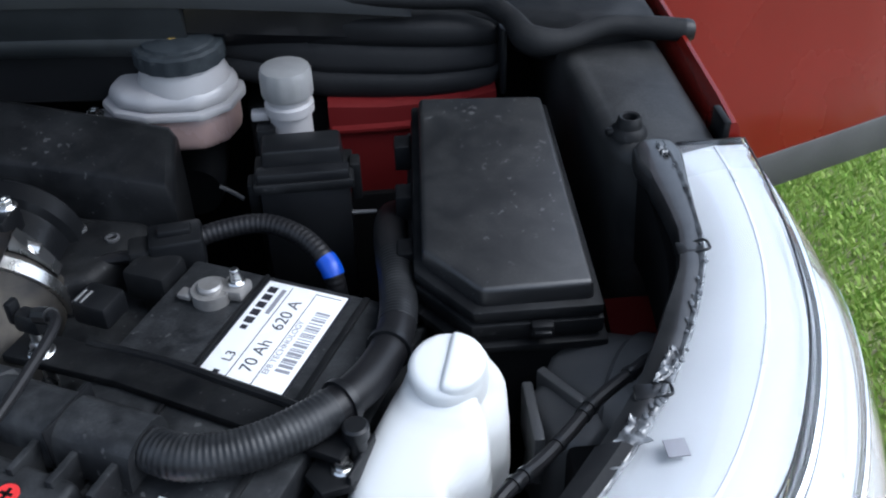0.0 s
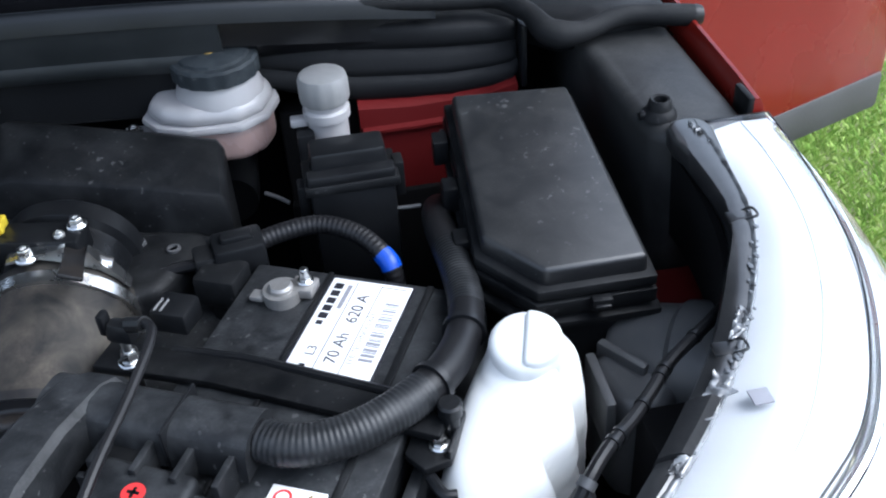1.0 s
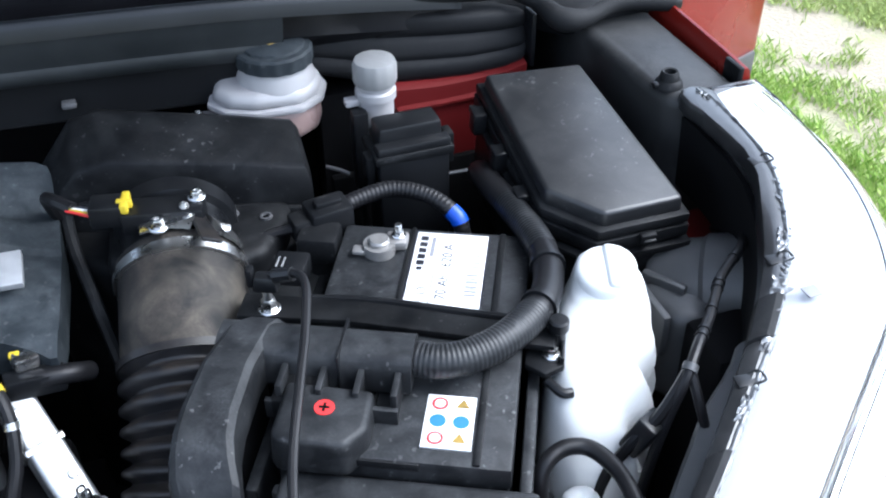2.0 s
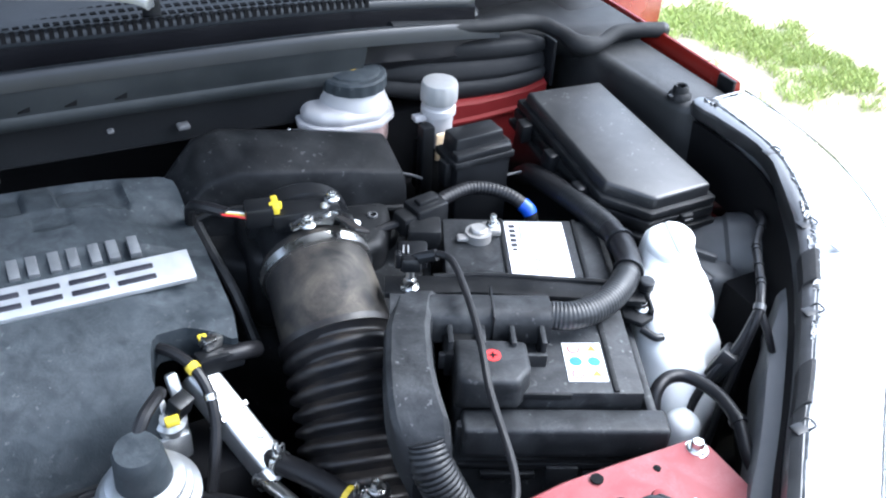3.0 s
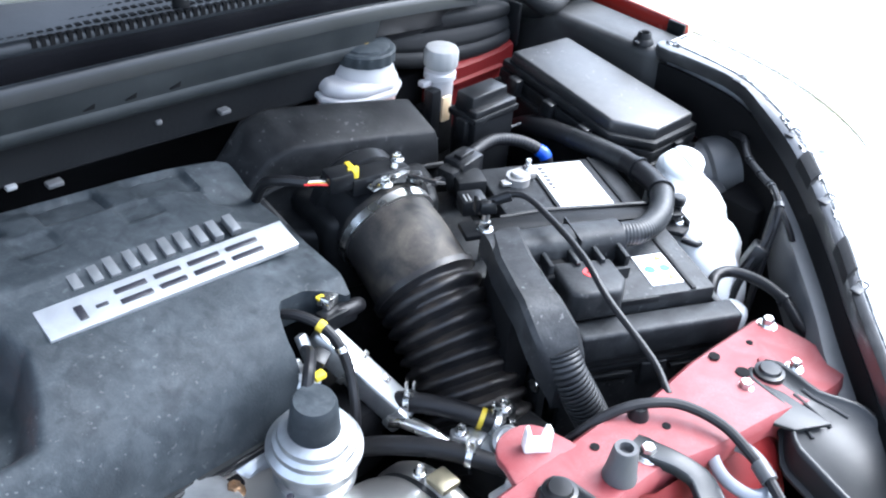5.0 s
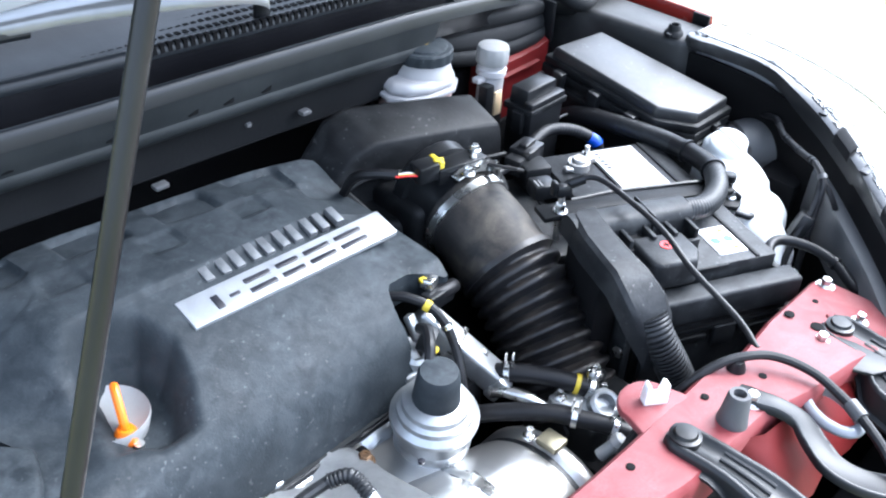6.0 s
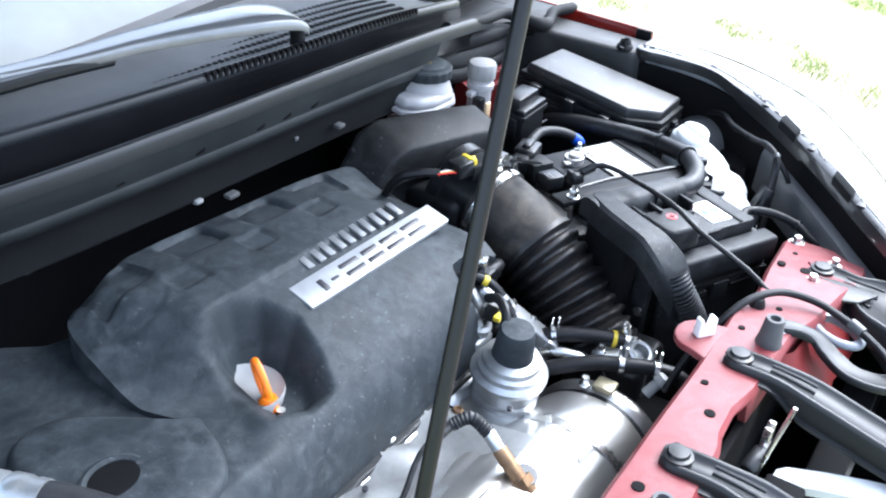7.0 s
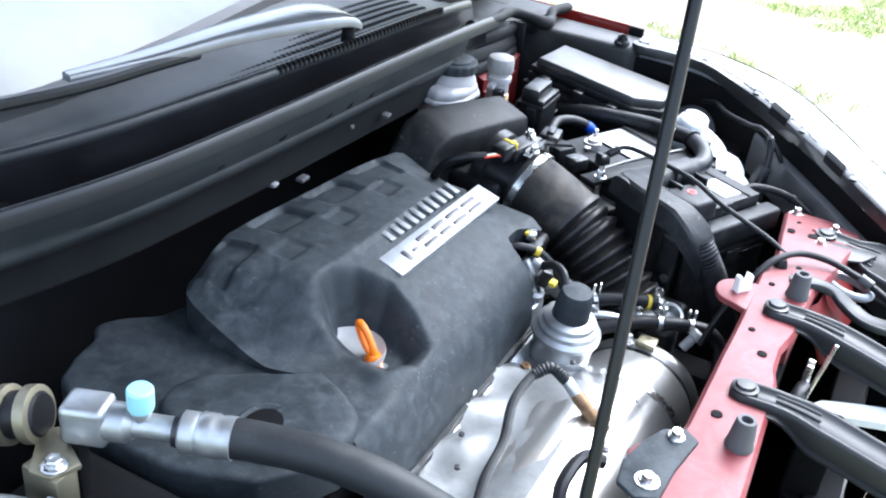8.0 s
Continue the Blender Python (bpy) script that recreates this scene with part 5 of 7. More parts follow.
def bent_tube():
    t = thing("bent_rubber_tube", (-0.03, 0.29, 0.95), "bent black rubber tube over the front panel", "hose")
    pts = [(-0.064, 0.285, 0.88), (-0.063, 0.294, 0.94), (-0.057, 0.305, 0.964), (-0.039, 0.312, 0.971), (-0.020, 0.307, 0.971), (-0.010, 0.286, 0.971), (-0.008, 0.262, 0.970), (-0.012, 0.238, 0.966), (-0.026, 0.205, 0.956), (-0.038, 0.160, 0.955), (-0.054, 0.120, 0.955), (-0.087, 0.100, 0.95), (-0.118, 0.094, 0.935)]
    part("tube", tube(pts, 0.0066, 12, 8), RUBBER, t)
    line = smooth_line(pts, 8)
    part("band", ring_band(line[55], line[56] - line[55], 0.0066, 0.006, 0.002, 14), BLACK_SMOOTH, t)
    part("elbow", tube([(-0.058, 0.272, 0.84), (-0.062, 0.280, 0.90), (-0.062, 0.294, 0.945)], 0.009, 12), BLACK_SMOOTH, t)
    part("foot", box((-0.07, 0.255, 0.43), (-0.045, 0.285, 0.85), 0.004), CAVITY, t)
    return t


bent_tube()


# ---- fuse box, relay box, reservoirs ----
def fuse_box():
    m = pose(0.105, 0.615, 1.0455, 6.5, 0, -2.5)
    t = thing("fuse_box", (0.105, 0.62, 0.88), "black fuse box with a dusty chamfered lid and front latch", "fuse box")
    top = [(-0.052, 0.118), (0.054, 0.113), (0.064, -0.116), (-0.016, -0.119), (-0.056, -0.074)]

    def grown(g):
        return [(x + math.copysign(g, x), y + math.copysign(g, y)) for x, y in top]

    lid = part("lid", prism(top, -0.018, 0.0, 0.004, m, seg=3, inset=0.02), LID, t)
    part("lid_step", prism(grown(0.006), -0.026, -0.015, 0.0025, m), BLACK, lid)
    part("lid_skirt", prism(grown(0.007), -0.042, -0.028, 0.002, m), BLACK, lid)
    part("body_rim", prism(grown(0.011), -0.054, -0.046, 0.002, m), BLACK, t)
    part("body", prism(grown(0.004), -0.15, -0.04, 0.004, m), BLACK_SMOOTH, t)
    part("latch", box((0.018, -0.132, -0.036), (0.034, -0.124, -0.024), 0.002, m), BLACK, t)
    part("latch_bar", box((0.020, -0.1345, -0.031), (0.032, -0.131, -0.028), 0.001, m), BLACK_SMOOTH, t)
    for y in (0.085, 0.02, -0.045):
        part("side_hook", box((-0.074, y - 0.009, -0.048), (-0.060, y + 0.009, -0.022), 0.002, m), BLACK_SMOOTH, t)
    part("leg", box((0.07, 0.56, 0.43), (0.14, 0.70, 0.92), 0.005), CAVITY, t)
    return t


fuse_box()


def relay_box():
    m = pose(-0.0415, 0.683, 0, 0, 0, 1)
    t = thing("relay_box", (-0.04, 0.683, 0.9), "small black relay box with a stepped lid", "relay box")
    lid = part("lid", box((-0.034, -0.010, 1.026), (0.034, 0.022, 1.050), 0.003, m, taper=0.06), BLACK_SMOOTH, t)
    part("lid_step", box((-0.038, -0.022, 1.024), (0.038, -0.006, 1.036), 0.003, m), BLACK_SMOOTH, lid)
    part("lid_rim", box((-0.041, -0.024, 1.018), (0.041, 0.026, 1.027), 0.002, m), BLACK, lid)
    part("case", box((-0.037, -0.021, 0.9), (0.037, 0.022, 1.02), 0.004, m), BLACK_SMOOTH, t)
    part("side_clip", box((0.038, -0.006, 0.995), (0.047, 0.012, 1.03), 0.002, m), BLACK, t)
    part("pin", tube([(-0.119, 0.721, 0.99), (-0.108, 0.714, 0.988), (-0.098, 0.707, 0.985)], 0.0020, 6), GREY_RUBBER, t, "dull metal pin")
    part("pin", tube([(-0.009, 0.667, 0.99), (0.016, 0.666, 0.99)], 0.0018, 6, 2), GREY_RUBBER, t, "dull metal pin")
    part("side_clip", box((-0.047, -0.012, 0.99), (-0.038, 0.006, 1.022), 0.002, m), BLACK, t)
    part("leg", box((-0.03, -0.015, 0.43), (0.03, 0.015, 0.91), 0.003, m), CAVITY, t)
    return t


relay_box()


def clutch_reservoir():
    c = pose(-0.053, 0.757, 0)
    t = thing("clutch_reservoir", (-0.053, 0.757, 0.95), "small white clutch fluid reservoir with a ribbed grey-white cap", "reservoir")
    part("cap", lathe([(0.0215, 1.058), (0.0225, 1.061), (0.0225, 1.078), (0.0205, 1.083), (0.017, 1.0845), (0.004, 1.0845)], 48, c, lobes=24, lobe=0.02), WHITE_CAP, t)
    part("neck", lathe([(0.0185, 1.0), (0.0185, 1.04), (0.0215, 1.042), (0.0215, 1.050), (0.019, 1.052), (0.019, 1.06)], 28, c), CLOUDY, t)
    part("fluid_strip", box((-0.012, -0.0215, 0.985), (0.004, -0.017, 1.022), 0.002, c), CREAM, t, "cream fluid level strip")
    part("ear", box((-0.034, -0.006, 1.035), (-0.018, 0.006, 1.043), 0.002, c), CLOUDY, t)
    part("bracket", box((-0.030, -0.020, 0.94), (-0.014, -0.004, 1.034), 0.002, c), BLACK_SMOOTH, t, "dark metal bracket")
    part("bracket", box((-0.024, -0.012, 0.93), (0.02, 0.02, 1.0), 0.004, c), BLACK, t)
    part("leg", box((-0.02, -0.01, 0.43), (0.015, 0.015, 0.94), 0.003, c), CAVITY, t)
    return t


clutch_reservoir()


def brake_reservoir():
    t = thing("brake_reservoir", (-0.155, 0.81, 0.95), "translucent white brake fluid reservoir with a black ribbed cap", "reservoir")
    c = pose(-0.147, 0.802, 0)
    cap = part("cap", lathe([(0.0375, 1.077), (0.0395, 1.0775), (0.0395, 1.091), (0.0375, 1.0935), (0.032, 1.094), (0.031, 1.0965), (0.026, 1.0985), (0.006, 1.099)], 96, c, lobes=32, lobe=0.022), COVER, t, "black ribbed screw cap", sharp=25)
    part("mark", prism([(-0.013, -0.004), (-0.004, -0.010), (0.006, -0.006), (0.008, 0.003), (-0.006, 0.005)], 1.0988, 1.0998, 0.0, c), OCHRE, cap, "worn yellow mark")
    part("neck", lathe([(0.0415, 1.045), (0.0405, 1.062), (0.0375, 1.070), (0.0365, 1.078)], 36, c), CLOUDY, t)
    out = [(-0.072, -0.008), (-0.058, -0.030), (-0.03, -0.043), (0.016, -0.045), (0.040, -0.028), (0.050, 0.0), (0.045, 0.03), (-0.06, 0.035)]
    part("body", prism(out, 1.043, 1.0605, 0.008, c, seg=3, inset=0.10), CLOUDY, t)
    part("flange", prism([(x * 1.05, y * 1.05) for x, y in out], 1.036, 1.044, 0.003, c), CLOUDY, t)
    part("fluid", prism([(x * 0.92, y * 0.92) for x, y in out], 1.001, 1.037, 0.010, c, seg=3), AMBER, t, "amber fluid in the lower half")
    part("bolt", hex_bolt((-0.085, -0.005, 1.028), 0.008, 0.007, c), STEEL, t)
    part("ear", box((-0.095, -0.014, 1.021), (-0.062, 0.008, 1.028), 0.002, c), CLOUDY, t)
    part("cylinder", lathe([(0.028, 0.0), (0.03, 0.02), (0.03, 0.12), (0.02, 0.14)], 24, along((-0.16, 0.80, 0.935), (-0.16, 0.94, 0.95))), BLACK_SMOOTH, t)
    return t


brake_reservoir()


# ---- intake ----
def air_box():
    t = thing("air_filter_box", (-0.26, 0.72, 0.8), "black air filter box with a rounded lid", "air filter box")
    rings = []
    # stations from the outer end towards the engine: x, front y, rear y, top z front, top z rear
    st = [(-0.146, 0.660, 0.720, 1.026, 1.048), (-0.151, 0.659, 0.722, 1.035, 1.056), (-0.20, 0.672, 0.736, 1.040, 1.062), (-0.27, 0.690, 0.754, 1.046, 1.070),
          (-0.325, 0.704, 0.768, 1.050, 1.076), (-0.355, 0.712, 0.775, 1.040, 1.066), (-0.39, 0.72, 0.78, 1.0, 1.02)]
    for x, yf, yr, zf, zr in st:
        rings.append([(x, yf - 0.008, 0.92), (x, yf - 0.003, zf - 0.02), (x, yf, zf - 0.003), (x, yf + 0.002, zf), (x, yf + 0.006, zf + 0.002), (x, yr - 0.012, zr), (x, yr - 0.004, zr - 0.002), (x, yr, zr - 0.008), (x, yr, 0.92)])
    part("lid", loft(rings), BLACK, t, sharp=50)
    part("lower_body", prism([(-0.15, 0.662), (-0.15, 0.73), (-0.40, 0.79), (-0.41, 0.70), (-0.33, 0.63), (-0.22, 0.605), (-0.175, 0.62)], 0.62, 0.975, 0.012, seg=3), BLACK, t)
    part("front_ledge", prism([(-0.165, 0.665), (-0.335, 0.71), (-0.345, 0.62), (-0.25, 0.585), (-0.205, 0.59), (-0.178, 0.63)], 0.90, 1.0, 0.012, seg=3), BLACK, t)
    part("seam", tube([(-0.142, 0.650, 0.99), (-0.25, 0.675, 1.0), (-0.345, 0.702, 1.01), (-0.40, 0.715, 0.985)], 0.004, 8), BLACK, t)
    part("side_pipe", tube([(-0.375, 0.72, 1.0), (-0.372, 0.675, 0.985), (-0.362, 0.625, 0.955), (-0.352, 0.59, 0.90)], 0.006, 8), CONDUIT, t, "thin hose down the side")
    for x, y in ((-0.196, 0.640), (-0.225, 0.655)):
        part("clip_hole", lathe([(0.006, 0.999), (0.006, 1.002), (0.004, 1.0025), (0.0035, 1.0)], 14, pose(x, y, 0)), GREY_RUBBER, t)
    part("leg", box((-0.36, 0.66, 0.43), (-0.18, 0.74, 0.63), 0.005), CAVITY, t)
    return t


air_box()

HOSE_LINE = [(-0.280, 0.622, 0.990), (-0.283, 0.590, 0.982), (-0.288, 0.545, 0.964), (-0.294, 0.500, 0.940), (-0.302, 0.455, 0.906), (-0.313, 0.412, 0.868), (-0.322, 0.375, 0.832)]


def airflow_sensor():
    t = thing("airflow_meter", (-0.285, 0.62, 0.98), "black airflow meter pipe with a yellow-marked sensor plug", "sensor")
    m = along((-0.276, 0.668, 1.002), (-0.287, 0.575, 0.982))
    part("pipe", lathe([(0.052, 0.0), (0.056, 0.004), (0.056, 0.02), (0.050, 0.024), (0.050, 0.085)], 40, m), BLACK_SMOOTH, t)
    s = pose(-0.285, 0.612, 1.045, 0, 0, -12)
    part("sensor", box((-0.036, -0.014, -0.012), (0.034, 0.014, 0.010), 0.003, s), BLACK_SMOOTH, t)
    part("plug", box((-0.062, -0.012, -0.004), (-0.032, 0.012, 0.018), 0.003, s), BLACK_SMOOTH, t)
    part("tag", box((-0.035, -0.012, 0.010), (-0.028, 0.012, 0.0190), 0.0015, s), YELLOW, t, "yellow lock tab")
    part("tag", box((-0.038, -0.006, 0.012), (-0.025, -0.001, 0.0200), 0.0012, s), YELLOW, t)
    for k, mat in enumerate((INK_RED, YELLOW, WHITE, INK)):
        part("wire", tube([s @ Vector((-0.058, -0.007 + 0.004 * k, 0.006)), s @ Vector((-0.07, -0.003 + 0.003 * k, 0.008)), s @ Vector((-0.084, 0.006 + 0.002 * k, 0.006))], 0.0014, 6), mat, t, "thin coloured wire")
    part("loom", tube([s @ Vector((-0.078, 0.008, 0.006)), s @ Vector((-0.098, 0.026, 0.004)), s @ Vector((-0.112, 0.05, -0.01)), s @ Vector((-0.114, 0.075, -0.05))], 0.006, 8), RUBBER, t)
    part("screw", hex_bolt((0.028, 0.006, 0.010), 0.008, 0.008, s), STEEL, t)
    part("screw", hex_bolt((0.018, -0.006, 0.010), 0.0045, 0.004, s), STEEL, t)
    part("nut", hex_bolt((-0.003, -0.024, 0.002), 0.0085, 0.010, s), STEEL, t)
    return t


airflow_sensor()


def intake_hose():
    t = thing("intake_hose", (-0.305, 0.50, 0.88), "black ribbed rubber intake hose with a dusty brown-stained sleeve", "hose")
    line = smooth_line(HOSE_LINE, 10)
    k = 20
    part("sleeve", tube([line[i] for i in range(6, 27, 2)], lambda f: 0.0555 + (0.003 if f < 0.12 else 0.0) + 0.002 * f, 40, 3), SLEEVE, t)
    part("sleeve_lip", ring_band(line[26], line[27] - line[26], 0.055, 0.007, 0.006, 40), HOSE, t)
    bm = bmesh.new()
    rest = even_line(line[26:], 0.0022)
    n, way = 40, None
    rings = []
    for i, c in enumerate(rest):
        d = (rest[min(i + 1, len(rest) - 1)] - rest[max(i - 1, 0)]).normalized()
        way = d.orthogonal().normalized() if way is None else (way - d * way.dot(d)).normalized()
        side = d.cross(way)
        ph = (i % 8) / 8
        r = 0.0605 - 0.0095 * (0.5 - 0.5 * math.cos(2 * math.pi * ph)) ** 1.6
        rings.append([c + r * (math.cos(2 * math.pi * j / n) * way + math.sin(2 * math.pi * j / n) * side) for j in range(n)])
    part("bellows", loft(rings), HOSE, t, sharp=80)
    d = (line[10] - line[9]).normalized()
    clamp = part("clamp", ring_band(line[9], d, 0.0582, 0.010, 0.0015, 44), STEEL, t, "bright steel hose clamp")
    top = line[9] + Vector((0.022, 0.0, 0.057))
    m = Matrix.Translation(top) @ Matrix.Rotation(radians(25), 4, 'Y')
    for side in (-1, 1):
        flag = [[(side * (0.008 + 0.038 * f), -0.010 + 0.004 * f, 0.002 - 0.016 * f * f + lift * (1 - f)), (side * (0.008 + 0.038 * f), 0.010 - 0.005 * f, 0.002 - 0.016 * f * f + 0.3 * lift * (1 - f)),
                 (side * (0.008 + 0.038 * f), 0.010 - 0.005 * f, -0.0005 - 0.016 * f * f), (side * (0.008 + 0.038 * f), -0.010 + 0.004 * f, -0.0005 - 0.016 * f * f)] for f, lift in ((0.0, 0.013), (0.15, 0.009), (0.4, 0.005), (0.7, 0.003), (1.0, 0.002))]
        bm = loft(flag)
        bmesh.ops.transform(bm, matrix=m, verts=bm.verts)
        part("clamp_ear", bm, STEEL, clamp, "bright folded clamp ear", sharp=30)
    part("clamp_screw", lathe([(0.005, -0.002), (0.005, 0.02), (0.0035, 0.021)], 10, m @ pose(0.008, 0, 0.0, 0, 90, 0)), STEEL, clamp)
    part("clamp_tail", prism([(-0.007, 0.012), (0.007, 0.012), (0.009, -0.05), (-0.009, -0.05)], 0.0, 0.004, 0.0015, m @ pose(0.0, -0.002, 0.004, -14, 0, 0)), HOSE, clamp)
    end = line[-1]
    fl = part("flange", prism([(-0.055, -0.05), (0.05, -0.05), (0.066, 0.0), (0.055, 0.03), (0.01, 0.055), (-0.05, 0.045)], -0.01, 0.012, 0.004, along(end, end + (line[-1] - line[-2]))), BLACK_SMOOTH, t)
    part("bolt", hex_bolt((-0.322, 0.362, 0.905), 0.009, 0.010), STEEL, t)
    part("bolt_boss", lathe([(0.013, 0.85), (0.013, 0.905)], 16, pose(-0.322, 0.362, 0)), BLACK_SMOOTH, t)
    part("stub_bolt", hex_bolt((0, 0, 0), 0.007, 0.012, along((-0.275, 0.365, 0.905), (-0.255, 0.362, 0.905))), STEEL, t)
    part("throttle_body", box((-0.375, 0.315, 0.78), (-0.28, 0.37, 0.885), 0.012, seg=3), BLACK_SMOOTH, t, "black throttle body")
    part("foot", box((-0.36, 0.31, 0.43), (-0.30, 0.36, 0.79), 0.006), CAVITY, t)
    return t


intake_hose()

# ---- engine ----
LEFT_EDGE = [(0.48, -0.905), (0.505, -0.905), (0.52, -0.902), (0.54, -0.888), (0.56, -0.868), (0.58, -0.852), (0.60, -0.846), (0.62, -0.854), (0.645, -0.864), (0.67, -0.864), (0.70, -0.861), (0.73, -0.858), (0.755, -0.852), (0.77, -0.844), (0.78, -0.830), (0.79, -0.795)]
REAR_EDGE = [(-0.85, 0.773), (-0.82, 0.784), (-0.80, 0.788), (-0.75, 0.790), (-0.69, 0.790), (-0.634, 0.786), (-0.572, 0.782), (-0.506, 0.777), (-0.45, 0.770), (-0.40, 0.7635), (-0.38, 0.760)]


def cover_height(x, y):
    """Height of the engine cover's skin."""
    z = interp(y, [(0.482, 0.900), (0.487, 0.930), (0.494, 0.953), (0.504, 0.970), (0.518, 0.984), (0.536, 0.996), (0.560, 1.008), (0.59, 1.019), (0.628, 1.031), (0.645, 1.0375), (0.655, 1.040), (0.72, 1.043), (0.755, 1.041), (0.775, 1.037), (0.80, 1.033)])[0]
    front = z + 0.02 if y < 0.512 else 1.0
    z += 0.014 * smoothstep(-0.45, -0.86, x) * smoothstep(0.52, 0.62, y)
    # right-hand side curves down to a crisp edge
    low = interp(y, [(0.55, 1.0), (0.70, 1.0), (0.762, 1.029)])[0]
    if z > low:
        z += (low - z) * smoothstep(-0.52, -0.372, x) ** 1.7
    # left-hand side slopes down to a low rim that laps over the lower cover
    edge = interp(y, LEFT_EDGE)[0]
    rim, reach, flat = interp(y, [(0.48, 0.985, 0.13, 0.40), (0.59, 0.986, 0.12, 0.38), (0.65, 0.990, 0.105, 0.05), (0.72, 1.008, 0.085, -0.2), (0.77, 1.020, 0.06, -0.3), (0.80, 1.015, 0.05, -0.3)])
    rim -= max(0.0, 0.9985 - front)
    z += (rim - z) * smoothstep(edge + reach, edge + reach * flat, x)
    # sunken ring near the far corner
    d = math.hypot(x + 0.80, (y - 0.725) * 1.2)
    z -= 0.0028 * smoothstep(0.045, 0.036, d) * smoothstep(0.010, 0.022, d)
    # recesses along the rear edge
    yr = interp(x, REAR_EDGE)[0]
    for cx in (-0.79, -0.680, -0.572, -0.474):
        z -= 0.0070 * smoothstep(0.036, 0.031, abs(x - cx)) * smoothstep(yr - 0.054, yr - 0.047, y) * smoothstep(yr - 0.003, yr - 0.009, y)
        z -= 0.003 * smoothstep(0.022, 0.019, abs(x - cx - 0.052)) * smoothstep(0.690, 0.695, y) * smoothstep(0.725, 0.720, y) * smoothstep(-0.40, -0.43, x)
    # step line behind the badge
    z -= 0.003 * smoothstep(0.652, 0.648, y) * smoothstep(-0.86, -0.80, x)
    # pocket for the dipstick
    d = inside_by(x, y, POCKET)
    if d > -0.008:
        low = min(z, 0.962 + 0.10 * (y - 0.57))
        z = z + (low - z) * smoothstep(-0.006, 0.026 + 0.014 * smoothstep(-0.74, -0.78, x), d)
    return z


POCKET = [(-0.788, 0.638), (-0.765, 0.649), (-0.738, 0.649), (-0.708, 0.634), (-0.694, 0.597), (-0.704, 0.558), (-0.722, 0.524), (-0.760, 0.520), (-0.800, 0.538), (-0.800, 0.552), (-0.797, 0.585), (-0.792, 0.625)]


def inside_by(x, y, ring):
    """How deep a point lies inside a closed outline; under 0 outside it."""
    inside, best = False, 9.0
    for (ax, ay), (bx, by) in zip(ring, ring[1:] + ring[:1]):
        if (ay > y) != (by > y) and x < ax + (y - ay) / (by - ay) * (bx - ax):
            inside = not inside
        f = min(max(((x - ax) * (bx - ax) + (y - ay) * (by - ay)) / ((bx - ax) ** 2 + (by - ay) ** 2), 0), 1)
        best = min(best, math.hypot(x - ax - f * (bx - ax), y - ay - f * (by - ay)))
    return best if inside else -best

RIGHT_EDGE = [(0.48, -0.462), (0.515, -0.394), (0.552, -0.387), (0.645, -0.381), (0.725, -0.380), (0.752, -0.382), (0.766, -0.389), (0.80, -0.40)]
NOTCH = [(-0.48, 0.518), (-0.466, 0.546), (-0.436, 0.546), (-0.41, 0.534), (-0.388, 0.518), (-0.34, 0.515)]


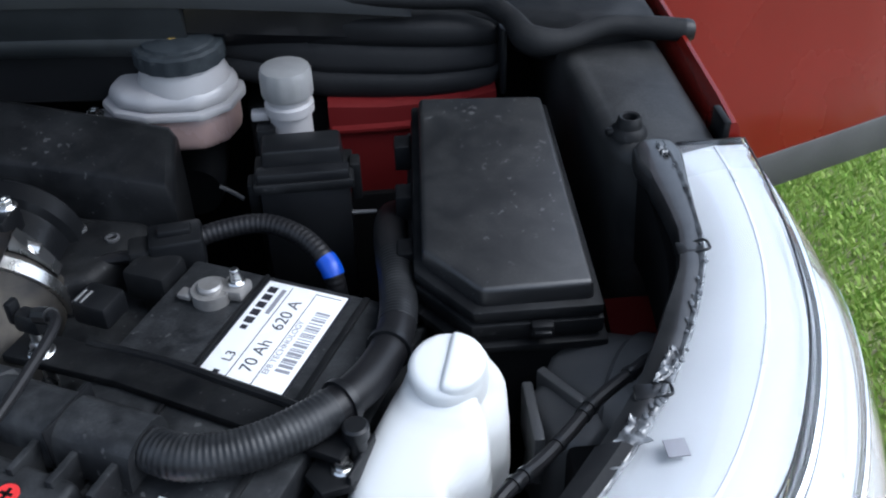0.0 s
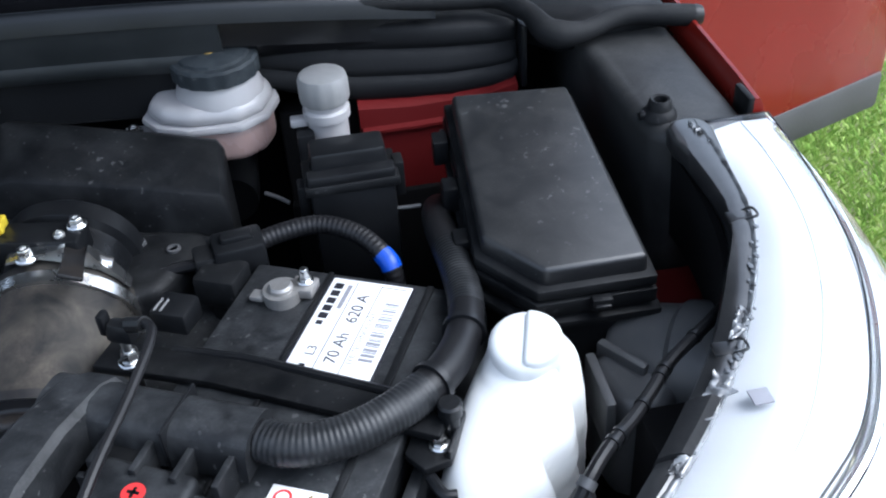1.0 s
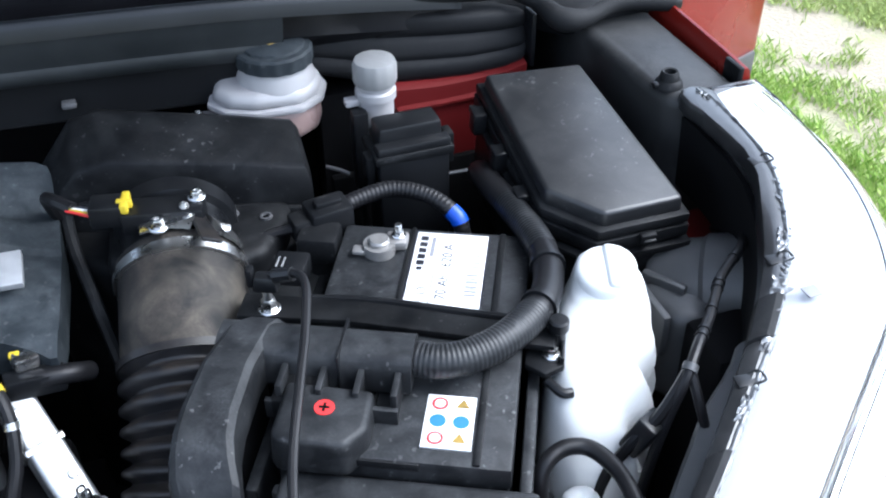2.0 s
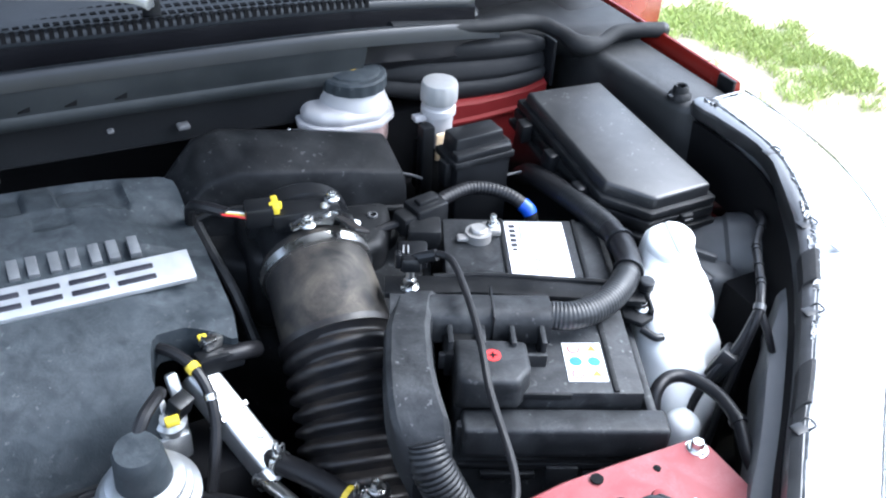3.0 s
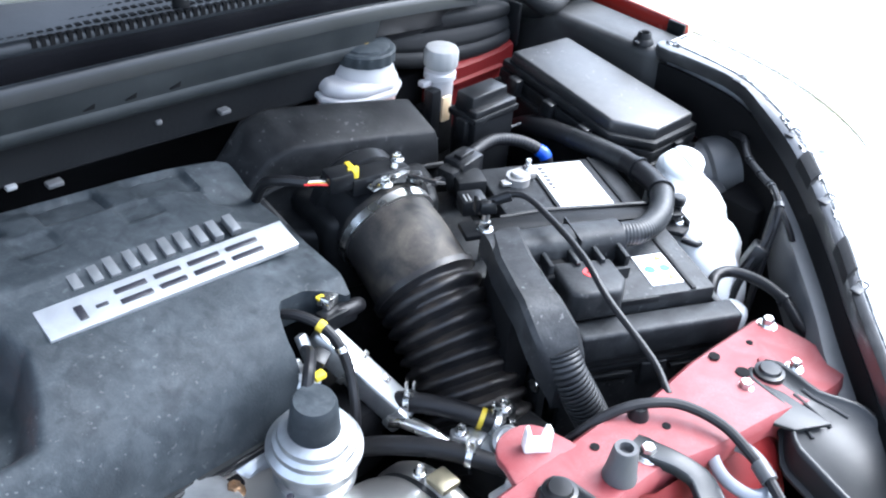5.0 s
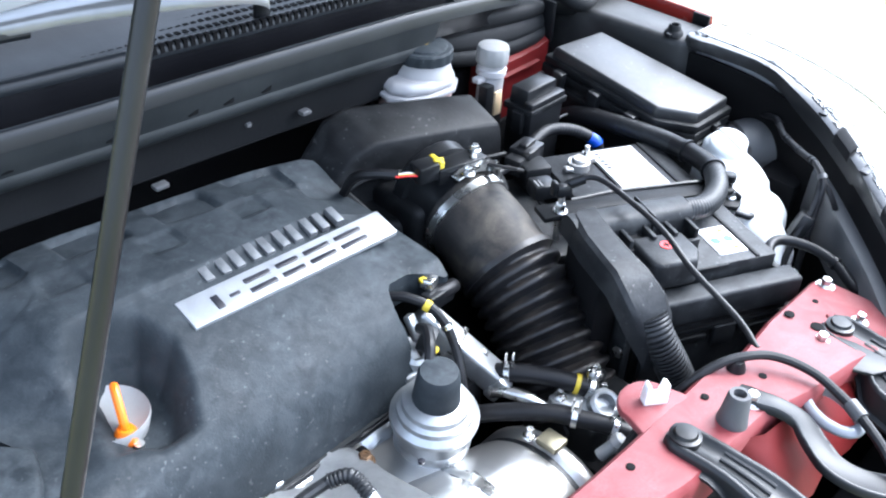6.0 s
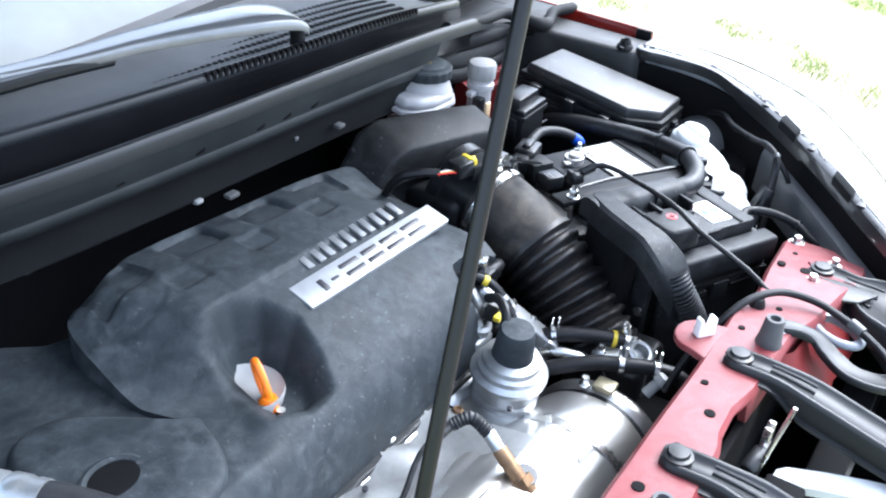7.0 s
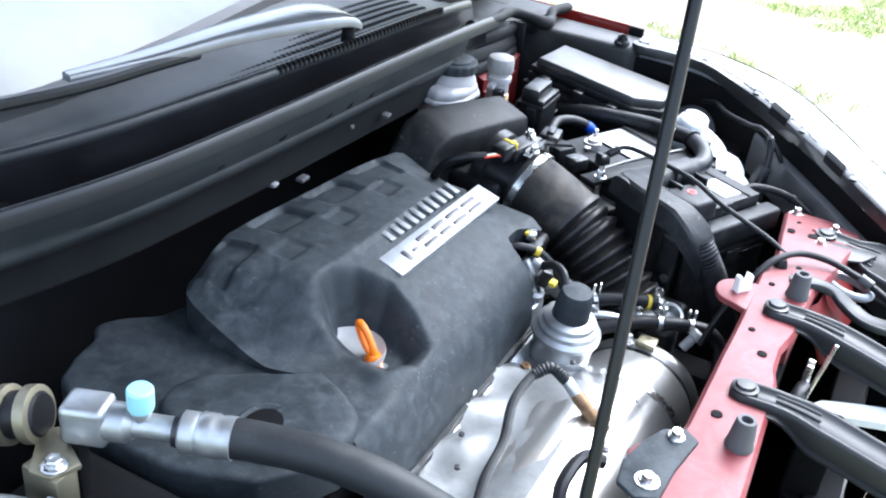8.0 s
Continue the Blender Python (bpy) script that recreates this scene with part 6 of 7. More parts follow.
def engine_cover():
    t = thing("engine_cover", (-0.63, 0.64, 0.9), "dusty dark grey plastic engine cover with a silver badge", "engine cover")
    step = 0.0036
    xs = np.arange(-0.970, -0.340, step)
    ys = np.arange(0.482, 0.802, step)
    verts, index, faces = [], {}, []
    for i, x in enumerate(xs):
        for j, y in enumerate(ys):
            left, right = interp(y, LEFT_EDGE)[0], interp(y, RIGHT_EDGE)[0]
            # bay beside the hose where the cover is cut away
            cut = interp(x, NOTCH)[0]
            if left <= x <= right and y <= interp(x, REAR_EDGE)[0] and not (x > -0.478 and y < cut):
                index[i, j] = len(verts)
                verts.append((x, y, cover_height(x, y)))
    for i in range(len(xs) - 1):
        for j in range(len(ys) - 1):
            q = [(i, j), (i + 1, j), (i + 1, j + 1), (i, j + 1)]
            if all(k in index for k in q):
                faces.append([index[k] for k in q])
    me = bpy.data.meshes.new("panel")
    me.from_pydata([tuple(v) for v in verts], [], faces)
    bm = bmesh.new()
    bm.from_mesh(me)
    bpy.data.meshes.remove(me)
    rim = [e for e in bm.edges if len(e.link_faces) == 1]
    ring = [(interp(y, LEFT_EDGE)[0], y) for y in ys if y < 0.785] + [(x, interp(x, REAR_EDGE)[0]) for x in np.arange(-0.80, -0.390, 0.005)] + [(interp(y, RIGHT_EDGE)[0], y) for y in ys[::-1] if 0.517 < y < 0.762]
    ring += [(x, interp(x, NOTCH)[0]) for x in np.arange(-0.385, -0.478, -0.003)] + [(-0.478, y) for y in np.arange(0.518, 0.482, -0.004)]
    ring = np.array(ring)
    for v in {v for e in rim for v in e.verts}:
        d = np.hypot(ring[:, 0] - v.co.x, ring[:, 1] - v.co.y)
        k = int(np.argmin(d))
        a, b = ring[max(k - 1, 0)], ring[min(k + 1, len(ring) - 1)]
        ab = b - a
        f = min(max(((v.co.x - a[0]) * ab[0] + (v.co.y - a[1]) * ab[1]) / max(ab @ ab, 1e-9), 0), 1)
        q = a + f * ab
        if math.hypot(q[0] - v.co.x, q[1] - v.co.y) < 0.008 and v.co.y > 0.487:
            v.co = (q[0], q[1], cover_height(q[0], q[1]))
    down = bmesh.ops.extrude_edge_only(bm, edges=rim)
    for v in [g for g in down["geom"] if isinstance(g, bmesh.types.BMVert)]:
        v.co.z -= 0.006 if v.co.y < 0.4845 and v.co.x < -0.49 else 0.035
    part("panel", bm, COVER, t, sharp=50)
    part("front_lip", tube([(x, 0.4805, cover_height(x, 0.482) - 0.005) for x in np.arange(-0.86, -0.485, 0.02)], 0.0048, 8, 2), RUBBER, t, "dark rubber edge of the cover")
    # badge: a silver plate with dark plain marks, and grey plain marks above it
    a, b, c = Vector((-0.671, 0.594, 1.0235)), Vector((-0.408, 0.588, 1.0175)), Vector((-0.673, 0.628, 1.033))
    ex, ey = (b - a).normalized(), (c - a).normalized()
    ez = ex.cross(ey).normalized()
    ey = ez.cross(ex)
    m = Matrix(((ex.x, ey.x, ez.x, a.x), (ex.y, ey.y, ez.y, a.y), (ex.z, ey.z, ez.z, a.z), (0, 0, 0, 1)))
    badge = part("badge", box((0.0, 0.0, -0.004), (0.262, 0.036, 0.0035), 0.001, m), SILVER, t, "brushed silver badge plate")
    def mark(name, x0, x1, y0, y1, z0, z1, mat, parent, label=""):
        return part(name, box((x0, y0, z0), (x1, y1, z1), 0.0008, m), mat, parent, label)

    mark("dark_mark", 0.032, 0.040, 0.008, 0.025, 0.003, 0.0047, INK, badge)
    mark("dark_mark", 0.050, 0.062, 0.0145, 0.0185, 0.003, 0.0047, INK, badge)
    for x0, x1 in ((0.072, 0.104), (0.112, 0.140), (0.148, 0.182), (0.190, 0.226)):
        mark("dark_mark", x0, x1, 0.0085, 0.0145, 0.003, 0.0047, INK, badge)
        mark("dark_mark", x0, x1, 0.0215, 0.0275, 0.003, 0.0047, INK, badge)
    for k in range(5):
        x0 = 0.042 + 0.037 * k
        for a, b in ((0.0, 0.010), (0.020, 0.030)):
            mark("grey_mark", x0 + a, x0 + b, 0.043, 0.066, -0.004, 0.0045, LETTER, t, "raised grey moulded bar")
    # Filler blocks under the cover, near-black in place of the unlit void.
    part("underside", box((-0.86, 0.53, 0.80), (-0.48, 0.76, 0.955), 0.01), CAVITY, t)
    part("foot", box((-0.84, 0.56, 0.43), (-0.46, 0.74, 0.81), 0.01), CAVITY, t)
    return t


engine_cover()


def dipstick():
    t = thing("dipstick", (-0.772, 0.573, 0.96), "bright orange oil dipstick handle in a white collar", "dipstick")
    part("collar", lathe([(0.024, 0.935), (0.034, 0.958), (0.038, 0.977), (0.0370, 0.981), (0.033, 0.977), (0.018, 0.972), (0.008, 0.972)], 30, pose(-0.768, 0.598, 0)), COLLAR, t, "white funnel-shaped tube collar")
    part("plug", lathe([(0.006, 0.958), (0.0105, 0.968), (0.0105, 0.975), (0.007, 0.981)], 16, pose(-0.767, 0.571, 0)), ORANGE, t)
    base, lean = Vector((-0.767, 0.571, 0.976)), Vector((0.010, 0.030, 0.036)).normalized()
    ring = []
    for k in range(17):
        a = 2 * math.pi * k / 16 - math.pi / 2
        ring.append(base + lean * (0.022 + 0.020 * math.sin(a)) + Vector((0.35, 0.72, -0.6)) * 0.0075 * math.cos(a))
    part("handle", tube(ring, 0.0042, 10, 3), ORANGE, t)
    part("tip", lathe([(0.004, 0.958), (0.005, 0.966)], 10, pose(-0.762, 0.560, 0)), STEEL, t)
    return t


dipstick()


def lower_cover():
    t = thing("lower_engine_cover", (-0.92, 0.66, 0.85), "dark grey lower engine cover with a raised round rim", "engine cover")
    out = [(-0.80, 0.79), (-0.848, 0.806), (-0.875, 0.835), (-0.893, 0.846), (-0.906, 0.848), (-0.92, 0.832), (-0.955, 0.826), (-0.99, 0.812), (-1.03, 0.74), (-1.03, 0.64), (-1.0, 0.56), (-0.96, 0.53), (-0.918, 0.512), (-0.892, 0.532), (-0.80, 0.57)]
    part("plate", prism(out, 0.93, 0.983, 0.010, seg=3), COVER, t)
    ring = [(-0.838, 0.592), (-0.862, 0.622), (-0.888, 0.660), (-0.918, 0.694), (-0.948, 0.704), (-0.976, 0.694), (-0.990, 0.665), (-0.992, 0.620), (-0.975, 0.565), (-0.945, 0.528), (-0.912, 0.512), (-0.880, 0.520), (-0.856, 0.548)]
    ring = smooth_line([(x, y, 0.0) for x, y in ring + ring[:1]], 4)[:-1]
    mid = sum(ring, Vector()) / len(ring)
    bulge = []
    for z, r in ((0.970, 1.0), (0.982, 1.0), (0.988, 0.99), (0.992, 0.965), (0.9945, 0.92), (0.9955, 0.84), (0.9955, 0.5), (0.9955, 0.02)):
        bulge.append([(mid.x + (q.x - mid.x) * r, mid.y + (q.y - mid.y) * r, z) for q in ring])
    part("hump", loft(bulge), COVER, t, "rounded hump over an opening", sharp=80)
    part("opening", loft([[(-0.945 + 0.026 * r * math.cos(a), 0.592 + 0.020 * r * math.sin(a), z) for a in [2 * math.pi * k / 24 for k in range(24)]] for z, r in ((0.975, 1.0), (0.9965, 0.95), (0.9968, 0.5), (0.9968, 0.02))]), CAVITY, t, "dark opening")
    part("opening_rim", tube([(-0.945 + 0.029 * math.cos(a), 0.592 + 0.023 * math.sin(a), 0.994) for a in [radians(d) for d in range(0, 181, 15)]], 0.005, 8, 2), COVER, t)
    part("foot", box((-0.98, 0.52, 0.43), (-0.85, 0.78, 0.925), 0.01), CAVITY, t)
    return t


lower_cover()


def cylinder_head():
    t = thing("cylinder_head", (-0.66, 0.50, 0.80), "edge of the cast aluminium cylinder head below the cover", "engine part")
    xs = np.linspace(-0.84, -0.49, 60)
    ledge, gasket_ = [], []
    for x in xs:
        w = 0.004 * noise.noise((x * 22, 0.2, 5.0)) + 0.003 * noise.noise((x * 60, 0.9, 5.0))
        dip = 0.012 * max(0.0, math.sin(x * 52)) ** 3
        ledge.append([(x, 0.468 + w, 0.84), (x, 0.468 + w, 0.886 - dip), (x, 0.474 + w, 0.891 - dip), (x, 0.490, 0.893), (x, 0.512, 0.896), (x, 0.53, 0.896), (x, 0.53, 0.84)])
        gasket_.append([(x, 0.478 - w, 0.8965), (x, 0.478 - w, 0.8995 + 0.4 * w), (x, 0.515, 0.902), (x, 0.515, 0.898)])
    part("casting", loft(ledge), ALU, t, sharp=50)
    part("sheet_edge", loft(gasket_), BRACKET, t, "thin bent sheet edge", sharp=60)
    for x, y in ((-0.548, 0.500), (-0.668, 0.492)):
        part("boss", lathe([(0.013, 0.86), (0.0125, 0.897), (0.011, 0.900)], 18, pose(x, y, 0)), ALU, t)
        part("bolt", hex_bolt((x, y, 0.900), 0.0105, 0.011), STEEL, t)
    # Near-black blocks on the casting's edge imitate shaded gaps.
    for x in (-0.58, -0.635, -0.70, -0.78):
        part("gap", box((x - 0.014, 0.462, 0.872), (x + 0.014, 0.476, 0.887), 0.003), CAVITY, t, "near-black block imitating a shaded gap in the casting")
    part("foot", box((-0.82, 0.48, 0.43), (-0.50, 0.53, 0.85), 0.006), CAVITY, t)
    return t


cylinder_head()


def catalyst():
    t = thing("heat_shield", (-0.66, 0.36, 0.75), "dull silver metal heat shield bulging over the catalyst", "heat shield")
    ax = [(-1.02, 0.365, 0.795, 0.070), (-0.95, 0.363, 0.800, 0.092), (-0.86, 0.360, 0.806, 0.100), (-0.74, 0.356, 0.812, 0.104), (-0.64, 0.352, 0.814, 0.105), (-0.57, 0.346, 0.808, 0.098), (-0.505, 0.342, 0.803, 0.092),
          (-0.462, 0.340, 0.800, 0.0905), (-0.450, 0.339, 0.799, 0.088), (-0.444, 0.339, 0.799, 0.084), (-0.440, 0.339, 0.799, 0.0835), (-0.437, 0.339, 0.799, 0.090), (-0.424, 0.338, 0.798, 0.0915), (-0.417, 0.338, 0.798, 0.088), (-0.412, 0.338, 0.797, 0.076), (-0.409, 0.338, 0.797, 0.04), (-0.408, 0.338, 0.797, 0.01)]
    apron_rings = []
    for x in np.arange(-0.985, -0.505, 0.012):
        wave = 0.0025 * noise.noise((x * 14, 0.4, 2.0)) + 0.0012 * noise.noise((x * 45, 1.4, 2.0))
        apron_rings.append([(x, 0.400, 0.880 + wave), (x, 0.440, 0.884 + wave), (x, 0.466, 0.880 - wave), (x, 0.484, 0.886 + 2 * wave), (x, 0.484, 0.884 + 2 * wave), (x, 0.466, 0.878 - wave), (x, 0.440, 0.882 + wave), (x, 0.400, 0.878 + wave)])
    part("flange", loft(apron_rings), SHIELD, t, "wavy rear flange of the shield", sharp=60)
    rings = []
    for x, y, z, r in ax:
        ring = []
        for k in range(88):
            a = 2 * math.pi * k / 88
            rr = r * (1 + 0.03 * noise.noise((x * 9, math.cos(a) * 1.5, math.sin(a) * 1.5)))
            for low in (1.18, 1.62, 2.05):
                rr -= 0.0022 * smoothstep(0.11, 0.03, abs(a - low)) * smoothstep(-0.95, -0.86, x) * smoothstep(-0.49, -0.55, x)
            ring.append((x, y + rr * math.cos(a), z + rr * math.sin(a)))
        rings.append(ring)
    part("shell", loft(rings), SHIELD, t, sharp=80)
    part("groove_band", ring_band((-0.442, 0.339, 0.799), (1, 0, 0), 0.0838, 0.006, 0.002, 44), BRACKET, t, "dark clamp band in the groove")
    part("lug", box((-0.440, 0.326, 0.888), (-0.416, 0.352, 0.897), 0.003), GOLD, t, "yellowed clamp lug")
    part("lug_bolt", hex_bolt((-0.436, 0.362, 0.888), 0.0075, 0.012), STEEL, t)
    part("band", ring_band((-0.52, 0.343, 0.804), (1, 0.05, 0.08), 0.0935, 0.012, 0.003, 44), STEEL, t, "rolled seam band")
    # sheet metal skirt that runs back under the cover
    sk = []
    for x in np.linspace(-1.0, -0.585, 40):
        top, low = [], []
        for y in np.linspace(0.355, 0.505, 12):
            f = (y - 0.355) / 0.15
            z = 0.917 - 0.012 * smoothstep(0.0, 0.5, f) - 0.014 * f + 0.012 * noise.noise((x * 14, y * 16, 3.1)) * smoothstep(0.1, 0.5, f) + 0.006 * math.sin((x + 0.6 * y) * 75) * smoothstep(0.5, 0.8, f)
            top.append((x, y, z))
            low.append((x, y, z - 0.003))
        sk.append(top + low[::-1])
    part("skirt", loft(sk), ALU, t, "dull folded skirt of the shield", sharp=80)
    part("lower_pipe", lathe([(0.05, 0.43), (0.05, 0.76)], 24, pose(-0.70, 0.355, 0)), SHIELD, t)
    for x, y in ((-0.80, 0.44), (-0.75, 0.46), (-0.69, 0.31), (-0.56, 0.40)):
        part("vent_hole", lathe([(0.0035, 0.0), (0.0035, 0.003), (0.0025, 0.0032)], 12, pose(x, y, 0.905 if y > 0.4 else 0.913)), INK, t, "small dark hole")
    part("nut", hex_bolt((-0.585, 0.452, 0.893), 0.0105, 0.011), BRASS, t, "rusty brown nut")
    part("hole", lathe([(0.014, 0.0), (0.014, 0.004), (0.011, 0.004)], 24, along((-0.645, 0.335, 0.917), (-0.645, 0.325, 0.99))), INK, t, "dark hole round the sensor")
    return t


catalyst()


def oxygen_sensor():
    t = thing("oxygen_sensor", (-0.648, 0.338, 0.92), "brass oxygen sensor with a grey sleeved lead", "sensor")
    a, b = Vector((-0.652, 0.325, 0.905)), Vector((-0.648, 0.385, 0.957))
    m = along(a, b)
    part("body", lathe([(0.0115, 0.0), (0.0115, 0.012), (0.0085, 0.014), (0.0085, 0.05), (0.0075, 0.055)], 18, m), BRASS, t)
    part("hex", lathe([(0.0135, 0.008), (0.0135, 0.018)], 6, m), BRASS, t)
    part("neck", lathe([(0.0075, 0.05), (0.0075, 0.072), (0.006, 0.078)], 16, m), STEEL, t)
    p = a + (b - a).normalized() * 0.074
    part("lead", tube([p, p + Vector((-0.004, 0.02, 0.012)), (-0.667, 0.415, 0.958), (-0.715, 0.418, 0.950), (-0.765, 0.405, 0.935), (-0.82, 0.40, 0.93), (-0.865, 0.39, 0.918)], 0.0058, 10, 8), CONDUIT, t)
    part("sleeve", tube([p, p + Vector((-0.004, 0.02, 0.012)), (-0.667, 0.415, 0.958)], 0.0072, 12, 6, ribs=0.0006, pitch=0.004), CONDUIT, t)
    return t


oxygen_sensor()


def actuator():
    t = thing("vacuum_actuator", (-0.515, 0.435, 0.8), "pale metal vacuum actuator can with a black top", "actuator")
    m = pose(-0.510, 0.430, 0.926, 5, -4, 0)
    part("can", lathe([(0.018, -0.085), (0.028, -0.078), (0.036, -0.064), (0.040, -0.046), (0.0405, -0.034), (0.0385, -0.030), (0.0405, -0.026), (0.0405, -0.012), (0.043, -0.008), (0.046, -0.006), (0.046, -0.001), (0.0425, 0.002), (0.040, 0.004), (0.0395, 0.010), (0.035, 0.013), (0.034, 0.019), (0.029, 0.022), (0.019, 0.024)], 44, m), ALU, t, "stepped pale metal can", sharp=35)
    part("cap", lathe([(0.0250, 0.020), (0.0240, 0.028), (0.0215, 0.056), (0.0190, 0.062), (0.009, 0.0635)], 28, m), COVER, t, "dark plastic top")
    part("pipe", tube([m @ Vector((0.004, 0.016, 0.056)), m @ Vector((0.016, 0.028, 0.066)), m @ Vector((0.03, 0.045, 0.062)), m @ Vector((0.036, 0.06, 0.05))], 0.006, 10), RUBBER, t)
    part("bracket", box((-0.545, 0.40, 0.80), (-0.48, 0.47, 0.82), 0.006), CAVITY, t)
    part("rod", lathe([(0.012, 0.43), (0.012, 0.80)], 14, pose(-0.512, 0.437, 0)), CAVITY, t)
    return t


actuator()


def egr_cluster():
    t = thing("valve_assembly", (-0.44, 0.50, 0.9), "cast aluminium valve with black plugs and yellow marks", "engine part")
    m = along((-0.437, 0.525, 0.958), (-0.388, 0.425, 0.878))
    part("cooler", box((-0.015, -0.014, 0.0), (0.015, 0.014, 0.125), 0.004, m, seg=3), ALU, t)
    part("cooler_rib", box((-0.0165, -0.0155, 0.05), (0.0165, 0.0155, 0.056), 0.001, m), STEEL, t)
    part("cooler_end", box((-0.018, -0.016, 0.112), (0.018, 0.016, 0.13), 0.004, m), ALU, t)
    for x, z in ((-0.006, 0.02), (0.006, 0.085)):
        part("bolt", hex_bolt((0, 0, 0), 0.0045, 0.004, m @ pose(x, 0.0135, z, -90, 0, 0)), STEEL, t)
    part("valve", lathe([(0.014, 0.0), (0.016, 0.008), (0.016, 0.024), (0.012, 0.028), (0.008, 0.027), (0.008, 0.016), (0.0, 0.016)], 22, along((-0.470, 0.502, 0.915), (-0.472, 0.488, 0.965))), ALU, t)
    part("valve_flange", box((-0.495, 0.482, 0.88), (-0.455, 0.508, 0.925), 0.006), ALU, t)
    plug = part("plug", box((-0.022, -0.009, -0.010), (0.026, 0.009, 0.010), 0.003, pose(-0.415, 0.520, 0.970, 0, 8, 8)), BLACK_SMOOTH, t)
    part("plug", box((-0.010, -0.008, -0.012), (0.010, 0.008, 0.012), 0.002, pose(-0.462, 0.488, 0.958, 20, 0, 30)), BLACK_SMOOTH, t)
    part("wire", tube([(-0.462, 0.545, 0.982), (-0.452, 0.53, 0.984), (-0.44, 0.508, 0.978), (-0.434, 0.488, 0.962), (-0.436, 0.468, 0.938), (-0.446, 0.448, 0.912), (-0.456, 0.435, 0.88)], 0.0055, 10), RUBBER, t)
    part("hose_stub", tube([(-0.425, 0.522, 0.972), (-0.405, 0.520, 0.972), (-0.385, 0.523, 0.968), (-0.372, 0.535, 0.955)], 0.0085, 12), RUBBER, t)
    part("silver_plug", box((-0.010, -0.007, -0.006), (0.010, 0.007, 0.006), 0.002, pose(-0.417, 0.530, 0.986, 0, 10, 20)), STEEL, t)
    part("fork", box((-0.006, -0.005, -0.03), (0.006, 0.005, 0.012), 0.003, pose(-0.460, 0.512, 0.962, -30, 0, 10)), ALU, t)
    part("fork", box((-0.006, -0.006, -0.03), (0.006, 0.006, 0.008), 0.003, pose(-0.478, 0.502, 0.95, -30, 0, 10)), ALU, t)
    for p, s in (((-0.424, 0.533, 0.991), 0.0030), ((-0.474, 0.470, 0.960), 0.0045)):
        part("yellow_mark", box((p[0] - s * 1.4, p[1] - s, p[2] - s * .7), (p[0] + s * 1.4, p[1] + s, p[2] + s * .7), 0.001), YELLOW, t, "yellow paint mark")
    part("band", ring_band((-0.434, 0.486, 0.960), (0.0, -0.6, -0.8), 0.0055, 0.006, 0.0012, 14), STEEL, t)
    part("band", ring_band((-0.441, 0.509, 0.9785), (0.3, -0.8, -0.3), 0.0055, 0.007, 0.0012, 14), YELLOW, t, "yellow tape band")
    part("block", box((-0.50, 0.45, 0.80), (-0.40, 0.53, 0.895), 0.01), CAVITY, t)
    part("foot", box((-0.49, 0.46, 0.43), (-0.41, 0.52, 0.81), 0.006), CAVITY, t)
    return t


egr_cluster()


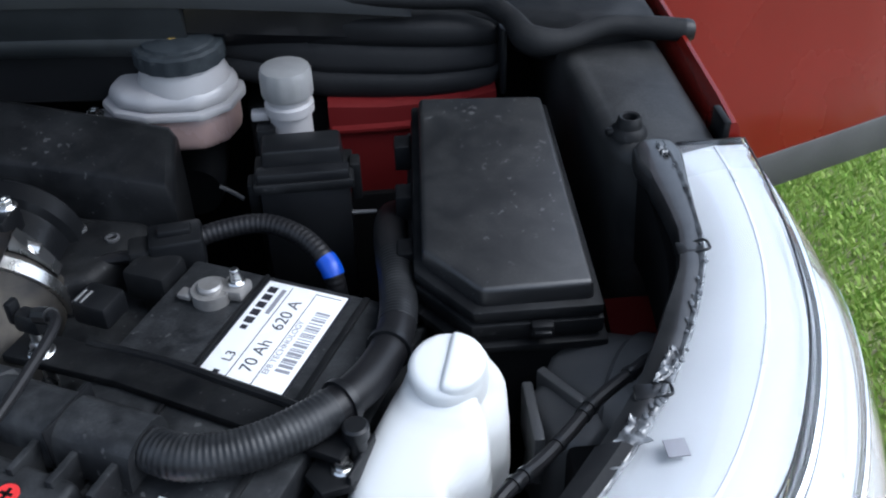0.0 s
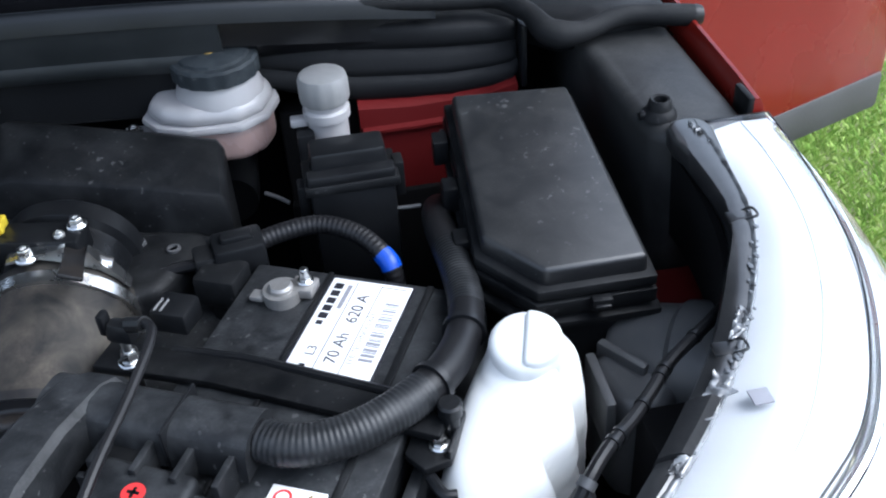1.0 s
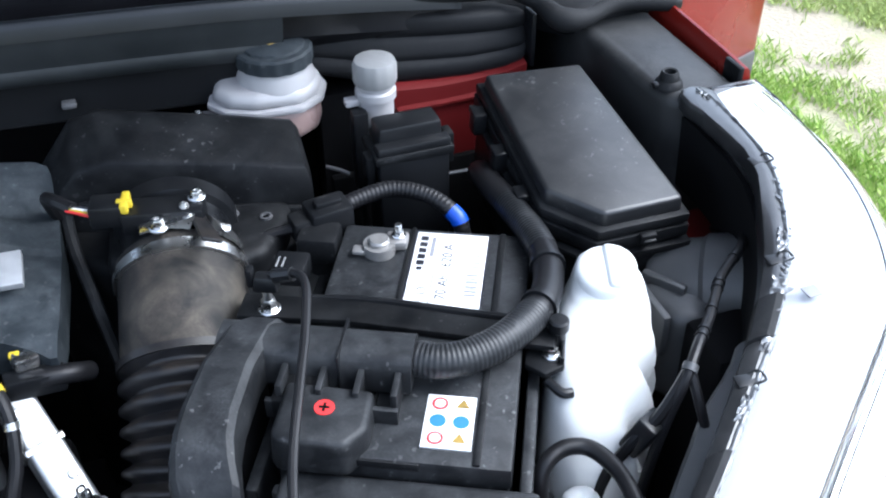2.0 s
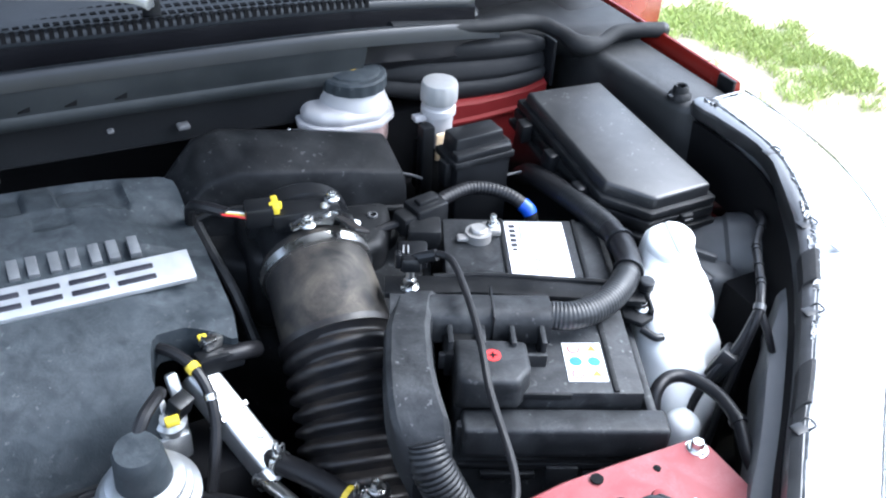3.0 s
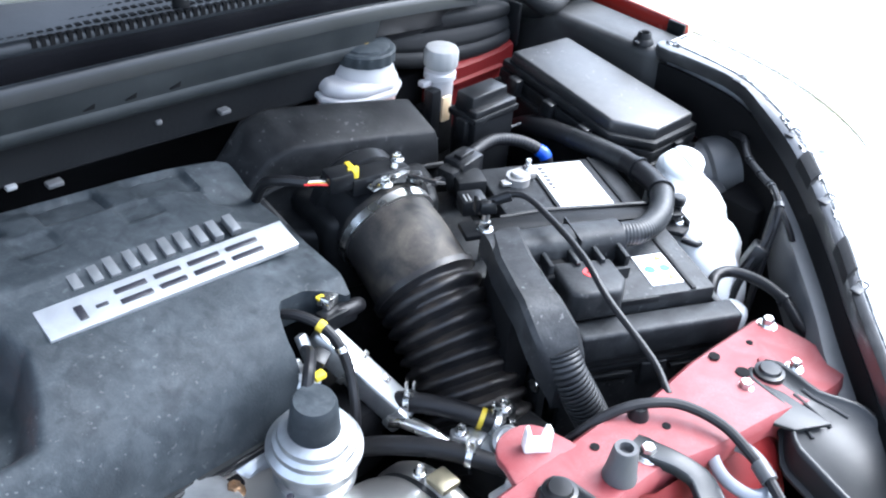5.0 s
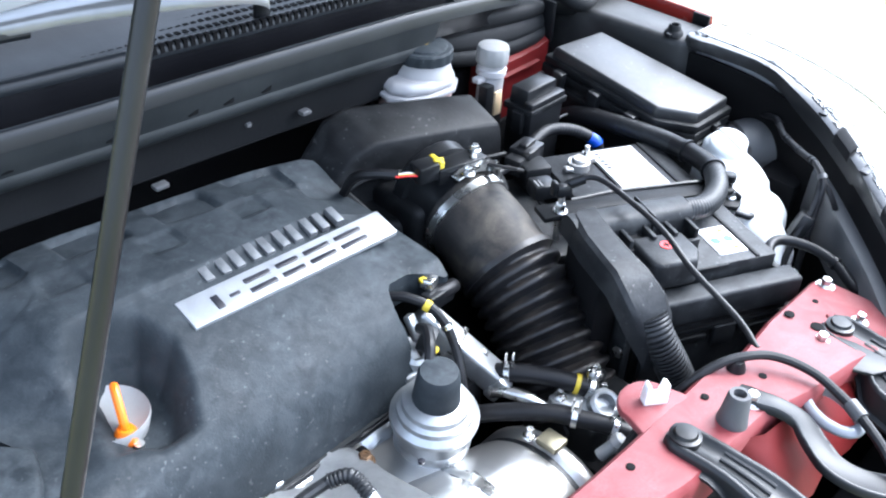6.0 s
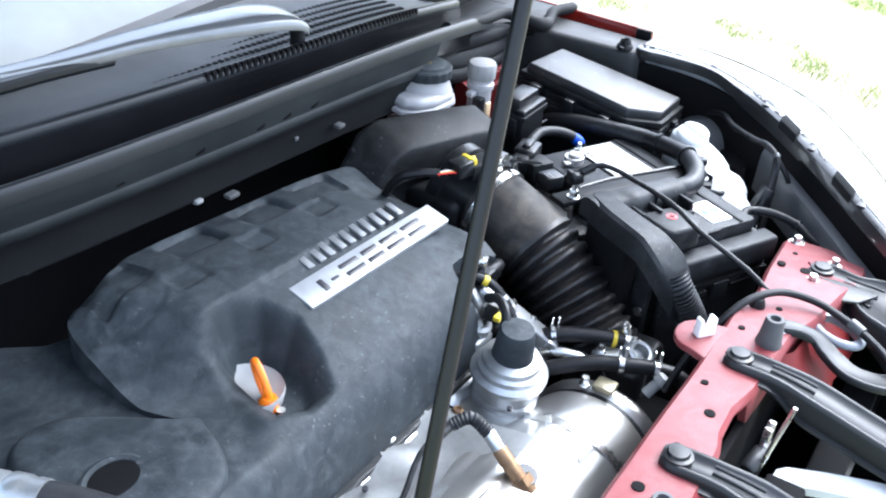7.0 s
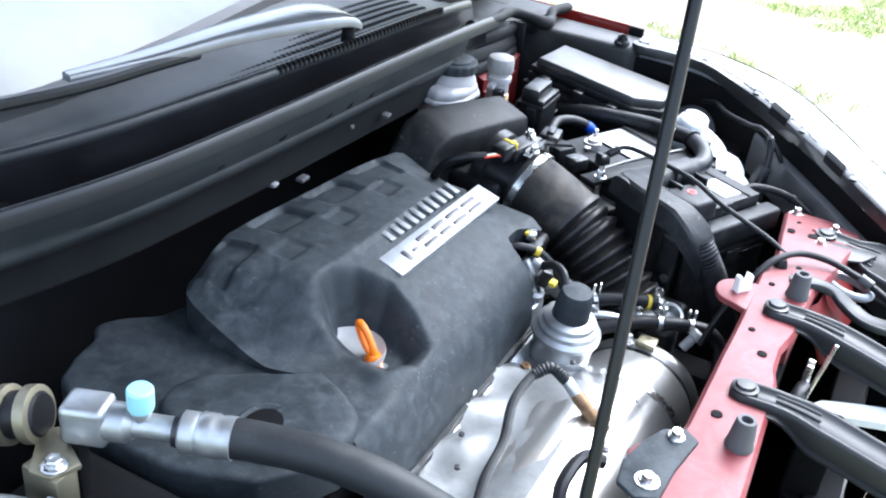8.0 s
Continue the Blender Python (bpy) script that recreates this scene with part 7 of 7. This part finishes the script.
def coolant_hoses():
    t = thing("coolant_hoses", (-0.40, 0.36, 0.86), "short black coolant hoses with spring clips and yellow bands", "hose")
    one = [(-0.400, 0.448, 0.898), (-0.386, 0.424, 0.905), (-0.367, 0.394, 0.907), (-0.350, 0.366, 0.904), (-0.338, 0.348, 0.898)]
    two = [(-0.462, 0.437, 0.880), (-0.438, 0.402, 0.896), (-0.413, 0.364, 0.906), (-0.392, 0.326, 0.908), (-0.375, 0.294, 0.906), (-0.363, 0.268, 0.897), (-0.361, 0.252, 0.875), (-0.372, 0.245, 0.83), (-0.39, 0.245, 0.78)]
    part("upper_hose", tube(one, 0.0108, 14), RUBBER, t)
    part("lower_hose", tube(two, 0.0098, 14), RUBBER, t)
    l1, l2 = smooth_line(one, 8), smooth_line(two, 8)
    part("band", ring_band(l1[24], l1[25] - l1[24], 0.0108, 0.005, 0.0008, 18), YELLOW, t, "yellow band")
    part("band", ring_band(l2[31], l2[32] - l2[31], 0.0098, 0.004, 0.0008, 18), YELLOW, t, "yellow band")
    for l, i, r in ((l1, 6, 0.0108), (l1, 29, 0.0108), (l2, 22, 0.0098), (l2, 31, 0.0098)):
        way = (l[i + 1] - l[i]).normalized()
        c = part("spring_clip", ring_band(l[i], way, r, 0.006, 0.0015, 18), STEEL, t, "steel spring clip")
        side = Vector((-way.y, way.x, 0)).normalized()
        for g in (-1, 1):
            p = l[i] + Vector((0, 0, r)) + way * 0.004 * g
            part("clip_ear", tube([p + side * 0.003, p + side * 0.003 + Vector((0, 0, 0.014)), p + Vector((0, 0, 0.016)), p - side * 0.003 + Vector((0, 0, 0.014)), p - side * 0.003], 0.0011, 6, 3), STEEL, c)
    out = part("outlet", prism([(-0.375, 0.360), (-0.352, 0.376), (-0.322, 0.352), (-0.318, 0.336), (-0.345, 0.312), (-0.362, 0.318)], 0.83, 0.893, 0.007, seg=3), ALU, t, "cast aluminium outlet")
    part("flange", prism([(-0.386, 0.372), (-0.378, 0.382), (-0.356, 0.368), (-0.352, 0.352), (-0.372, 0.346)], 0.880, 0.8975, 0.003), ALU, out)
    for x, y, z in ((-0.374, 0.370, 0.8975), (-0.327, 0.345, 0.893)):
        part("bolt", hex_bolt((x, y, z), 0.0075, 0.009), STEEL, out)
    part("port", lathe([(0.017, 0.0), (0.0175, 0.016), (0.014, 0.018), (0.011, 0.017), (0.010, 0.006), (0.0, 0.006)], 24, along((-0.347, 0.334, 0.888), (-0.352, 0.322, 0.912))), ALU, out, "hollow cast port")
    part("bare_pipe", tube([(-0.410, 0.436, 0.885), (-0.404, 0.422, 0.890), (-0.394, 0.396, 0.890), (-0.386, 0.376, 0.884)], 0.0075, 14), STEEL, t, "bright metal pipe")
    part("nipple", lathe([(0.007, 0.0), (0.007, 0.02), (0.009, 0.022), (0.009, 0.030), (0.006, 0.033)], 16, along((-0.402, 0.296, 0.885), (-0.388, 0.284, 0.905))), WHITE_CAP, t, "pale hose nipple")
    part("foot", box((-0.38, 0.25, 0.43), (-0.33, 0.36, 0.835), 0.006), CAVITY, t)
    return t


coolant_hoses()


# ---- front crossmember and what is fixed on it ----
def beam_top(x):
    return interp(x, [(-1.3, 1.0), (-0.85, 1.014), (-0.6, 1.018), (-0.35, 1.012), (-0.2, 1.002), (-0.085, 0.976), (-0.06, 0.971)])[0]


def crossmember():
    t = thing("front_crossmember", (-0.5, 0.2, 0.8), "dusty red painted front crossmember with holes and folded edges", "crossmember")
    st = [(-1.30, 0.14, 0.25), (-0.95, 0.150, 0.250), (-0.86, 0.152, 0.252), (-0.80, 0.155, 0.240), (-0.72, 0.158, 0.233), (-0.612, 0.163, 0.232), (-0.598, 0.164, 0.232), (-0.575, 0.170, 0.232), (-0.53, 0.172, 0.231), (-0.498, 0.166, 0.231), (-0.484, 0.164, 0.231), (-0.36, 0.160, 0.233), (-0.30, 0.145, 0.224), (-0.22, 0.135, 0.232), (-0.16, 0.125, 0.236), (-0.11, 0.125, 0.240), (-0.075, 0.13, 0.243), (-0.060, 0.145, 0.232)]
    rings = []
    for x, yf, yr in st:
        z = beam_top(x)
        d = 0.014 if -0.60 < x < -0.49 else 0.05
        rings.append([(x, yf + 0.002, z - d), (x, yf, z - 0.006), (x, yf + 0.005, z), (x, (yf + yr) / 2, z + 0.001), (x, yr - 0.005, z), (x, yr, z - 0.006), (x, yr - 0.002, z - 0.035), (x, yr - 0.008, z - 0.035), (x, yr - 0.008, z - 0.012), (x, yf + 0.01, z - 0.012), (x, yf + 0.01, z - d)])
    beam = part("beam", loft(rings), RED_DULL, t, sharp=45)
    lobe = [(-0.392, 0.222)] + [(-0.428 + 0.030 * math.cos(a), 0.248 + 0.026 * math.sin(a)) for a in [radians(d) for d in range(0, 200, 20)]] + [(-0.468, 0.222)]
    part("ear", prism(lobe, 1.004, 1.0135, 0.003), RED_DULL, t)
    part("end_ear", prism([(-0.83, 0.225), (-0.74, 0.225), (-0.752, 0.256), (-0.79, 0.272), (-0.83, 0.262)], 0.995, 1.0135, 0.003), RED_DULL, t)
    for x, y, r in ((-0.555, 0.191, 0.0058), (-0.691, 0.209, 0.0062), (-0.43, 0.254, 0.0045), (-0.385, 0.213, 0.004), (-0.193, 0.220, 0.0055), (-0.131, 0.216, 0.0034), (-0.190, 0.190, 0.0068), (-0.51, 0.212, 0.004), (-0.62, 0.20, 0.004), (-0.315, 0.19, 0.004)):
        part("hole", lathe([(r, 0.0), (r, 0.0012), (r * 0.8, 0.0014)], 20, pose(x, y, beam_top(x) + (0.0005 if y < 0.235 else -0.003))), CAVITY, beam, "dark punched hole")
    part("rivet", lathe([(0.009, 0), (0.007, 0.004), (0.003, 0.005)], 16, pose(-0.151, 0.187, beam_top(-0.151))), RED_DULL, beam)
    part("end_wing", prism([(-0.11, 0.135), (-0.06, 0.11), (-0.045, 0.16), (-0.075, 0.19), (-0.1, 0.2)], 0.955, 0.967, 0.003), RED_DULL, t)
    part("lower_web", box((-1.28, 0.165, 0.43), (-0.12, 0.175, 0.97), 0.003), CAVITY, t, "dark panel below")
    for x in (-1.2, -0.62, -0.14):
        part("post", box((x - 0.02, 0.17, 0.0), (x + 0.02, 0.21, 0.97), 0.004), CAVITY, t)
    return t


crossmember()
for x, y, z, r in ((-0.076, 0.226, 0.975, 0.0112), (-0.207, 0.177, 0.999, 0.0108), (-0.357, 0.180, 1.013, 0.0115), (-0.135, 0.165, 0.992, 0.0095)):
    bl = thing("beam_bolt", (x, y, z - 0.002), "bright zinc bolt with a round washer", "bolt", group="bolts on the crossmember")
    part("washer", lathe([(r, 0), (r, 0.002), (r * 0.95, 0.0025)], 22, pose(x, y, z - 0.002)), STEEL, bl)
    part("head", hex_bolt((x, y, z), r * 0.82, 0.010), STEEL, bl)


def rubber_stop(x, y):
    t = thing("rubber_stop", (x, y, beam_top(x)), "dark grey tapered rubber bonnet stop with a hollow tip", "rubber stop", group="bonnet stops")
    z = beam_top(x)
    part("cone", lathe([(0.0145, z - 0.002), (0.0145, z + 0.003), (0.0135, z + 0.006), (0.0105, z + 0.031), (0.0095, z + 0.0335), (0.006, z + 0.0335), (0.005, z + 0.026)], 28, pose(x, y, 0)), GREY_RUBBER, t)
    return t


rubber_stop(-0.394, 0.180)
rubber_stop(-0.725, 0.178)


def white_clip():
    t = thing("white_clip", (-0.424, 0.245, 1.013), "white plastic cable clip standing on the crossmember", "clip")
    m = pose(-0.424, 0.244, 1.0125, 0, 0, -35)
    part("base", box((-0.0115, -0.006, 0.0), (0.0115, 0.006, 0.010), 0.002, m), WHITE, t)
    part("prong", prism([(-0.0115, 0.008), (-0.004, 0.008), (-0.006, 0.016), (-0.0075, 0.024), (-0.0105, 0.022)], -0.005, 0.005, 0.001, m @ pose(0, 0, 0, 90, 0, 0)), WHITE, t)
    part("prong", prism([(0.0035, 0.008), (0.0115, 0.008), (0.0115, 0.022), (0.007, 0.024), (0.005, 0.016)], -0.005, 0.005, 0.001, m @ pose(0, 0, 0, 90, 0, 0)), WHITE, t)
    return t


white_clip()


def arm(name, a, b, w0, w1, z0, z1, label):
    """A black support arm from the crossmember forwards."""
    t = thing("grille_bracket", (a[0], a[1], z0 - 0.012), label, "bracket", group="brackets on the crossmember")
    A, Bv = Vector((*a, 0)), Vector((*b, 0))
    d = (Bv - A).normalized()
    s = Vector((-d.y, d.x, 0))
    rings = []
    n = 24
    for k in range(n + 1):
        f = k / n
        c = A.lerp(Bv, f)
        w = w0 * (0.62 + 0.38 * smoothstep(0.0, 0.05, f)) + (w1 - w0) * smoothstep(0.22, 0.42, f)
        z = z0 + (z1 - z0) * smoothstep(0.15, 1.0, f)
        h = 0.014 + 0.017 * smoothstep(0.2, 0.4, f)
        up = Vector((0, 0, 1))
        half = [(w - 0.002, -h), (w + 0.006, -h), (w + 0.006, -h + 0.003), (w, -h + 0.004), (w, -0.005), (w - 0.002, -0.001), (w - 0.005, 0.0), (w - 0.0075, -0.0015), (w - 0.010, -0.005)]
        rings.append([c - s * a + up * (z + b) for a, b in half] + [c + s * a + up * (z + b) for a, b in reversed(half)])
    part("arm", loft(rings), BRACKET, t, sharp=60)
    c = A + d * 0.014
    part("boss", lathe([(0.015, z0 - 0.006), (0.0145, z0 + 0.001), (0.011, z0 + 0.002), (0.0095, z0 + 0.005), (0.004, z0 + 0.0055)], 24, pose(c.x, c.y, 0)), BLACK_SMOOTH, t)
    for q in (-0.5, 0.0, 0.5):
        pts = []
        for f in (0.20, 0.26, 0.33, 0.40):
            p = A.lerp(Bv, f) + s * q * (w0 + (w1 - w0) * smoothstep(0.22, 0.42, f))
            p.z = z0 + (z1 - z0) * smoothstep(0.15, 1.0, f) - 0.0045
            pts.append(p)
        part("rib", tube(pts, 0.0022, 8), BRACKET, t)
    return t


arm("arm", (-0.452, 0.210), (-0.438, -0.03), 0.0185, 0.023, 1.024, 0.985, "black moulded grille bracket bolted to the crossmember")
arm("arm", (-0.641, 0.207), (-0.620, -0.03), 0.0185, 0.024, 1.026, 0.985, "black moulded grille bracket bolted to the crossmember")
arm("arm", (-0.166, 0.188), (-0.200, -0.03), 0.025, 0.052, 1.000, 0.975, "wide black grille bracket bolted to the crossmember")


def strap():
    t = thing("metal_strap", (-0.36, 0.16, 1.01), "flat dark grey metal strap bent over the crossmember", "bracket")
    pts = [(-0.355, 0.196, 1.014), (-0.353, 0.178, 1.0155), (-0.345, 0.158, 1.014), (-0.338, 0.138, 1.006), (-0.345, 0.116, 0.996), (-0.352, 0.094, 0.990), (-0.345, 0.068, 0.985), (-0.325, 0.04, 0.98), (-0.30, 0.0, 0.975)]
    line = smooth_line(pts, 6)
    rings = []
    for k, p in enumerate(line):
        d = (line[min(k + 1, len(line) - 1)] - line[max(k - 1, 0)])
        sd = Vector((-d.y, d.x, 0)).normalized()
        w = interp(k, [(0, 0.009), (3, 0.0115), (12, 0.010), (22, 0.012), (48, 0.016)])[0]
        rings.append([p + sd * a * w + Vector((0, 0, b)) for a, b in ((-1, -0.006), (-1, 0.0015), (-0.85, 0.003), (-0.7, 0.0022), (0.7, 0.0022), (0.85, 0.003), (1, 0.0015), (1, -0.006))])
    part("strap", loft(rings), BRACKET, t, sharp=60)
    part("tab", prism([(-0.236, 0.178), (-0.225, 0.188), (-0.190, 0.190), (-0.180, 0.15), (-0.182, 0.10), (-0.216, 0.118), (-0.238, 0.166)], 0.994, 0.9985, 0.002), BRACKET, t, "dark fixing tab")
    # folded red apron below the crossmember
    fold = [[(x, 0.150 + d, 1.002), (x, 0.140 + d, 0.985), (x, 0.118 + d, 0.968 + 0.004 * math.sin(x * 90)), (x, 0.104 + d, 0.935), (x, 0.110 + d, 0.932), (x, 0.125 + d, 0.962), (x, 0.146 + d, 0.98)] for x, d in ((-0.40, 0.018), (-0.375, 0.004), (-0.34, 0.0), (-0.30, 0.006), (-0.26, 0.0), (-0.225, 0.0), (-0.21, 0.012))]
    part("apron_fold", loft(fold), RED_DARK, t, "red folded sheet below the edge", sharp=70)
    return t


strap()


def end_plate():
    t = thing("corner_plate", (-0.79, 0.24, 1.012), "grey steel plate held by two bright bolts", "plate")
    part("plate", prism([(-0.745, 0.213), (-0.733, 0.230), (-0.747, 0.250), (-0.775, 0.262), (-0.811, 0.270), (-0.845, 0.266), (-0.856, 0.245), (-0.845, 0.224), (-0.80, 0.222)], 1.013, 1.0195, 0.003), COVER, t)
    part("bolt", hex_bolt((-0.754, 0.235, 1.0195), 0.0095, 0.009), STEEL, t)
    part("bolt", hex_bolt((-0.830, 0.241, 1.0195), 0.0095, 0.009), STEEL, t)
    part("washer", lathe([(0.012, 1.019), (0.012, 1.021)], 20, pose(-0.830, 0.241, 0)), STEEL, t)
    part("loom", tube([(-0.86, 0.31, 0.97), (-0.84, 0.315, 0.985), (-0.80, 0.31, 0.99), (-0.79, 0.29, 0.985)], 0.007, 8), RUBBER, t)
    return t


end_plate()


def release_cable():
    t = thing("release_cable", (-0.3, 0.22, 1.01), "black bonnet release cable with a grommet", "cable")
    pts = [(-0.40, 0.275, 0.90), (-0.39, 0.262, 0.95), (-0.372, 0.242, 0.995), (-0.345, 0.228, 1.016), (-0.320, 0.212, 1.024), (-0.296, 0.190, 1.024), (-0.283, 0.155, 1.018), (-0.288, 0.120, 1.011), (-0.297, 0.098, 1.008), (-0.308, 0.075, 1.002), (-0.318, 0.05, 0.99), (-0.32, 0.0, 0.96)]
    part("cable", tube(pts, 0.0048, 10, 8), RUBBER, t)
    part("grommet", lathe([(0.010, 1.006), (0.009, 1.018), (0.006, 1.026)], 16, pose(-0.325, 0.213, -0.004)), BLACK_SMOOTH, t)
    guide = [Vector(p) for p in ((-0.279, 0.154, 0.998), (-0.270, 0.140, 0.998), (-0.272, 0.120, 0.997), (-0.283, 0.103, 0.996), (-0.298, 0.096, 0.996), (-0.310, 0.102, 0.995), (-0.314, 0.120, 0.995), (-0.309, 0.138, 0.996), (-0.296, 0.152, 0.998))]
    mid = sum(guide, Vector()) / len(guide)
    loop = smooth_line(guide + guide[:1], 6)
    part("cable_guide", loft([[p + (p - mid).normalized() * a + Vector((0, 0, b)) for a, b in ((-0.004, -0.006), (-0.005, 0.004), (-0.001, 0.0055), (0.005, 0.002), (0.0055, -0.001), (0.001, -0.006))] for p in loop]), SMOKY, t, "smoky clear oval cable guide", sharp=60)
    part("sleeve", tube([(-0.290, 0.114, 1.011), (-0.297, 0.098, 1.008)], 0.0075, 12, 3), GREY_PLASTIC, t, "grey cable sleeve")
    return t


release_cable()


def front_details():
    rows = [[(c[0] - w, c[1], c[2]), (c[0] - w, c[1], c[2] + 0.010), (c[0] - w + 0.003, c[1], c[2] + 0.013), (c[0] + w - 0.003, c[1], c[2] + 0.013), (c[0] + w, c[1], c[2] + 0.010), (c[0] + w, c[1], c[2])] for c, w in (((-0.517, 0.120, 0.937), 0.010), ((-0.512, 0.112, 0.938), 0.014), ((-0.495, 0.075, 0.938), 0.015), ((-0.477, 0.032, 0.937), 0.016), ((-0.450, -0.03, 0.93), 0.016))]
    tagged(part("latch_stay", loft(rows), WHITE_TANK), "pale painted stay running forward from the latch", "stay")
    t = thing("bonnet_latch", (-0.555, 0.10, 0.9), "steel bonnet latch with a bent wire lever", "latch")
    part("frame", box((-0.585, 0.085, 0.86), (-0.535, 0.125, 0.965), 0.004), CAVITY, t)
    part("jaw", lathe([(0.007, 0.0), (0.009, 0.003), (0.009, 0.03), (0.007, 0.033)], 18, along((-0.558, 0.142, 0.972), (-0.530, 0.137, 0.978))), BRACKET, t)
    for x in (-0.522, -0.509):
        part("catch_bar", box((x - 0.0025, 0.134, 0.94), (x + 0.0025, 0.142, 1.004), 0.0015, None), STEEL, t, "bright steel catch bar")
    part("lever", tube([(-0.548, 0.135, 0.955), (-0.543, 0.13, 0.99), (-0.534, 0.12, 1.048)], 0.0024, 8), STEEL, t)
    part("hook", tube([(-0.535, 0.14, 0.955), (-0.525, 0.137, 0.982), (-0.512, 0.138, 0.988), (-0.498, 0.139, 0.98), (-0.492, 0.138, 0.95)], 0.0035, 8), STEEL, t)
    part("base", box((-0.59, 0.09, 0.0), (-0.53, 0.12, 0.87), 0.004), CAVITY, t)
    r = thing("radiator", (-0.55, 0.03, 0.5), "dark finned radiator below the crossmember", "radiator")
    part("core", box((-1.1, 0.06, 0.43), (-0.1, 0.10, 0.88), 0.006), CAVITY, r)
    for k in range(24):
        part("fin", box((-1.09, 0.055, 0.45 + 0.0175 * k), (-0.11, 0.06, 0.455 + 0.0175 * k), 0.0), BLACK_SMOOTH, r)
    return t


front_details()


# ---- right-hand side: refrigerant pipe and bonnet prop ----
def refrigerant_pipe():
    t = thing("refrigerant_pipe", (-1.08, 0.65, 0.95), "bright aluminium refrigerant pipe with pale blue valve cap and black hose", "pipe")
    m = along((-1.092, 0.695, 1.064), (-1.045, 0.575, 1.066))
    part("block", box((-0.017, -0.02, 0.005), (0.017, 0.02, 0.045), 0.006, m, seg=3), ALU, t)
    part("pipe", lathe([(0.0115, 0.03), (0.0115, 0.125)], 20, m), ALU, t)
    part("flare", lathe([(0.0165, 0.04), (0.0175, 0.046), (0.0175, 0.06), (0.0125, 0.066)], 22, m), ALU, t)
    part("ferrule", lathe([(0.0135, 0.105), (0.0185, 0.108), (0.0185, 0.118), (0.0175, 0.121), (0.0195, 0.124), (0.0195, 0.136), (0.018, 0.14), (0.019, 0.144), (0.019, 0.152)], 26, m), ALU, t, "crimped aluminium ferrule")
    part("seal", lathe([(0.0145, 0.101), (0.0145, 0.106)], 20, m), INK, t)
    part("stem", lathe([(0.0075, 1.066), (0.0075, 1.078), (0.009, 1.079), (0.009, 1.086), (0.007, 1.088)], 16, pose(-1.066, 0.628, 0)), ALU, t)
    part("valve_cap", lathe([(0.0105, 1.084), (0.0115, 1.087), (0.0115, 1.104), (0.010, 1.106), (0.003, 1.1065)], 22, pose(-1.066, 0.628, 0)), TEAL, t, "pale blue valve cap")
    end = m @ Vector((0, 0, 0.145))
    part("hose", tube([end, (-1.028, 0.535, 1.066), (-1.008, 0.47, 1.062), (-0.992, 0.40, 1.045), (-0.97, 0.33, 1.0), (-0.95, 0.27, 0.92), (-0.95, 0.25, 0.80)], 0.0175, 20), AC_RUBBER, t, "thick black rubber hose")
    c = part("mount_ring", lathe([(0.018, -0.012), (0.026, -0.010), (0.026, 0.0), (0.018, 0.002)], 26, along((-1.096, 0.716, 1.056), (-1.09, 0.70, 1.06))), GOLD, t, "yellow zinc clamp ring")
    part("mount_ring", lathe([(0.018, -0.036), (0.027, -0.034), (0.027, -0.026), (0.018, -0.024)], 26, along((-1.096, 0.716, 1.056), (-1.09, 0.70, 1.06))), GOLD, t)
    part("bush", lathe([(0.018, -0.03), (0.0215, -0.026), (0.0215, 0.0), (0.018, 0.004)], 22, along((-1.096, 0.716, 1.056), (-1.09, 0.70, 1.06))), RUBBER, t)
    part("stay", prism([(-1.10, 0.715), (-1.085, 0.705), (-1.11, 0.655), (-1.135, 0.665), (-1.14, 0.685)], 1.035, 1.041, 0.002), GOLD, t, "yellow zinc stay")
    part("stay_bolt", hex_bolt((-1.124, 0.672, 1.041), 0.0115, 0.009), STEEL, t)
    part("lower_pipe", tube([(-1.21, 0.76, 1.02), (-1.165, 0.69, 1.022), (-1.145, 0.62, 1.022), (-1.125, 0.55, 1.02), (-1.10, 0.46, 1.0)], 0.008, 14), ALU, t)
    part("pipe_nut", lathe([(0.0135, 0.0), (0.0135, 0.03)], 6, along((-1.153, 0.655, 1.022), (-1.142, 0.61, 1.022))), ALU, t)
    part("compressor", box((-1.16, 0.50, 0.43), (-1.04, 0.74, 0.98), 0.02, seg=3), CAVITY, t, "dark compressor below")
    part("bracket", box((-1.135, 0.66, 0.97), (-1.11, 0.70, 1.036), 0.003), GOLD, t)
    part("bridge", box((-1.098, 0.672, 0.97), (-1.085, 0.684, 1.056), 0.002), CAVITY, t)
    part("loom", tube([(-1.06, 0.56, 0.985), (-1.02, 0.50, 0.995), (-0.97, 0.44, 0.985), (-0.93, 0.39, 0.96)], 0.011, 10), RUBBER, t)
    return t


refrigerant_pipe()


def bonnet_prop():
    t = thing("bonnet_prop", (-1.045, 0.26, 0.97), "slim dark bonnet prop rod leaning up from the crossmember", "prop rod")
    part("rod", tube([(-1.052, 0.246, 1.0), (-0.677, 0.343, 1.97)], 0.0050, 12, smooth=False), BLACK_SMOOTH, t)
    part("pivot", lathe([(0.014, -0.012), (0.014, 0.012), (0.009, 0.016)], 18, along((-1.052, 0.231, 1.0), (-1.052, 0.261, 1.0))), BLACK_SMOOTH, t)
    part("bracket", box((-1.092, 0.215, 0.97), (-1.042, 0.262, 1.002), 0.004), RED_DULL, t)
    part("hook", tube([(-0.677, 0.343, 1.97), (-0.671, 0.345, 1.982), (-0.658, 0.35, 1.988), (-0.646, 0.354, 1.98)], 0.0050, 10), BLACK_SMOOTH, t)
    return t


bonnet_prop()
